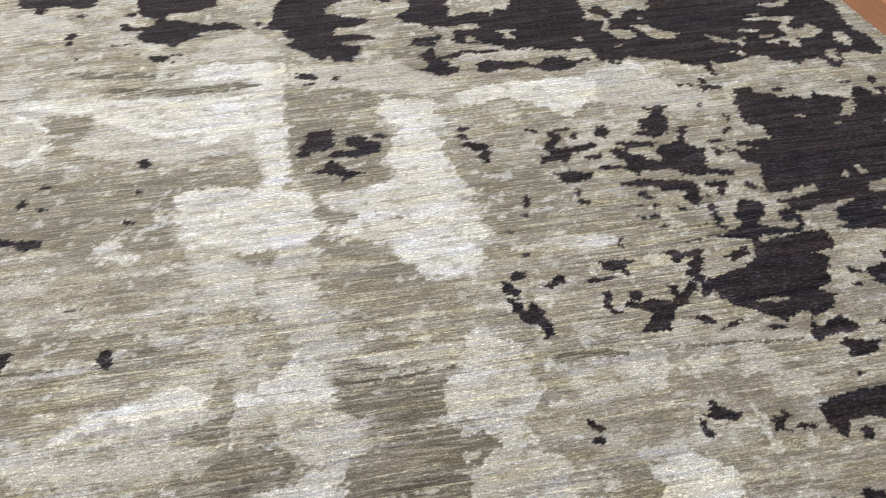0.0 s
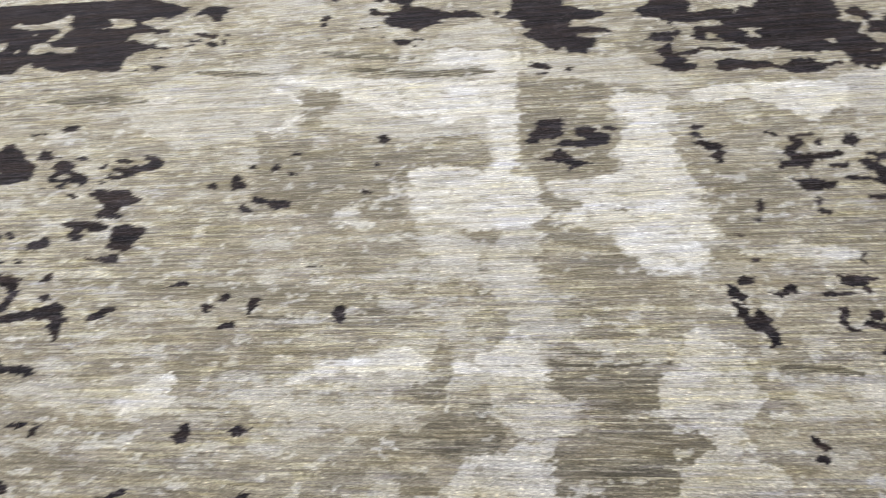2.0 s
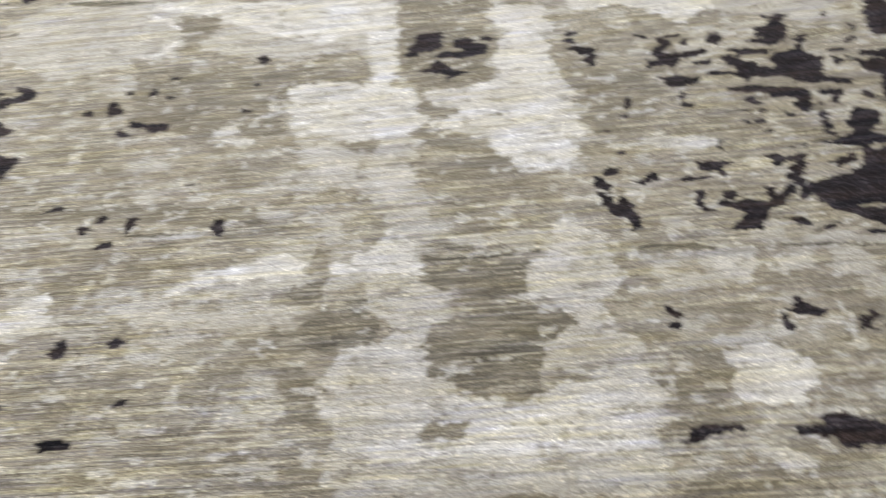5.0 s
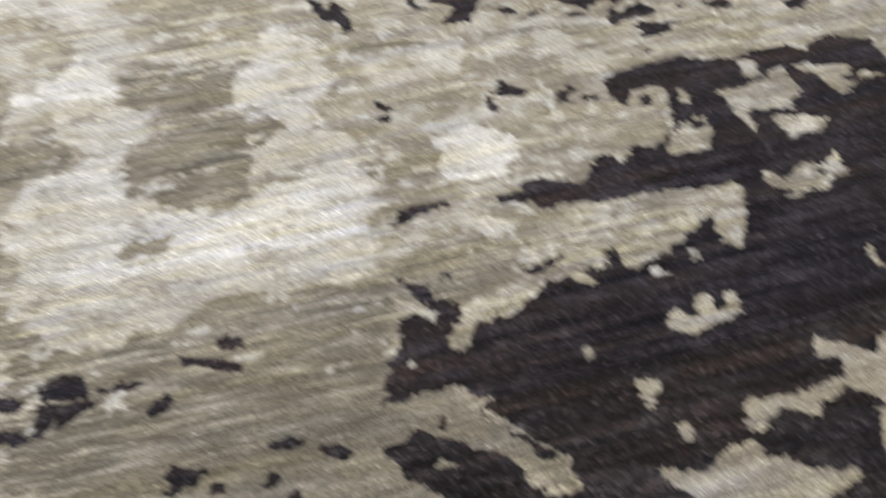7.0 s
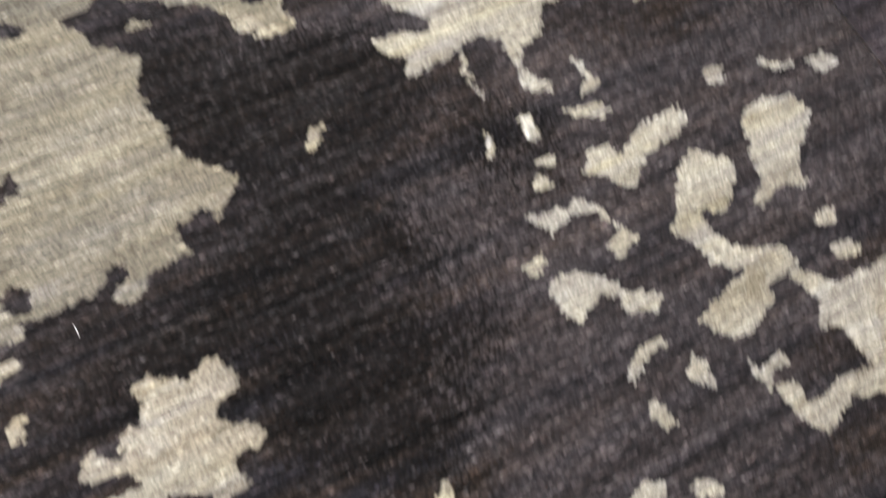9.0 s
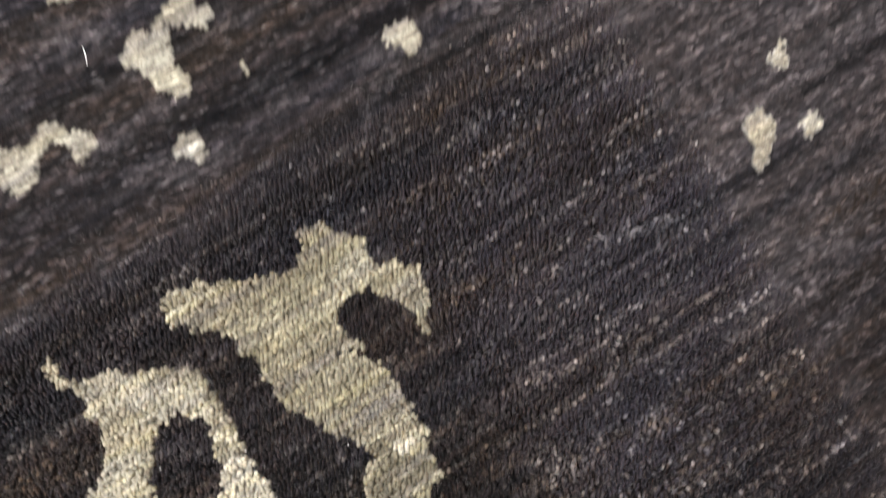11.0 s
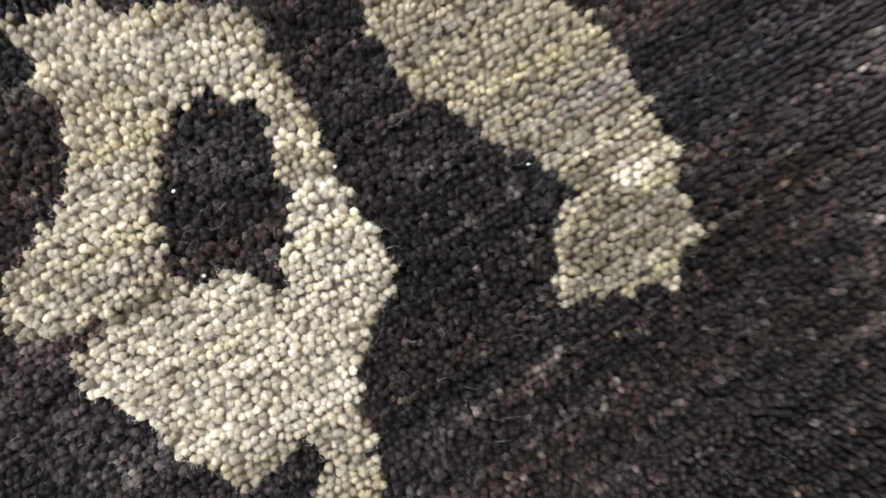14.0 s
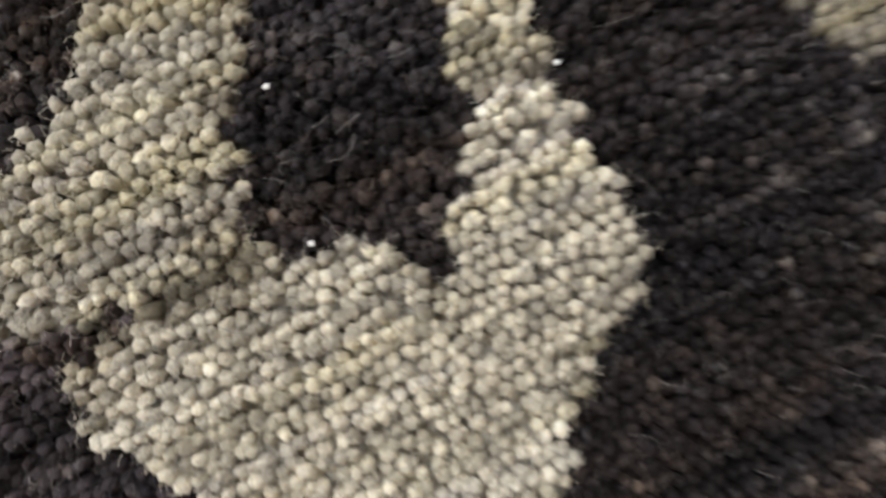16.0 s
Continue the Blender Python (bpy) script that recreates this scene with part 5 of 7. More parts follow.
patch(INK, -938, 1165, -926, 1178, -915, 1194, -908, 1171, -888, 1153, -888, 1138, -896, 1129, -913, 1147)
patch(INK, -891, 1165, -883, 1173, -858, 1156, -859, 1144, -874, 1147)
patch(INK, -825, 1124, -814, 1142, -790, 1153, -775, 1125, -794, 1117, -817, 1117)
patch(INK, -831, 1094, -817, 1091, -804, 1083, -815, 1076)
patch(INK, -842, 1044, -834, 1055, -817, 1047, -783, 1042, -778, 1021, -770, 998, -769, 975, -774, 962, -783, 949, -792, 944, -792, 974, -788, 997, -807, 1020, -828, 1024)
patch(INK, -792, 944, -766, 949, -732, 961, -703, 969, -684, 978, -664, 971, -664, 956, -646, 935, -652, 921, -644, 901, -647, 892, -660, 907, -676, 920, -671, 931, -709, 940, -744, 931, -776, 927)
patch(INK, -746, 1033, -742, 1054, -727, 1051, -723, 1030, -738, 1025)
patch(INK, -727, 988, -718, 999, -703, 992, -701, 983, -714, 980)
patch(INK, -615, 940, -605, 954, -583, 964, -569, 958, -585, 945, -596, 935, -611, 933)
patch(INK, -785, 1190, -755, 1201, -708, 1194, -676, 1179, -689, 1166, -717, 1161, -730, 1175, -726, 1153, -719, 1139, -737, 1139, -753, 1153, -755, 1175, -777, 1181)
patch(INK, -660, 1114, -660, 1140, -673, 1172, -652, 1181, -606, 1172, -599, 1154, -607, 1132, -609, 1110, -628, 1101, -650, 1109)
patch(INK, -696, 1093, -664, 1089, -639, 1097, -619, 1086, -618, 1073, -639, 1073, -671, 1079)
patch(INK, -505, 1010, -492, 1017, -488, 1008)
patch(INK, 52, 383, 73, 383, 117, 377, 114, 371, 94, 364, 84, 355, 74, 351, 71, 367, 67, 353, 54, 359)
patch(INK, 20, 400, 36, 396, 42, 386, 27, 382, 21, 385)
patch(INK, 23, 364, 49, 356, 69, 356, 64, 348, 39, 348, 24, 350)
patch(STRAW, 616, 42, 621, 37, 620, 24, 614, 19, 610, 24, 612, 35)
patch(SILK, 616, 42, 621, 37, 620, 24, 614, 19, 610, 24, 612, 35)
patch(STRAW, 650, 44, 657, 42, 655, 22, 649, 15, 645, 21, 646, 35)
patch(SILK, 650, 44, 657, 42, 655, 22, 649, 15, 645, 21, 646, 35)
# the soft fields of silk, taupe and moss, and the ring of pale knots
patch(HAZE, -543, 1738, -363, 1710, -240, 1667, -185, 1684, -141, 1785, -49, 1783, 50, 1759, 57, 1549, 53, 1353, 23, 1333, -10, 1422, -155, 1417, -263, 1450, -348, 1513, -403, 1525, -391, 1469, -473, 1468)
patch(SILK, -542, 1733, -397, 1708, -252, 1670, -112, 1651, 51, 1640, 57, 1549, 20, 1490, -56, 1491, -97, 1457, -142, 1490, -234, 1542, -334, 1613, -410, 1657, -532, 1694)
patch(SILK, -526, 1672, -440, 1641, -411, 1571, -403, 1500, -434, 1478, -475, 1478)
patch(SILK, -24, 1777, 50, 1759, 58, 1548, 65, 1350, 61, 1290, 24, 1304, 7, 1457)
patch(SILK, -139, 1764, -99, 1796, 1, 1771, 51, 1733, 39, 1691, -45, 1711, -136, 1728)
patch(TAUPE, -429, 1643, -331, 1630, -320, 1567, -348, 1517, -403, 1525)
patch(BARK, -434, 1830, -270, 1796, -181, 1764, -191, 1746, -378, 1791)
patch(BARK, -357, 1742, -151, 1698, -44, 1696, 16, 1672, -66, 1661, -183, 1667, -329, 1716)
patch(HAZE, 57, 1750, 293, 1700, 390, 1607, 385, 1573, 236, 1601, 57, 1663)
patch(TAUPE, 57, 1644, 236, 1596, 237, 1537, 185, 1519, 57, 1517)
patch(TAUPE, 57, 1517, 163, 1511, 227, 1478, 265, 1418, 244, 1311, 253, 1292, 191, 1268, 160, 1253, 112, 1263, 83, 1311, 63, 1406)
patch(TAUPE, -464, 1433, -257, 1410, -153, 1398, -8, 1363, -17, 1336, -46, 1322, -135, 1316, -135, 1228, -119, 1166, -265, 1182, -410, 1226)
patch(PEARL, -257, 1187, -242, 1206, -222, 1222, -198, 1182, -179, 1148, -203, 1128, -230, 1161)
patch(SILK, -136, 1311, -106, 1326, -6, 1308, 53, 1301, 100, 1269, 111, 1215, 136, 1175, 109, 1148, 81, 1118, 37, 1118, -36, 1142, -101, 1162, -123, 1226)
patch(SILK, 112, 1252, 191, 1264, 261, 1281, 236, 1327, 248, 1346, 285, 1356, 349, 1328, 362, 1268, 373, 1212, 381, 1158, 371, 1094, 360, 1068, 365, 1032, 352, 1008, 303, 1013, 263, 1031, 237, 1066, 234, 1105, 182, 1133, 146, 1143, 138, 1171, 148, 1199)
patch(TAUPE, 97, 1217, 125, 1218, 158, 1202, 188, 1200, 180, 1184, 147, 1175, 107, 1199)
patch(TAUPE, 240, 1183, 266, 1179, 255, 1162, 238, 1167)
patch(TAUPE, 100, 1133, 145, 1135, 199, 1123, 229, 1103, 234, 1072, 178, 1075, 108, 1108)
patch(HAZE, -101, 1162, 10, 1129, 104, 1135, 108, 1039, 137, 961, 127, 875, 72, 912, 64, 952, 14, 1003, -46, 1033, -81, 1090)
patch(PEARL, -85, 1145, -36, 1142, -24, 1092, 29, 1068, 72, 1086, 97, 1068, 106, 1015, 113, 954, 72, 973, 30, 1030, -39, 1056, -77, 1103)
patch(TAUPE, -26, 1133, 41, 1125, 37, 1090, -12, 1111)
patch(MOSS, 6, 986, 49, 978, 46, 967, 11, 969)
patch(MOSS, 12, 1054, 29, 1053, 28, 1030, 14, 1035)
patch(TAUPE, 106, 1040, 176, 1052, 230, 1065, 286, 1017, 266, 998, 181, 1000, 119, 1012)
patch(HAZE, -386, 1132, -341, 1124, -355, 1094, -373, 1082)
patch(HAZE, 64, 946, 126, 873, 126, 778, 172, 763, 165, 719, 98, 705, 64, 735, 57, 764, 42, 810, -11, 839, -4, 857, 41, 879, 72, 885)
patch(SILK, -7, 840, 41, 859, 80, 905, 103, 880, 124, 835, 124, 804, 57, 817, -3, 824)
patch(HAZE, -237, 818, -195, 842, -125, 862, -84, 905, -61, 905, -42, 878, -42, 856, -33, 815, -68, 812, -95, 799, -123, 795, -188, 803, -208, 798, -233, 803)
patch(SILK, -208, 835, -81, 872, -41, 847, -37, 816, -104, 816, -161, 813, -224, 805, -234, 813)
patch(BARK, 124, 843, 223, 838, 285, 840, 286, 833, 207, 826, 125, 829)
patch(BARK, 133, 859, 193, 846, 240, 846, 256, 850, 210, 859, 148, 863)
patch(MOSS, 124, 825, 206, 820, 282, 817, 292, 785, 272, 751, 199, 747, 172, 770, 129, 782)
patch(MOSS, -31, 805, -8, 820, -7, 771, -28, 760, -57, 779, -65, 802)
patch(BARK, 21, 769, 54, 765, 54, 739, 26, 734)
patch(MOSS, -88, 738, 1, 755, 57, 728, 65, 687, 24, 678, -90, 699)
patch(BARK, -9, 686, 23, 720, 57, 730, 71, 703, 44, 675)
patch(MOSS, 132, 698, 183, 724, 239, 722, 290, 730, 337, 711, 332, 689, 287, 663, 270, 643, 215, 645, 124, 661)
patch(HAZE, -131, 754, -91, 760, -26, 735, -46, 722, -107, 725)
patch(HAZE, -297, 789, -216, 769, -201, 743, -243, 737, -287, 751)
patch(PEARL, 278, 664, 311, 691, 350, 676, 392, 678, 399, 643, 404, 611, 273, 635)
patch(SILK, 501, 644, 558, 648, 584, 625, 589, 601, 580, 580, 492, 596)
patch(SILK, 303, 881, 328, 896, 354, 874, 382, 856, 385, 816, 357, 811, 322, 828, 305, 841)
patch(PEARL, 308, 840, 382, 856, 388, 805, 395, 773, 364, 734, 350, 700, 332, 689, 319, 723, 269, 732, 256, 753, 270, 787, 284, 823)
patch(HAZE, 465, 883, 496, 891, 482, 836, 457, 837)
patch(HAZE, 500, 823, 534, 856, 574, 808, 562, 751, 508, 752, 495, 783)
patch(PEARL, 513, 802, 567, 801, 563, 762, 519, 761)
patch(HAZE, 601, 767, 647, 813, 647, 776, 647, 754)
patch(HAZE, 673, 800, 696, 797, 722, 752, 737, 718, 727, 702, 687, 711, 695, 745, 653, 753)
patch(BARK, 408, 830, 478, 829, 524, 820, 517, 811, 435, 814)
patch(BARK, 594, 819, 669, 810, 760, 798, 757, 793, 667, 803, 591, 813)
patch(SILK, 403, 1543, 454, 1568, 558, 1562, 695, 1546, 742, 1583, 784, 1598, 798, 1533, 799, 1463, 789, 1409, 755, 1408, 712, 1448, 646, 1455, 603, 1410, 556, 1454, 501, 1511, 429, 1493, 404, 1512)
patch(SILK, 769, 1599, 785, 1595, 791, 1511, 781, 1434, 752, 1430)
patch(HAZE, 684, 1589, 745, 1590, 823, 1503, 884, 1421, 901, 1353, 800, 1377, 755, 1408, 668, 1450)
patch(SILK, 230, 1517, 267, 1553, 356, 1534, 364, 1508, 338, 1484, 360, 1437, 329, 1412, 353, 1387, 342, 1351, 353, 1319, 278, 1340, 246, 1325, 237, 1345, 251, 1379, 265, 1415, 269, 1458, 241, 1485)
patch(HAZE, 286, 1627, 358, 1639, 386, 1584, 369, 1542, 303, 1567)
patch(PEARL, 459, 1067, 497, 1089, 500, 1067, 537, 1066, 568, 1060, 553, 1028, 517, 1028, 461, 1053)
patch(HAZE, 561, 1342, 638, 1350, 664, 1328, 622, 1296, 563, 1309)
patch(TAUPE, 355, 1301, 512, 1270, 533, 1194, 466, 1074, 388, 1087, 381, 1150, 373, 1212)
patch(TAUPE, 310, 1881, 432, 1806, 400, 1679, 282, 1721)
patch(HAZE, -144, 1894, -30, 1938, 24, 1881, 50, 1791, -49, 1794, -151, 1830)
patch(HAZE, -648, 2142, -577, 2190, -461, 2094, -497, 2012, -616, 2018)
patch(HAZE, -703, 795, -598, 818, -523, 804, -453, 842, -396, 771, -391, 755, -467, 744, -495, 764, -579, 762, -665, 778)
patch(SILK, -488, 769, -469, 790, -428, 825, -392, 761, -470, 750)
patch(PEARL, -484, 859, -454, 872, -437, 860, -453, 841)
patch(SILK, -743, 1484, -743, 1551, -668, 1575, -536, 1590, -419, 1600, -398, 1517, -495, 1455, -644, 1473)
patch(HAZE, -801, 1555, -812, 1720, -727, 1774, -546, 1813, -475, 1765, -504, 1664, -394, 1554, -492, 1446, -640, 1428)
patch(PEARL, -774, 1608, -748, 1672, -718, 1651, -734, 1600)
patch(HAZE, -785, 874, -750, 888, -722, 863, -757, 846)
patch(HAZE, -960, 1268, -917, 1286, -898, 1252, -942, 1248)
patch(BARK, -1096, 1667, -948, 1682, -783, 1648, -803, 1626, -955, 1633)
patch(BARK, -772, 1773, -650, 1766, -494, 1730, -606, 1722)
patch(BARK, -213, 980, -148, 981, -138, 973, -201, 967)
patch(BARK, -356, 944, -220, 931, -228, 926, -333, 931)
patch(BARK, -288, 908, -252, 909, -259, 903)
patch(TAUPE, -715, 1046, -316, 1006, -139, 981, -130, 931, -305, 965, -516, 996, -688, 1016)
patch(TAUPE, -737, 659, -609, 697, -463, 657, -533, 625, -582, 649)
patch(HAZE, -170, 752, -116, 765, -95, 737, -139, 720)
patch(HAZE, -245, 699, -225, 701, -220, 683, -238, 677)
patch(PEARL, 1, 632, 18, 664, 31, 678, 78, 698, 134, 706, 128, 681, 135, 634, 176, 617, 175, 597, 267, 584, 295, 604, 336, 615, 391, 622, 415, 601, 415, 566, 432, 553, 398, 539, 394, 516, 401, 485, 392, 470, 348, 463, 270, 469, 222, 470, 187, 446, 174, 443, 127, 446, 104, 435, 74, 443, 36, 472, 22, 509, 24, 547, 7, 588)
patch(SILK, 292, 577, 387, 598, 407, 578, 391, 540, 394, 486, 349, 472, 295, 477, 261, 508, 175, 522, 88, 507, 47, 485, 36, 508, 87, 537, 175, 561)
patch(TAUPE, 130, 559, 188, 563, 189, 539, 137, 542)
patch(MOSS, 135, 659, 177, 689, 148, 713, 206, 739, 278, 735, 335, 720, 290, 687, 280, 644, 269, 594, 202, 593, 176, 617, 137, 634)
patch(BARK, 176, 663, 232, 671, 274, 673, 272, 655, 217, 647)
patch(PEARL, 53, 751, 118, 791, 163, 772, 164, 722, 127, 714, 63, 735)
patch(MOSS, 8, 693, 33, 737, 69, 730, 50, 695, 28, 675)
patch(TAUPE, -49, 658, -8, 651, 3, 615, 2, 567, -32, 580, -51, 624)
patch(HAZE, 280, 670, 318, 692, 346, 696, 381, 682, 396, 649, 397, 618, 337, 620, 285, 625)
patch(SILK, 502, 629, 531, 635, 572, 637, 588, 606, 567, 558, 493, 566)
patch(PEARL, 496, 512, 513, 519, 551, 497, 551, 477, 515, 479, 500, 493)
patch(HAZE, -186, 755, -121, 755, -108, 722, -158, 727)
patch(TAUPE, -76, 504, 34, 500, 24, 475, -29, 476)
patch(TAUPE, 191, 447, 270, 469, 376, 453, 409, 439, 382, 391, 253, 399, 173, 417)
patch(HAZE, -79, 520, -30, 519, -33, 502, -70, 503)
patch(TAUPE, 405, 622, 498, 614, 480, 565, 433, 557)
patch(INK, 245, -292, 189, -388, 270, -438, 294, -398, 323, -425, 366, -430, 374, -411, 376, -377, 370, -362, 362, -347, 323, -326, 303, -315, 297, -317)
patch(STRAW, 251, -282, 299, -312, 298, -320, 296, -328, 296, -335, 296, -340, 297, -346, 295, -351, 296, -359, 297, -368, 296, -376, 296, -376, 219, -376, 220, -374, 218, -368, 222, -366, 225, -365, 219, -363, 211, -360, 208, -355, 215, -343, 219, -342, 226, -340, 231, -337, 236, -332, 240, -328, 242, -323, 245, -320, 245, -315, 243, -309, 246, -300, 244, -294)
patch(STRAW, 296, -372, 296, -376, 297, -384, 295, -389, 290, -394, 285, -399, 282, -403, 277, -405, 274, -411, 272, -416, 269, -422, 268, -428, 266, -437, 252, -428, 256, -423, 257, -417, 258, -413, 252, -412, 249, -415, 245, -417, 236, -416, 233, -410, 232, -405, 231, -401, 227, -398, 230, -395, 227, -390, 224, -385, 218, -379, 220, -374, 219, -372)
patch(INK, 268, -328, 274, -330, 278, -329, 281, -334, 286, -334, 288, -339, 287, -343, 287, -349, 283, -352, 282, -356, 284, -360, 280, -365, 276, -369, 273, -377, 268, -380, 268, -376, 265, -373, 261, -369, 256, -368, 251, -365, 249, -362, 249, -355, 253, -351, 254, -347, 259, -344, 259, -338, 263, -337, 261, -331, 267, -330)
patch(STRAW, 323, -324, 320, -334, 322, -341, 321, -346, 322, -355, 328, -361, 330, -367, 334, -373, 337, -379, 340, -385, 344, -389, 342, -394, 337, -397, 333, -401, 332, -407, 327, -410, 328, -416, 325, -420, 333, -418, 340, -423, 348, -424, 354, -428, 357, -424, 364, -421, 367, -420, 367, -413, 370, -408, 369, -403, 373, -400, 373, -394, 372, -387, 371, -380, 371, -373, 369, -366, 368, -360, 364, -355, 363, -350)
# shade of the furrow in the pile, painted with dark dye
patch(BARK, 219, -362, 226, -363, 233, -365, 243, -364, 248, -365, 242, -367, 234, -367, 224, -366)
patch(PEARL, 282, -360, 290, -362, 294, -365, 295, -374, 297, -384, 295, -389, 290, -394, 285, -399, 282, -403, 274, -411, 271, -419, 266, -413, 260, -412, 251, -412, 238, -413, 232, -402, 227, -390, 218, -379, 220, -374, 218, -368, 222, -366, 235, -366, 246, -366, 260, -370, 269, -381, 273, -379, 276, -369)
patch(SILK, 223, -371, 237, -373, 254, -385, 270, -391, 286, -396, 281, -403, 273, -409, 268, -410, 254, -402, 241, -397, 233, -390, 223, -382, 220, -377)
patch(HAZE, 240, -329, 257, -335, 252, -351, 248, -361, 233, -364, 212, -358, 211, -351, 225, -341)
patch(HAZE, 244, -299, 257, -300, 277, -315, 294, -322, 295, -337, 283, -331, 268, -326, 260, -317, 246, -313)
patch(SILK, 292, -344, 297, -346, 295, -351, 291, -351, 290, -347)
patch(SILK, 359, -395, 364, -394, 371, -397, 371, -401, 368, -402, 362, -400)
# deep wool, darkened further to paint in the camera's shade
patch(COAL_SHADE, 377, -398, 414, -432, 411, -477, 373, -501, 302, -460, 319, -426, 354, -433, 369, -422)
patch(COAL_SHADE, 297, -350, 327, -363, 339, -386, 333, -405, 330, -385, 314, -374, 300, -365)
patch(COAL_SHADE, 302, -320, 319, -330, 319, -344, 299, -345, 297, -338)
patch(COAL_SHADE, 253, -350, 269, -350, 281, -360, 273, -374, 259, -367, 250, -361)
patch(COAL_SHADE, 240, -301, 242, -313, 241, -323, 231, -336, 218, -339)
patch(ASH, 538, 174, 598, 95, 614, -4, 563, -96, 522, -138, 537, -220, 732, -319, 996, 8, 737, 122)
patch(COAL_SHADE, 260, 34, 370, 16, 417, 40, 485, 17, 499, -65, 551, -117, 484, -161, 372, -127, 373, -88, 356, -72, 383, -43, 319, -28, 300, -60, 224, -52)
patch(ASH, 555, -91, 634, -166, 756, -291, 645, -442, 467, -367, 463, -299, 532, -263, 520, -179)
patch(COAL_SHADE, 328, 53, 447, -17, 502, -88, 449, -140, 382, -115, 386, -50, 311, 14)
patch(COAL_SHADE, 410, 213, 512, 187, 563, 133, 557, 71, 487, 67, 413, 125)
patch(SMOKE, 186, -343, 217, -368, 219, -381, 226, -399, 235, -419, 166, -377)
# olive ground, deepened with dye for the shade on the near side
patch(MOSS, 14, 469, 201, 430, 330, 458, 404, 440, 387, 351, 433, 309, 376, 270, 222, 252, 29, 298)
patch(TAUPE, 392, 443, 441, 478, 558, 458, 545, 419, 468, 392, 418, 426)
patch(CHALK, 669, 115, 981, -10, 727, -324, 560, -239, 571, -72)
patch(CHALK, 566, 150, 622, 184, 743, 132, 682, 46, 639, 60, 615, 110, 576, 111)
patch(SILK, 614, 42, 621, 34, 616, 18, 610, 23)
patch(SILK, 647, 45, 654, 39, 654, 22, 644, 21)
# the arm's duller end, its taupe also standing in for cast shade
patch(TAUPE, 336, -376, 349, -380, 360, -398, 371, -409, 368, -422, 353, -429, 324, -420, 330, -401, 342, -392)
patch(HAZE, 12, 534, 223, 499, 405, 514, 397, 467, 347, 461, 222, 468, 187, 444, 104, 433, 68, 442, 36, 472)
patch(STRAW, -9, 2142, 327, 2052, 279, 1683, 2, 1750)
patch(INK, 22, 2008, 48, 2134, 245, 2081, 151, 2016, 157, 1982, 183, 1966, 261, 1924, 219, 1895, 174, 1901, 166, 1868, 249, 1847, 264, 1826, 228, 1824, 177, 1828, 201, 1808, 228, 1796, 211, 1751, 203, 1730, 167, 1739, 155, 1765, 130, 1747, 106, 1790, 56, 1839, 75, 1868, 50, 1889, 56, 1916, -4, 1940, 16, 1956, 22, 1986)
patch(INK, 273, 2074, 328, 2059, 309, 2010, 275, 2026)
patch(STRAW, -390, 2244, -31, 2148, -19, 1821, -335, 1900)
patch(INK, -320, 2156, -331, 2235, -118, 2178, -113, 2101, -173, 2078, -228, 2082, -238, 2053, -182, 2029, -125, 1993, -86, 2004, -44, 1972, -34, 1948, -123, 1962, -149, 1953, -134, 1935, -172, 1924, -195, 1893, -223, 1920, -277, 1942, -291, 1974, -279, 2001, -334, 2015, -345, 2049, -326, 2053, -315, 2026, -268, 2020, -259, 2058, -306, 2102)
patch(INK, -341, 2112, -307, 2113, -311, 2087, -336, 2094)
patch(INK, -349, 1945, -315, 1937, -297, 1955, -309, 1935, -343, 1932)
patch(INK, -256, 1861, -216, 1856, -206, 1832, -238, 1830)
patch(INK, 783, 1330, 797, 1333, 781, 1283, 778, 1247, 745, 1184, 743, 1219)
patch(INK, 741, 1152, 746, 1127, 735, 1098, 720, 1109)
patch(INK, 837, 1252, 862, 1237, 902, 1234, 884, 1171, 857, 1203)
patch(STRAW, 666, 1004, 684, 1050, 774, 1056, 878, 1028, 851, 973, 745, 988)
patch(INK, 682, 1022, 753, 1029, 779, 1045, 780, 1069, 801, 1092, 830, 1086, 825, 1060, 804, 1039, 849, 1016, 872, 1025, 851, 1059, 872, 1068, 879, 1031, 867, 1005, 796, 1011, 788, 991, 745, 986, 718, 1008)
patch(INK, 747, 1104, 759, 1101, 752, 1065, 752, 1026, 743, 1038, 740, 1068)
patch(INK, 790, 996, 844, 1004, 899, 1005, 885, 960, 730, 953, 732, 978)
patch(INK, 677, 951, 738, 970, 783, 981, 730, 953)
patch(INK, -1164, 1204, -1074, 1193, -1036, 1217, -958, 1197, -956, 1173, -1003, 1164, -940, 1146, -905, 1119, -914, 1094, -849, 1077, -935, 1058, -928, 1029, -862, 999, -838, 999, -807, 984, -846, 955, -855, 933, -802, 920, -789, 907, -873, 891, -891, 884, -917, 856)
patch(INK, -917, 856, -826, 853, -829, 809, -864, 783)
# the same furrow: its shadow line in ink, with bark dye around
patch(INK, 214, -361, 220, -363, 227, -363, 233, -365, 240, -364, 236, -366, 227, -366, 219, -364)
patch(BARK, 217, -361, 226, -362, 233, -364, 242, -364, 244, -366, 234, -367, 224, -366)
patch(STRAW, 908, 1007, 1154, 946, 1046, 751, 857, 795, 864, 898)
patch(STRAW, 706, 1025, 784, 1006, 764, 958, 711, 949, 681, 939)
patch(INK, 724, 975, 769, 994, 762, 973, 732, 959)
patch(INK, 884, 919, 896, 916, 908, 905, 928, 912, 953, 920, 954, 942, 970, 948, 997, 931, 999, 909, 994, 889, 965, 881, 947, 879, 925, 867, 912, 884, 915, 903, 890, 903)
patch(INK, 877, 887, 895, 884, 891, 875, 880, 878)
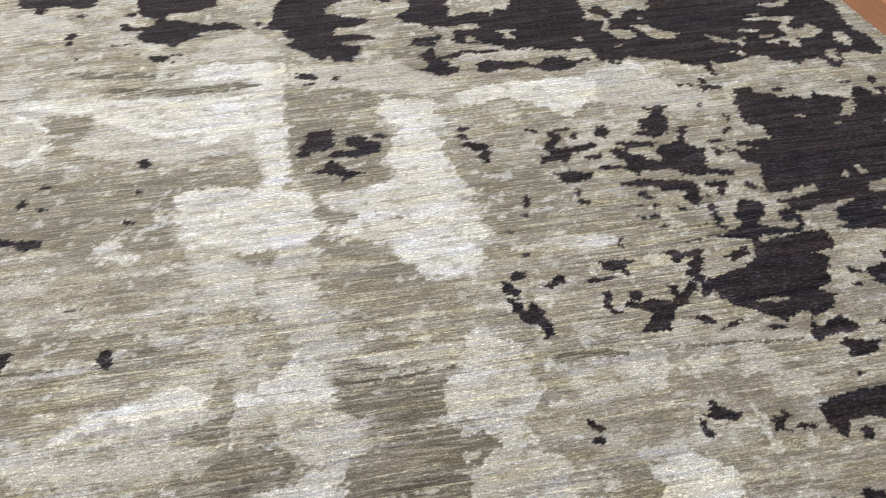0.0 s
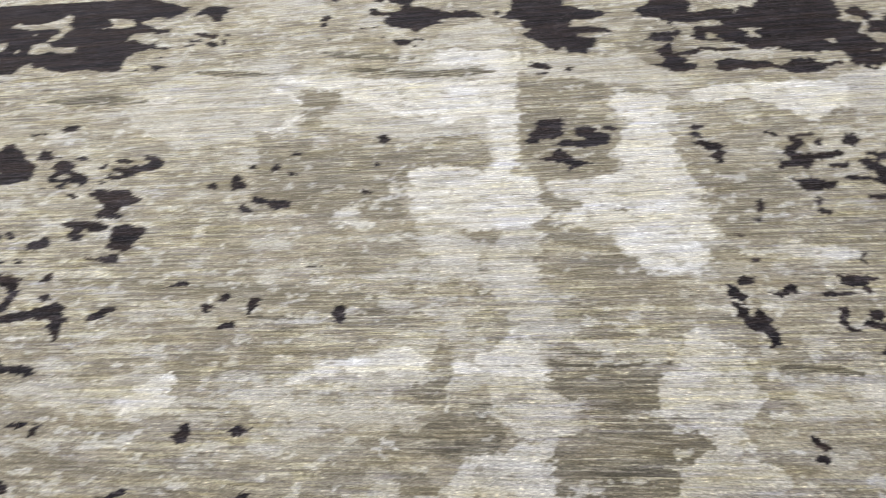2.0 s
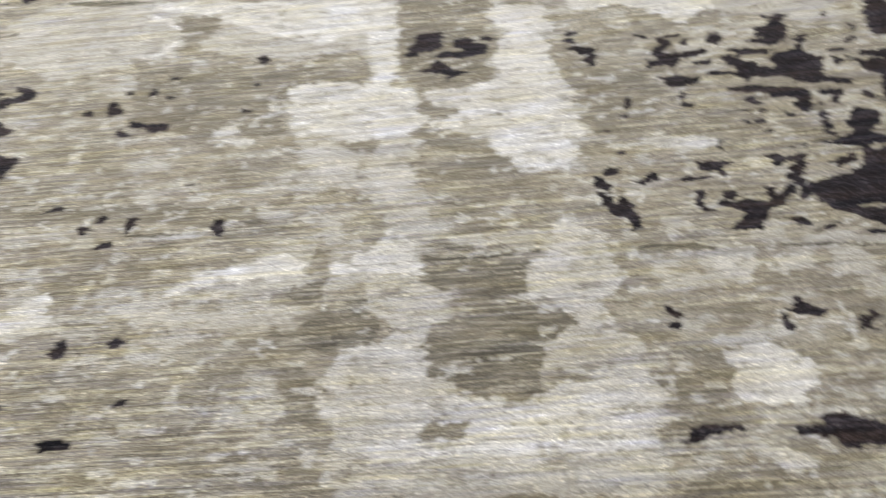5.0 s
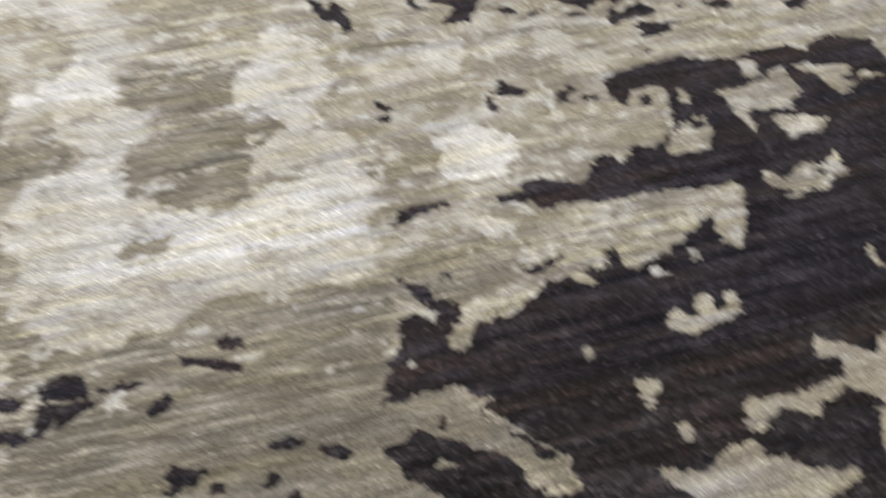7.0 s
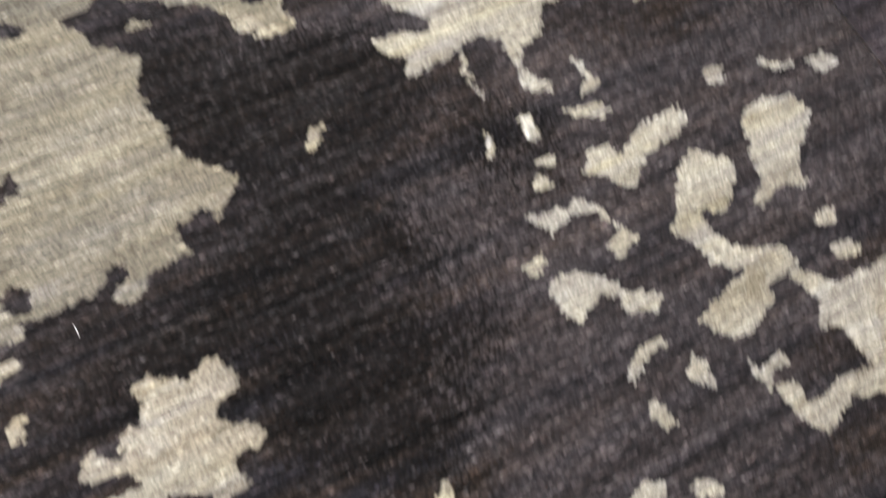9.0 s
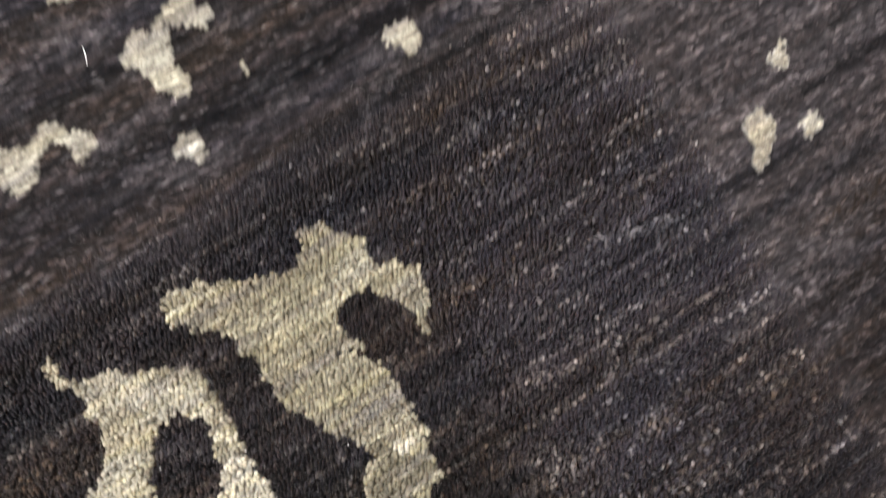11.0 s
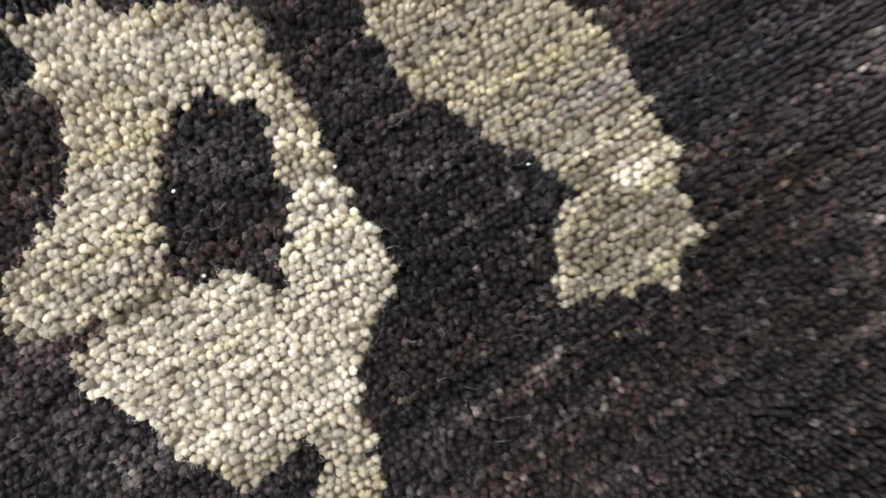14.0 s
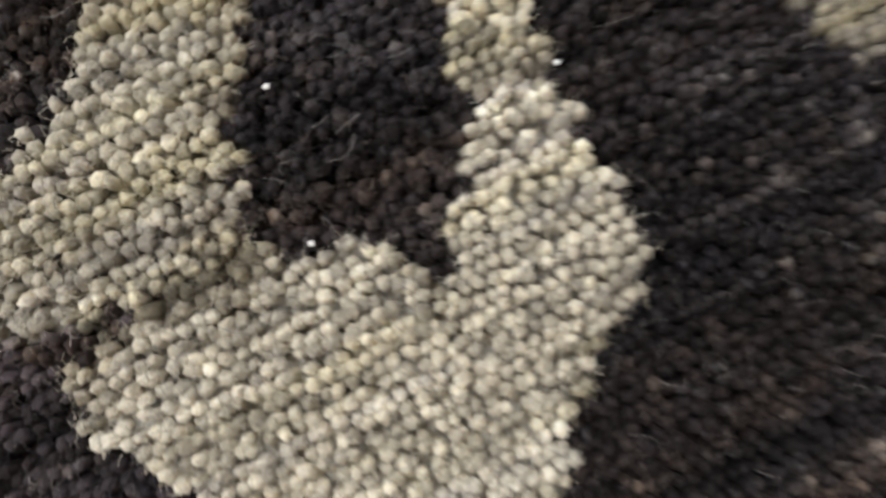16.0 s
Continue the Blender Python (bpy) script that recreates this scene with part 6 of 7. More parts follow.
patch(INK, 926, 859, 949, 864, 972, 862, 961, 837, 940, 827, 922, 833)
patch(INK, 1011, 920, 1028, 924, 1035, 903, 1051, 875, 1028, 839, 1011, 839, 1004, 865, 1017, 883, 1001, 894)
patch(INK, 961, 828, 980, 826, 988, 809, 981, 794, 974, 806, 960, 819)
patch(INK, 996, 824, 1025, 817, 1032, 808, 1017, 802, 992, 808)
patch(INK, 916, 819, 917, 804, 941, 813, 959, 799, 944, 785, 921, 795, 912, 805)
patch(INK, 1063, 908, 1099, 914, 1131, 921, 1100, 863, 1080, 878)
patch(INK, 1022, 948, 1110, 934, 1138, 934, 1045, 924, 1025, 935)
patch(INK, 1020, 785, 1056, 784, 1042, 758, 1017, 770)
patch(INK, 879, 809, 889, 807, 882, 798, 875, 801)
patch(STRAW, -1166, 1136, -1082, 1136, -1038, 1082, -1052, 1073, -1088, 1096, -1145, 1108)
patch(STRAW, -980, 936, -941, 942, -936, 926, -964, 922)
patch(STRAW, -1018, 920, -994, 921, -973, 892, -986, 877)
patch(INK, -907, 993, -876, 1002, -808, 981, -805, 966, -883, 955)
patch(TAUPE, 62, 404, 283, 362, 375, 296, 393, 177, 387, 114, 66, 216)
patch(STRAW, 114, 329, 244, 289, 267, 248, 247, 238, 305, 242, 295, 158, 272, 153, 112, 204)
patch(INK, 170, 289, 178, 295, 191, 287, 210, 287, 207, 279, 194, 271, 178, 268, 173, 261, 167, 266, 174, 277)
patch(INK, 211, 269, 220, 269, 228, 259, 226, 255, 212, 260)
patch(INK, 254, 258, 260, 264, 269, 260, 268, 251, 256, 252)
patch(INK, 261, 295, 274, 296, 293, 293, 293, 284, 268, 287)
patch(INK, 308, 276, 319, 280, 333, 276, 334, 265, 321, 264, 312, 269)
patch(INK, 157, 345, 160, 356, 175, 365, 184, 362, 174, 352, 161, 344)
patch(INK, 243, 224, 254, 234, 265, 230, 281, 244, 286, 247, 287, 236, 295, 226, 291, 214, 295, 192, 293, 180, 279, 168, 258, 179, 252, 171, 259, 155, 229, 164, 231, 183, 219, 191, 205, 189, 194, 185, 191, 176, 137, 194, 138, 203, 146, 217, 159, 218, 174, 236, 183, 235, 184, 222, 213, 221, 221, 231, 226, 237, 229, 231, 222, 218, 199, 215, 199, 210, 234, 206, 242, 204)
patch(INK, 248, -280, 300, -308, 304, -320, 300, -332, 297, -334, 298, -326, 298, -318, 292, -311, 283, -307, 274, -305, 265, -298, 257, -294, 251, -293, 244, -288)


# ---- weaving the design ----
def lattice(x, y, size, seed):
    """Smooth random values from 0 to 1 over a lattice of the given cell size."""
    u, v = x / size, y / size
    i, j = np.floor(u).astype(np.int64), np.floor(v).astype(np.int64)
    a, b = u - i, v - j
    a, b = a * a * (3 - 2 * a), b * b * (3 - 2 * b)

    def at(p, q):
        h = (p * 374761393 + q * 668265263 + seed * 1442695041) & 0xFFFFFFFF
        h = ((h ^ (h >> 13)) * 1274126177) & 0xFFFFFFFF
        return ((h ^ (h >> 16)) & 0xFFFF) / 65535.0

    low = at(i, j) * (1 - a) + at(i + 1, j) * a
    return low * (1 - b) + (at(i, j + 1) * (1 - a) + at(i + 1, j + 1) * a) * b


def inside(poly, x, y):
    odd = np.zeros(x.shape, bool)
    px, py = poly[:, 0], poly[:, 1]
    qx, qy = np.roll(px, 1), np.roll(py, 1)
    for k in range(len(poly)):
        if py[k] == qy[k]:
            continue
        odd ^= ((py[k] > y) != (qy[k] > y)) & (x < (qx[k] - px[k]) * (y - py[k]) / (qy[k] - py[k]) + px[k])
    return odd


# the outline of the design's main stretch; past it the same blots go on at random
MAIN = np.array([(-1.75, 2.48), (-1.70, 1.70), (-1.16, 0.98), (-0.77, 0.46), (0.14, -0.44), (0.44, -0.62), (0.67, -0.50),
                 (1.05, -0.02), (1.24, 0.50), (1.40, 1.75), (0.72, 2.03), (-0.68, 2.35)])


SILK_SHARE = {SILK: 1.0, PEARL: 0.66, HAZE: 0.42, CHALK: 0.16}


def weave(x, y):
    """The shares of ink, silk and moss dye at rug places x, y."""
    ink, silk, moss = (np.zeros(x.shape, np.float32) for _ in range(3))
    far = np.clip((y - 0.2) / 1.5, 0, 1)                    # the weaving is coarser in outline along the weft
    ragged = np.clip((y + 0.35) / 0.3, 0.45, 1)
    fingers = (lattice(x * 0.22, y, 0.0048, 61) - 0.5) * 0.012 * far + (lattice(x * 0.35, y, 0.003, 62) - 0.5) * 0.006 * ragged
    wx = x + (lattice(x, y, 0.016, 1) - 0.5) * 0.0045 * ragged + (lattice(x, y, 0.006, 2) - 0.5) * 0.0045 * ragged + fingers
    wx = wx + (lattice(x, y, 0.0022, 7) - 0.5) * 0.0030
    wy = y + (lattice(x, y, 0.0022, 8) - 0.5) * 0.0030 + (lattice(x, y, 0.014, 3) - 0.5) * 0.0045 * ragged + (lattice(x, y, 0.006, 4) - 0.5) * 0.005 * ragged
    # the pale fields run out into their neighbours row by row
    wander = (lattice(x * 0.10, y, 0.0042, 63) - 0.5) * 0.010 + (lattice(x * 0.15, y, 0.011, 64) - 0.5) * 0.010
    sx = wx + (lattice(x, y, 0.030, 5) - 0.5) * 0.014 + (lattice(x, y, 0.011, 9) - 0.5) * 0.009 + wander * np.clip((y + 0.25) / 0.6, 0, 1)
    sy = wy + (lattice(x, y, 0.022, 6) - 0.5) * 0.012 + (lattice(x, y, 0.009, 10) - 0.5) * 0.008
    toss = np.random.default_rng(3)
    cx = wx + toss.normal(0, 0.022, x.shape) + (lattice(x, y, 0.11, 81) - 0.5) * 0.16
    cy = wy + toss.normal(0, 0.014, x.shape) + (lattice(x, y, 0.09, 82) - 0.5) * 0.09
    bark = np.zeros(x.shape, np.float32)
    outer = ~inside(MAIN, x, y)
    blots = 0.55 * lattice(wx * 0.6, wy, 0.21, 51) + 0.30 * lattice(wx * 0.6, wy, 0.07, 52) + 0.15 * lattice(wx, wy, 0.024, 53)
    washes = 0.6 * lattice(wx, wy, 0.26, 54) + 0.4 * lattice(wx, wy, 0.06, 55)
    ink[outer & (blots > 0.56)] = 1
    silk[outer & (washes > 0.63)] = 1
    grey, deep = np.zeros(x.shape, np.float32), np.zeros(x.shape, np.float32)
    for dye, pts, oval in MOTIFS:
        reach = max(oval[:2]) + 0.02 if oval else 0.16 if dye in (ASH, SMOKE, COAL_SHADE) else 0.03
        (ax, ay), (bx, by) = pts.min(0) - reach, pts.max(0) + reach
        near = np.nonzero((x > ax) & (x < bx) & (y > ay) & (y < by))[0]
        if not len(near):
            continue
        soft = dye in (SILK, PEARL, CHALK, MOSS, HAZE, TAUPE)
        u, v = (sx[near], sy[near]) if soft else (cx[near], cy[near]) if dye in (ASH, SMOKE, COAL_SHADE) else (wx[near], wy[near])
        if oval:
            rx, ry, turn = oval
            du, dv = u - pts[0, 0], v - pts[0, 1]
            c, s = math.cos(turn), math.sin(turn)
            hit = ((du * c + dv * s) / rx) ** 2 + ((dv * c - du * s) / ry) ** 2 < 1
        else:
            hit = inside(pts, u, v)
        got = near[hit]
        if dye == INK:
            ink[got] = 1
        elif dye == STRAW:
            ink[got] = 0
        elif dye in (ASH, SMOKE):
            grey[got] = 0.55 if dye == ASH else 1.0
        elif dye == COAL_SHADE:
            deep[got], grey[got] = 0.92, 0
        elif dye in SILK_SHARE:
            silk[got], moss[got], bark[got] = SILK_SHARE[dye], 0, 0
        elif dye in (BARK, TAUPE):
            bark[got], silk[got] = 1 if dye == BARK else 0.68, 0
        else:
            moss[got], silk[got], bark[got] = 0.78, 0, 0
    # silk is worked in loosely: its strength wavers from row to row
    loose = lattice(x, y, 0.05, 11) * 0.5 + lattice(x * 0.25, y, 0.006, 12) * 0.5
    silk *= np.clip(0.35 + 1.1 * loose, 0, 1)
    moss = np.maximum(moss * np.clip(0.5 + 0.9 * loose, 0, 1), bark * np.clip(0.55 + 0.9 * loose, 0, 1))
    # small gaps in the silk, and single silk flecks in the ground
    silk *= np.where(lattice(x, y * 1.7, 0.021, 13) + 0.5 * lattice(x, y, 0.007, 14) < 0.42, 0.35, 1)
    flecks = (lattice(x, y * 1.8, 0.026, 15) + 0.5 * lattice(x, y * 1.5, 0.008, 16) > 1.08) & (y > 0.35)
    silk = np.maximum(silk, 0.5 * flecks)
    # the plain ground is pieced from lighter and deeper yarns
    pieced = 0.6 * lattice(sx * 0.45, sy, 0.030, 71) + 0.4 * lattice(sx * 0.6, sy, 0.010, 72)
    plain = (y > 0.32) & (silk < 0.2) & (moss < 0.2)
    silk = np.where(plain & (pieced > 0.64), 0.34, silk)
    moss = np.where(plain & (pieced < 0.37), 0.50, moss)
    # within the dark wool the two shares carry its paler and deeper lots, and shade painted with the deeper
    return ink, silk * (1 - ink) + grey * ink, moss * (1 - ink) + deep * ink


RUG = (-1.690, 1.325, -0.95, 3.20)          # x0, x1, y0, y1
rug = new("rug")
tagged(rug, "beige and charcoal hand-knotted abstract wool rug", "rug")
part("backing", box(RUG[0], RUG[1], RUG[2], RUG[3], FLOOR_Z, -0.0065), JUTE, rug, "woven cotton backing of the rug")


def pile_height(x, y, depth):
    """The uneven tops of the knots, 2.1 mm apart."""
    k = 0.0021
    row = np.floor(y / k)
    hx = (np.abs(((x / k + 0.5 * (row % 2)) % 1) - 0.5) * 2) ** 2
    hy = (np.abs(((y / k) % 1) - 0.5) * 2) ** 2
    wave = (lattice(x, y, 0.006, 21) - 0.5) * 0.6 + (lattice(x, y, 0.0026, 22) - 0.5) * 0.8
    return depth * (wave - 0.35 * hx - 0.35 * hy)


def set_dyes(me, dyes, attr_domain="POINT"):
    for key, values in zip(("ink", "silk", "moss", "each"), dyes):
        a = me.attributes.new(key, "FLOAT", attr_domain)
        a.data.foreach_set("value", np.ascontiguousarray(values, np.float32))


def quick_mesh(name, co, loops, per_face, mat, smooth=True):
    """A mesh from arrays: corner places, corner numbers face by face, corners of a face."""
    me = bpy.data.meshes.new(name)
    count = len(loops) // per_face
    me.vertices.add(len(co))
    me.vertices.foreach_set("co", np.ascontiguousarray(co, np.float32).ravel())
    me.loops.add(len(loops))
    me.loops.foreach_set("vertex_index", np.ascontiguousarray(loops, np.int32))
    me.polygons.add(count)
    me.polygons.foreach_set("loop_start", np.arange(count, dtype=np.int32) * per_face)
    me.polygons.foreach_set("use_smooth", np.full(count, smooth))
    me.update(calc_edges=True)
    me.materials.append(mat)
    return me


def pile(x0, x1, y0, y1, step_x, step_y, depth, sunk=None, mat=WOOL):
    """A stretch of cut pile as a fine sheet; it sinks under the loose tufts."""
    nx, ny = max(2, round((x1 - x0) / step_x) + 1), max(2, round((y1 - y0) / step_y) + 1)
    gx, gy = np.meshgrid(np.linspace(x0, x1, nx), np.linspace(y0, y1, ny))
    x, y = gx.ravel(), gy.ravel()
    z = pile_height(x, y, depth)
    dyes = weave(x, y)
    z = z - 0.0008 * dyes[0] * (depth > 0)
    if sunk:
        z = z - 0.0032 * np.clip(border(x, y, sunk) / 0.035, 0, 1)
    cell = (np.arange(ny - 1)[:, None] * nx + np.arange(nx - 1)[None]).ravel()
    loops = np.stack([cell, cell + 1, cell + 1 + nx, cell + nx], 1).ravel()
    me = quick_mesh("pile", np.stack([x, y, z], 1), loops, 4, mat)
    set_dyes(me, dyes)
    ob = new("pile", me)
    ob.parent = rug
    tagged(ob, "cut wool pile in beige, grey and charcoal", kind="stuff")
    return ob


def border(x, y, area):
    """How far inside an area a place lies; its far side fades in slowly."""
    return np.minimum(np.minimum(x - area[0], area[1] - x), np.minimum(y - area[2], 0.55 * (area[3] - y)))


NEAR = (0.165, 0.575, -0.570, -0.225)       # the stretch of pile that the camera comes close to
MID = (-0.06, 0.95, -0.64, 0.30)
pile(*MID, 0.0018, 0.0018, 0.0011, NEAR, NEAR_WOOL)
pile(-0.62, RUG[1], MID[3], 1.02, 0.0026, 0.0026, 0.00035)
pile(RUG[0], RUG[1], 1.02, 2.75, 0.0047, 0.0050, 0.0)
pile(RUG[0], -0.62, MID[3], 1.02, 0.0040, 0.0040, 0.0)
pile(RUG[0], MID[0], RUG[2], MID[3], 0.008, 0.008, 0.0)
pile(MID[1], RUG[1], RUG[2], MID[3], 0.005, 0.005, 0.0)
pile(MID[0], MID[1], RUG[2], MID[2], 0.008, 0.008, 0.0)
pile(RUG[0], RUG[1], 2.75, RUG[3], 0.008, 0.008, 0.0)


# ---- loose tufts where the pile is seen closest ----
def tuft_shape(sides=6):
    """Ring by ring: the height under the top and the radius, in knots."""
    co, faces = [], []
    for z, r in ((-1.9, 0.48), (-0.44, 0.53), (-0.11, 0.34)):
        co += [(r * math.cos(2 * math.pi * k / sides), r * math.sin(2 * math.pi * k / sides), z) for k in range(sides)]
    co.append((0, 0, 0))
    for ring in range(2):
        for k in range(sides):
            a, b = ring * sides + k, ring * sides + (k + 1) % sides
            faces += [(a, b, b + sides), (a, b + sides, a + sides)]
    faces += [(2 * sides + k, 2 * sides + (k + 1) % sides, 3 * sides) for k in range(sides)]
    return np.array(co), np.array(faces)


KNOT = 0.0021
rng = np.random.default_rng(7)
cols, rows = int((NEAR[1] - NEAR[0]) / KNOT), int((NEAR[3] - NEAR[2]) / KNOT)
tu, tv = np.meshgrid(np.arange(cols) + 0.5, np.arange(rows) + 0.5)
tu = tu + 0.5 * (np.floor(tv) % 2) - 0.25
tx = NEAR[0] + tu.ravel() * KNOT + rng.normal(0, 0.20, tu.size) * KNOT
ty = NEAR[2] + tv.ravel() * KNOT + rng.normal(0, 0.16, tu.size) * KNOT
tuft_dyes = list(weave(tx, ty))
chance, few = rng.uniform(0, 1, tu.size), rng.uniform(0, 1, tu.size)
# each knot's own shade: dark wool keeps it along a row, pale wool varies knot by knot; a few are raised to paint glints
by_row = 0.42 * chance + 0.60 * lattice(tx * 0.14, ty, KNOT * 1.3, 41) - 0.10 + 0.32 * (few < np.where(lattice(tx * 0.10, ty, KNOT * 2.2, 42) > 0.58, 0.20, 0.06))
by_knot = 0.72 * chance + 0.30 * lattice(tx * 0.2, ty, KNOT * 1.6, 43) + 0.4 * (few < 0.04) - 0.05
tuft_dyes.append(np.clip(np.where(tuft_dyes[0] > 0.5, by_row, by_knot), 0, 1))
count = len(tx)
wide = KNOT * rng.uniform(0.92, 1.16, count) * (1 - 0.10 * tuft_dyes[0])
tall = KNOT * rng.uniform(0.8, 1.2, count)
top = -0.0022 * np.clip(1 - border(tx, ty, NEAR) / 0.035, 0, 1) + rng.normal(0, 0.00022, count) - 0.0007 * tuft_dyes[0] + (lattice(tx, ty, 0.012, 31) - 0.5) * 0.0008
lean_x = rng.normal(0, 0.14, count) + (lattice(tx, ty, 0.02, 32) - 0.5) * 0.3
lean_y = rng.normal(0.05, 0.14, count) + (lattice(tx, ty, 0.02, 33) - 0.5) * 0.3
spin = rng.uniform(0, 6.28, count)
shape, faces = tuft_shape()
uneven = rng.normal(0, 0.07, (count, len(shape), 3)) * KNOT      # no two knots are cut alike


def tuft_places(which):
    c, s = np.cos(spin[which])[:, None], np.sin(spin[which])[:, None]
    z = shape[None, :, 2] * tall[which][:, None]
    x = (shape[None, :, 0] * c - shape[None, :, 1] * s) * wide[which][:, None] + lean_x[which][:, None] * (z + KNOT)
    y = (shape[None, :, 0] * s + shape[None, :, 1] * c) * wide[which][:, None] + lean_y[which][:, None] * (z + KNOT)
    return (np.stack([x + tx[which][:, None], y + ty[which][:, None], z + top[which][:, None]], 2) + uneven[which]).reshape(-1, 3)


# tufts in the middle of the closest stretch are parts of their own, the rest is one mesh
single = np.nonzero((np.abs(tx - 0.262) < 0.0230) & (np.abs(ty + 0.385) < 0.0215))[0][:300]
rest = np.setdiff1d(np.arange(count), single)
loops = (faces[None] + (np.arange(len(rest)) * len(shape))[:, None, None]).ravel()
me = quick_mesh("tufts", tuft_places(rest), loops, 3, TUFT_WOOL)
set_dyes(me, [np.repeat(d[rest], len(shape)) for d in tuft_dyes])
tuft_field = new("tufts", me)
tuft_field.parent = rug
tagged(tuft_field, "dense cut tufts of beige and charcoal wool", kind="stuff")

# ---- stray wool fibres that stand out of the pile ----
fib = 2600
fx, fy = rng.uniform(NEAR[0] + 0.01, NEAR[1] - 0.01, fib), rng.uniform(NEAR[2] + 0.01, NEAR[3] - 0.01, fib)
fa, fl, fw = rng.uniform(0, 6.28, fib), rng.uniform(0.0015, 0.0050, fib), rng.uniform(0.00002, 0.000045, fib)
fbend, frise = rng.normal(0, 0.9, fib), rng.uniform(0.0003, 0.0014, fib)
fco = np.zeros((fib, 5, 2, 3))
for k in range(5):
    u = k / 4
    ang = fa + fbend * u
    px, py = fx + np.cos(ang) * fl * u, fy + np.sin(ang) * fl * u
    for side, sign in ((0, -1), (1, 1)):
        fco[:, k, side] = np.stack([px - np.sin(ang) * fw * sign, py + np.cos(ang) * fw * sign, 0.0002 + frise * np.sin(math.pi * (0.15 + 0.8 * u))], 1)
strip = np.array([(2 * k, 2 * k + 1, 2 * k + 3, 2 * k + 2) for k in range(4)])
me = quick_mesh("fibres", fco.reshape(-1, 3), (strip[None] + (np.arange(fib) * 10)[:, None, None]).ravel(), 4, FIBRE)
fibres = new("fibres", me)
fibres.parent = rug
tagged(fibres, "fine stray wool fibres", kind="stuff")

# ---- the fuzz of fibre ends on the closest tufts ----
close = np.nonzero((np.abs(tx - 0.300) < 0.105) & (np.abs(ty + 0.380) < 0.085))[0]
fuzz = np.repeat(close, 9)
n = len(fuzz)
za, zr, zl = rng.uniform(0, 6.28, n), KNOT * rng.uniform(0.05, 0.50, n), rng.uniform(0.0006, 0.0019, n)
zw, zturn = rng.uniform(0.000022, 0.000045, n), rng.normal(0, 0.8, n)
zco = np.zeros((n, 3, 2, 3))
for k in range(3):
    u = k / 2
    way = za + zturn * u
    px = tx[fuzz] + lean_x[fuzz] * KNOT * 0.8 + np.cos(za) * zr + np.cos(way) * zl * u
    py = ty[fuzz] + lean_y[fuzz] * KNOT * 0.8 + np.sin(za) * zr + np.sin(way) * zl * u
    pz = top[fuzz] + 0.00005 - 0.25 * zr + 0.0005 * math.sin(math.pi * u * 0.8)
    for side, sign in ((0, -1), (1, 1)):
        zco[:, k, side] = np.stack([px - np.sin(way) * zw * sign, py + np.cos(way) * zw * sign, pz], 1)
strip = np.array([(2 * k, 2 * k + 1, 2 * k + 3, 2 * k + 2) for k in range(2)])
me = quick_mesh("fuzz", zco.reshape(-1, 3), (strip[None] + (np.arange(n) * 6)[:, None, None]).ravel(), 4, TUFT_WOOL)
set_dyes(me, [np.repeat(d[fuzz], 6) for d in tuft_dyes[:3]] + [np.repeat(np.clip(tuft_dyes[3][fuzz] + rng.normal(0.1, 0.2, n), 0, 1), 6)])
fuzz_field = new("fuzz", me)
fuzz_field.parent = rug
tagged(fuzz_field, "soft fuzz of wool fibre ends", kind="stuff")

# ---- bound side edges ----
for side in (RUG[0], RUG[1]):
    bm = bmesh.new()
    ring = []
    steps = 420
    for i in range(steps + 1):
        y = RUG[2] + (RUG[3] - RUG[2]) * i / steps
        wob = 0.0012 * math.sin(i * 2.1) + 0.0025 * math.sin(i * 0.13 + side)
        ring.append([bm.verts.new((side + wob + 0.0062 * math.cos(a), y, -0.0064 + 0.0062 * math.sin(a))) for a in (0, 1.05, 2.09, 3.14, 4.19, 5.24)])
    for r0, r1 in zip(ring, ring[1:]):
        for k in range(6):
            bm.faces.new((r0[k], r0[(k + 1) % 6], r1[(k + 1) % 6], r1[k]))
    part("binding", bm, CORD, rug, "overcast wool cord along the rug's side")

# ---- a small white object of unknown kind that lies on the rug ----
def white_object():
    bm = bmesh.new()
    n, w, h, r = 24, 0.050, 0.088, 0.023
    rows_ = []
    for i in range(n + 1):
        v = i / n
        trim = 0.0
        if v * h < r:
            trim = r - math.sqrt(max(0, r * r - (r - v * h) ** 2))
        if (1 - v) * h < r:
            trim = r - math.sqrt(max(0, r * r - (r - (1 - v) * h) ** 2))
        line = []
        for j in range(9):
            u = j / 8
            x = trim + (w - 2 * trim) * u - w / 2
            line.append(bm.verts.new((x, v * h - h / 2, 0.0014 + 0.005 * (u - 0.4) ** 2 + 0.001 * math.sin(v * 3))))
        rows_.append(line)
    for a, b in zip(rows_, rows_[1:]):
        for j in range(8):
            bm.faces.new((a[j], a[j + 1], b[j + 1], b[j]))
    bmesh.ops.solidify(bm, geom=bm.faces[:], thickness=0.0009)
    ob = link_mesh("white_object", bm, WHITE)
    tagged(ob, "small rounded white object, unidentified, lying on the rug", "tag")
    return ob


tag = white_object()
tag.matrix_world = pose(0.158, 0.113, 0.0, 0, 0, -12)


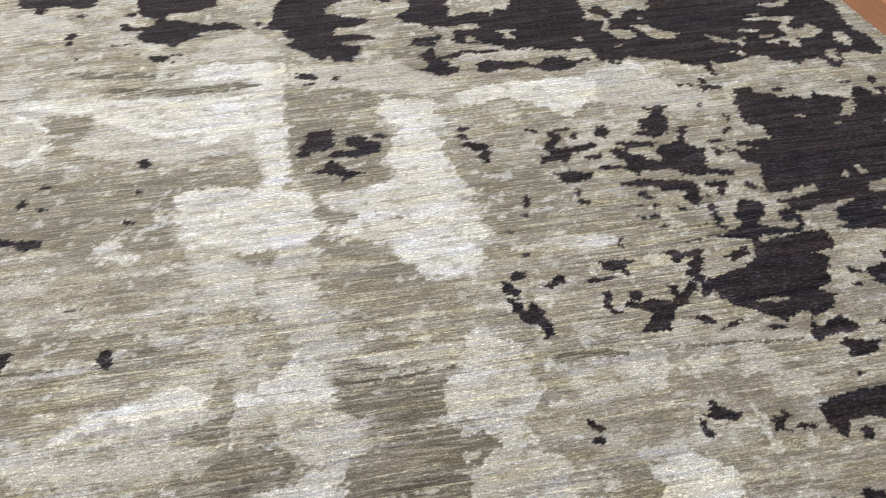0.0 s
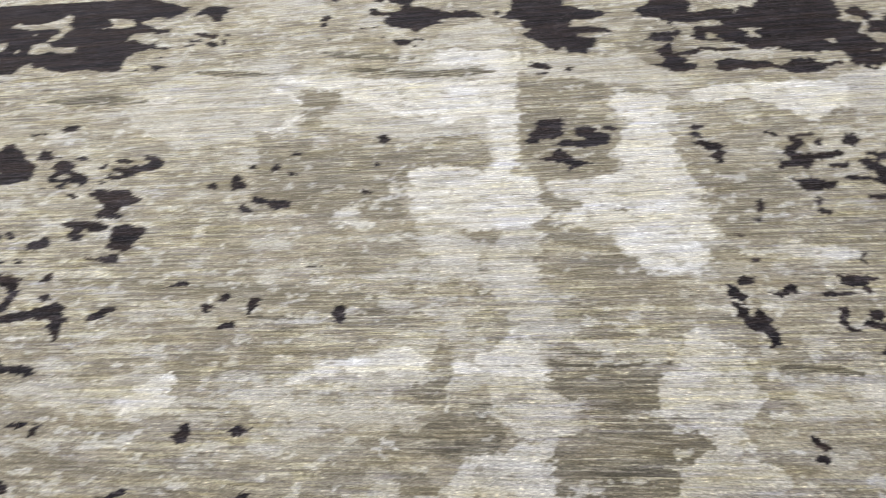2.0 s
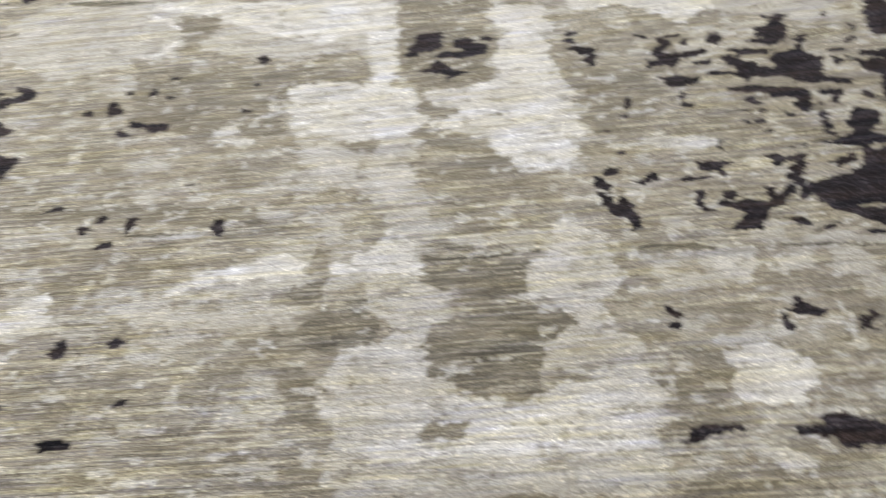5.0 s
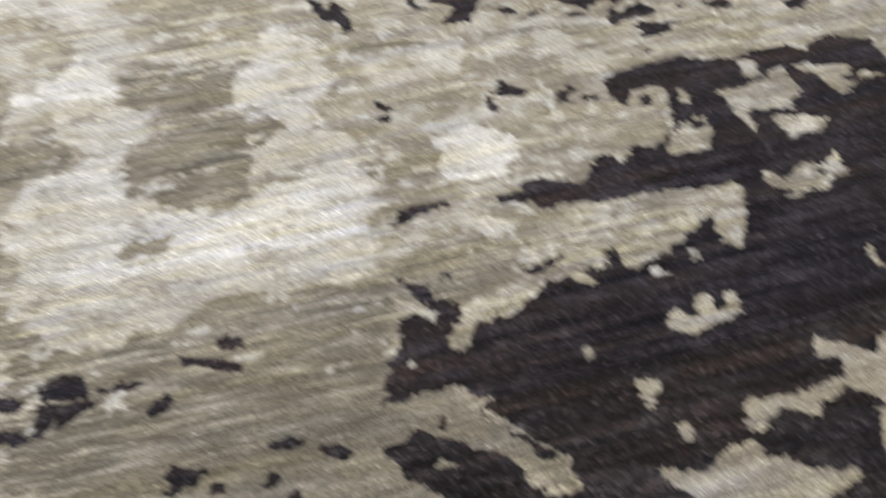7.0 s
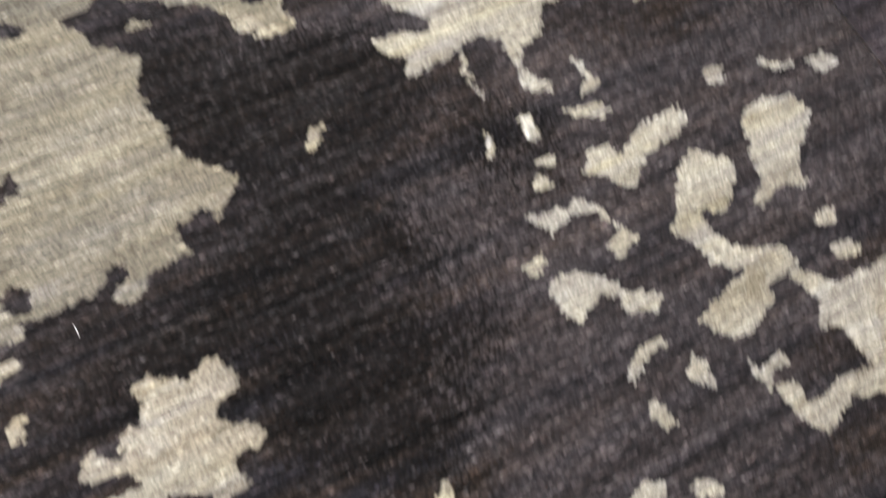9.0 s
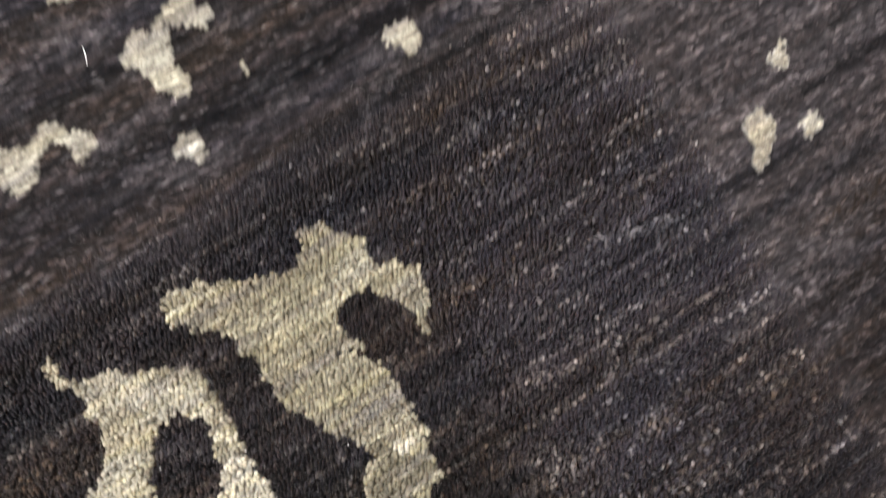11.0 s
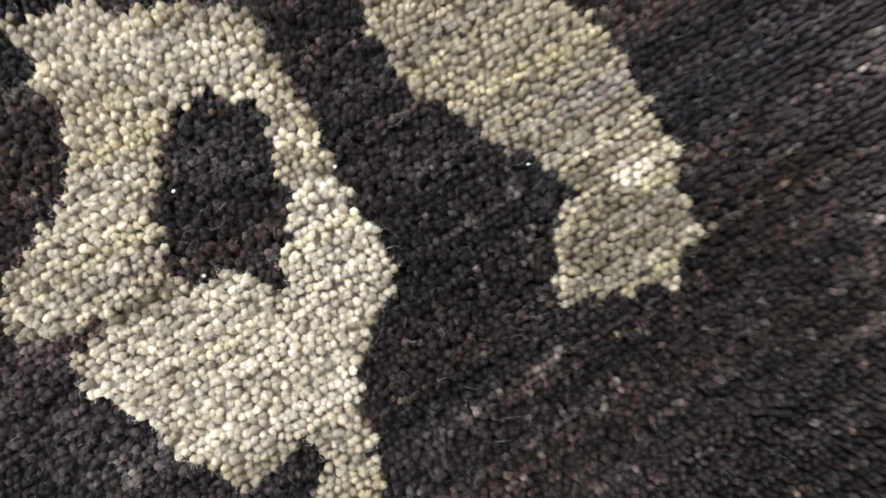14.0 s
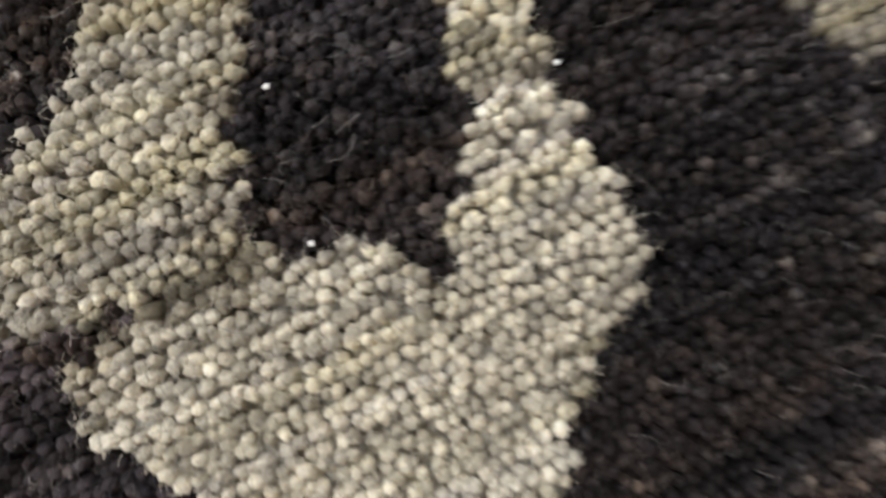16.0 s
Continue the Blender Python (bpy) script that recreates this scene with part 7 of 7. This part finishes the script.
# ---- loose threads and lint ----
def strand(name, x, y, z, turn, length, width, bend, lift):
    """A round fibre that curls over the pile, thinner towards its ends."""
    bm = bmesh.new()
    rings = []
    for i in range(9):
        u = i / 8
        ang = bend * (u - 0.5)
        p = Vector((length * (u - 0.5) * math.cos(ang * 0.6), length * 0.35 * bend * (u - 0.5) ** 2, lift * math.sin(math.pi * u)))
        r = width * (0.35 + 0.65 * math.sin(math.pi * (0.08 + 0.84 * u)))
        rings.append([bm.verts.new(p + Vector((0, r * math.cos(a), r * math.sin(a)))) for a in (0, 1.26, 2.51, 3.77, 5.03)])
    for a, b in zip(rings, rings[1:]):
        for k in range(5):
            bm.faces.new((a[k], a[(k + 1) % 5], b[(k + 1) % 5], b[k]))
    bm.faces.new(rings[0][::-1])
    bm.faces.new(rings[-1])
    ob = link_mesh(name, bm, WHITE)
    ob.matrix_world = pose(x, y, z, 0, 0, turn)
    return ob


for x, y, turn, length in ((0.3285, -0.1645, 72, 0.0085), (0.297, 0.022, 95, 0.0090)):
    tagged(strand("thread", x, y, 0.0012, turn, length, 0.00032, 0.9, 0.0012), "short white thread lying on the charcoal pile", "thread", "loose threads")


def lint(x, y, z, size):
    bm = bmesh.new()
    bmesh.ops.create_icosphere(bm, subdivisions=2, radius=size)
    for v in bm.verts:
        v.co *= 0.7 + 0.6 * noise.noise(v.co / size * 1.7 + Vector((x, y, 0)) * 400)
        v.co.z *= 0.7
    ob = link_mesh("lint", bm, WHITE)
    ob.matrix_world = pose(x, y, z)
    return tagged(ob, "tiny white speck of lint caught in the wool", "lint", "specks of lint")


for x, y, size in ((0.260, -0.346, 0.00055), (0.256, -0.367, 0.00060), (0.337, -0.383, 0.00050), (0.296, -0.360, 0.00055)):
    lint(x, y, 0.0007, size)

# ---- floor planks, along the rug's sides ----
PLANK = 0.125
random.seed(5)
plank_meshes, plank_span = {}, {}
for col in range(int((X1 - X0) / PLANK)):
    x = X0 + col * PLANK
    if RUG[0] + 0.15 < x < RUG[1] - 0.25 or x < RUG[0] - 1.0 or x > RUG[1] + 1.0:
        continue
    y = 0.3 + random.uniform(-0.8, 0)
    plank_span[col] = [y, y]
    while y < 4.2:
        length = random.choice((0.6, 0.9, 1.2))
        if length not in plank_meshes:
            bm = box(0.0006, PLANK - 0.0006, 0.0006, length - 0.0006, -0.006, 0, 0.0008)
            pm = bpy.data.meshes.new("plank")
            bm.to_mesh(pm)
            bm.free()
            pm.materials.append(WOOD)
            plank_meshes[length] = pm
        ob = new("plank", plank_meshes[length])
        ob.parent = floor_ob
        ob.location = (x, y, FLOOR_Z + random.uniform(-0.0002, 0.0))
        y += length
        plank_span[col][1] = y

# the other floor planks, out to the walls
boards = bmesh.new()
for col in range(math.ceil((X1 - X0) / PLANK)):
    x, y = X0 + col * PLANK, Y0 - random.uniform(0, 0.6)
    x_end = min(x + PLANK, X1) - 0.0006
    single_col = not (RUG[0] + 0.15 < x < RUG[1] - 0.25 or x < RUG[0] - 1.0 or x > RUG[1] + 1.0)
    while y < Y1:
        length = random.choice((0.6, 0.9, 1.2))
        y_a, y_b = max(y, Y0), min(y + length, Y1)
        y += length
        if single_col:
            first, last = plank_span[col]
            if y_b > first and y_a < last:
                y_b, y_a = (first, y_a) if y_a < first else (y_b, last)
        if y_b - y_a < 0.01 or RUG[0] + 0.15 < x < RUG[1] - 0.25 and y_a > RUG[2] + 0.1 and y_b < RUG[3] - 0.1:
            continue
        bmesh.ops.create_cube(boards, size=1, matrix=Matrix.Translation(((x + x_end) / 2, (y_a + y_b) / 2, FLOOR_Z - 0.003))
                              @ Matrix.Diagonal((x_end - x, y_b - y_a - 0.0012, 0.006, 1)))
tagged(part("planks", boards, WOOD_JOINED, floor_ob, "reddish oak floor planks"), "reddish oak floor planks", kind="stuff")

# ---- single tufts ----
local_faces = faces.ravel()
for i in single:
    co = tuft_places(np.array([i]))
    tm = quick_mesh("tuft", co, local_faces, 3, TUFT_WOOL)
    set_dyes(tm, [np.repeat(d[i], len(shape)) for d in tuft_dyes])
    ob = new("tuft", tm)
    ob.parent = rug
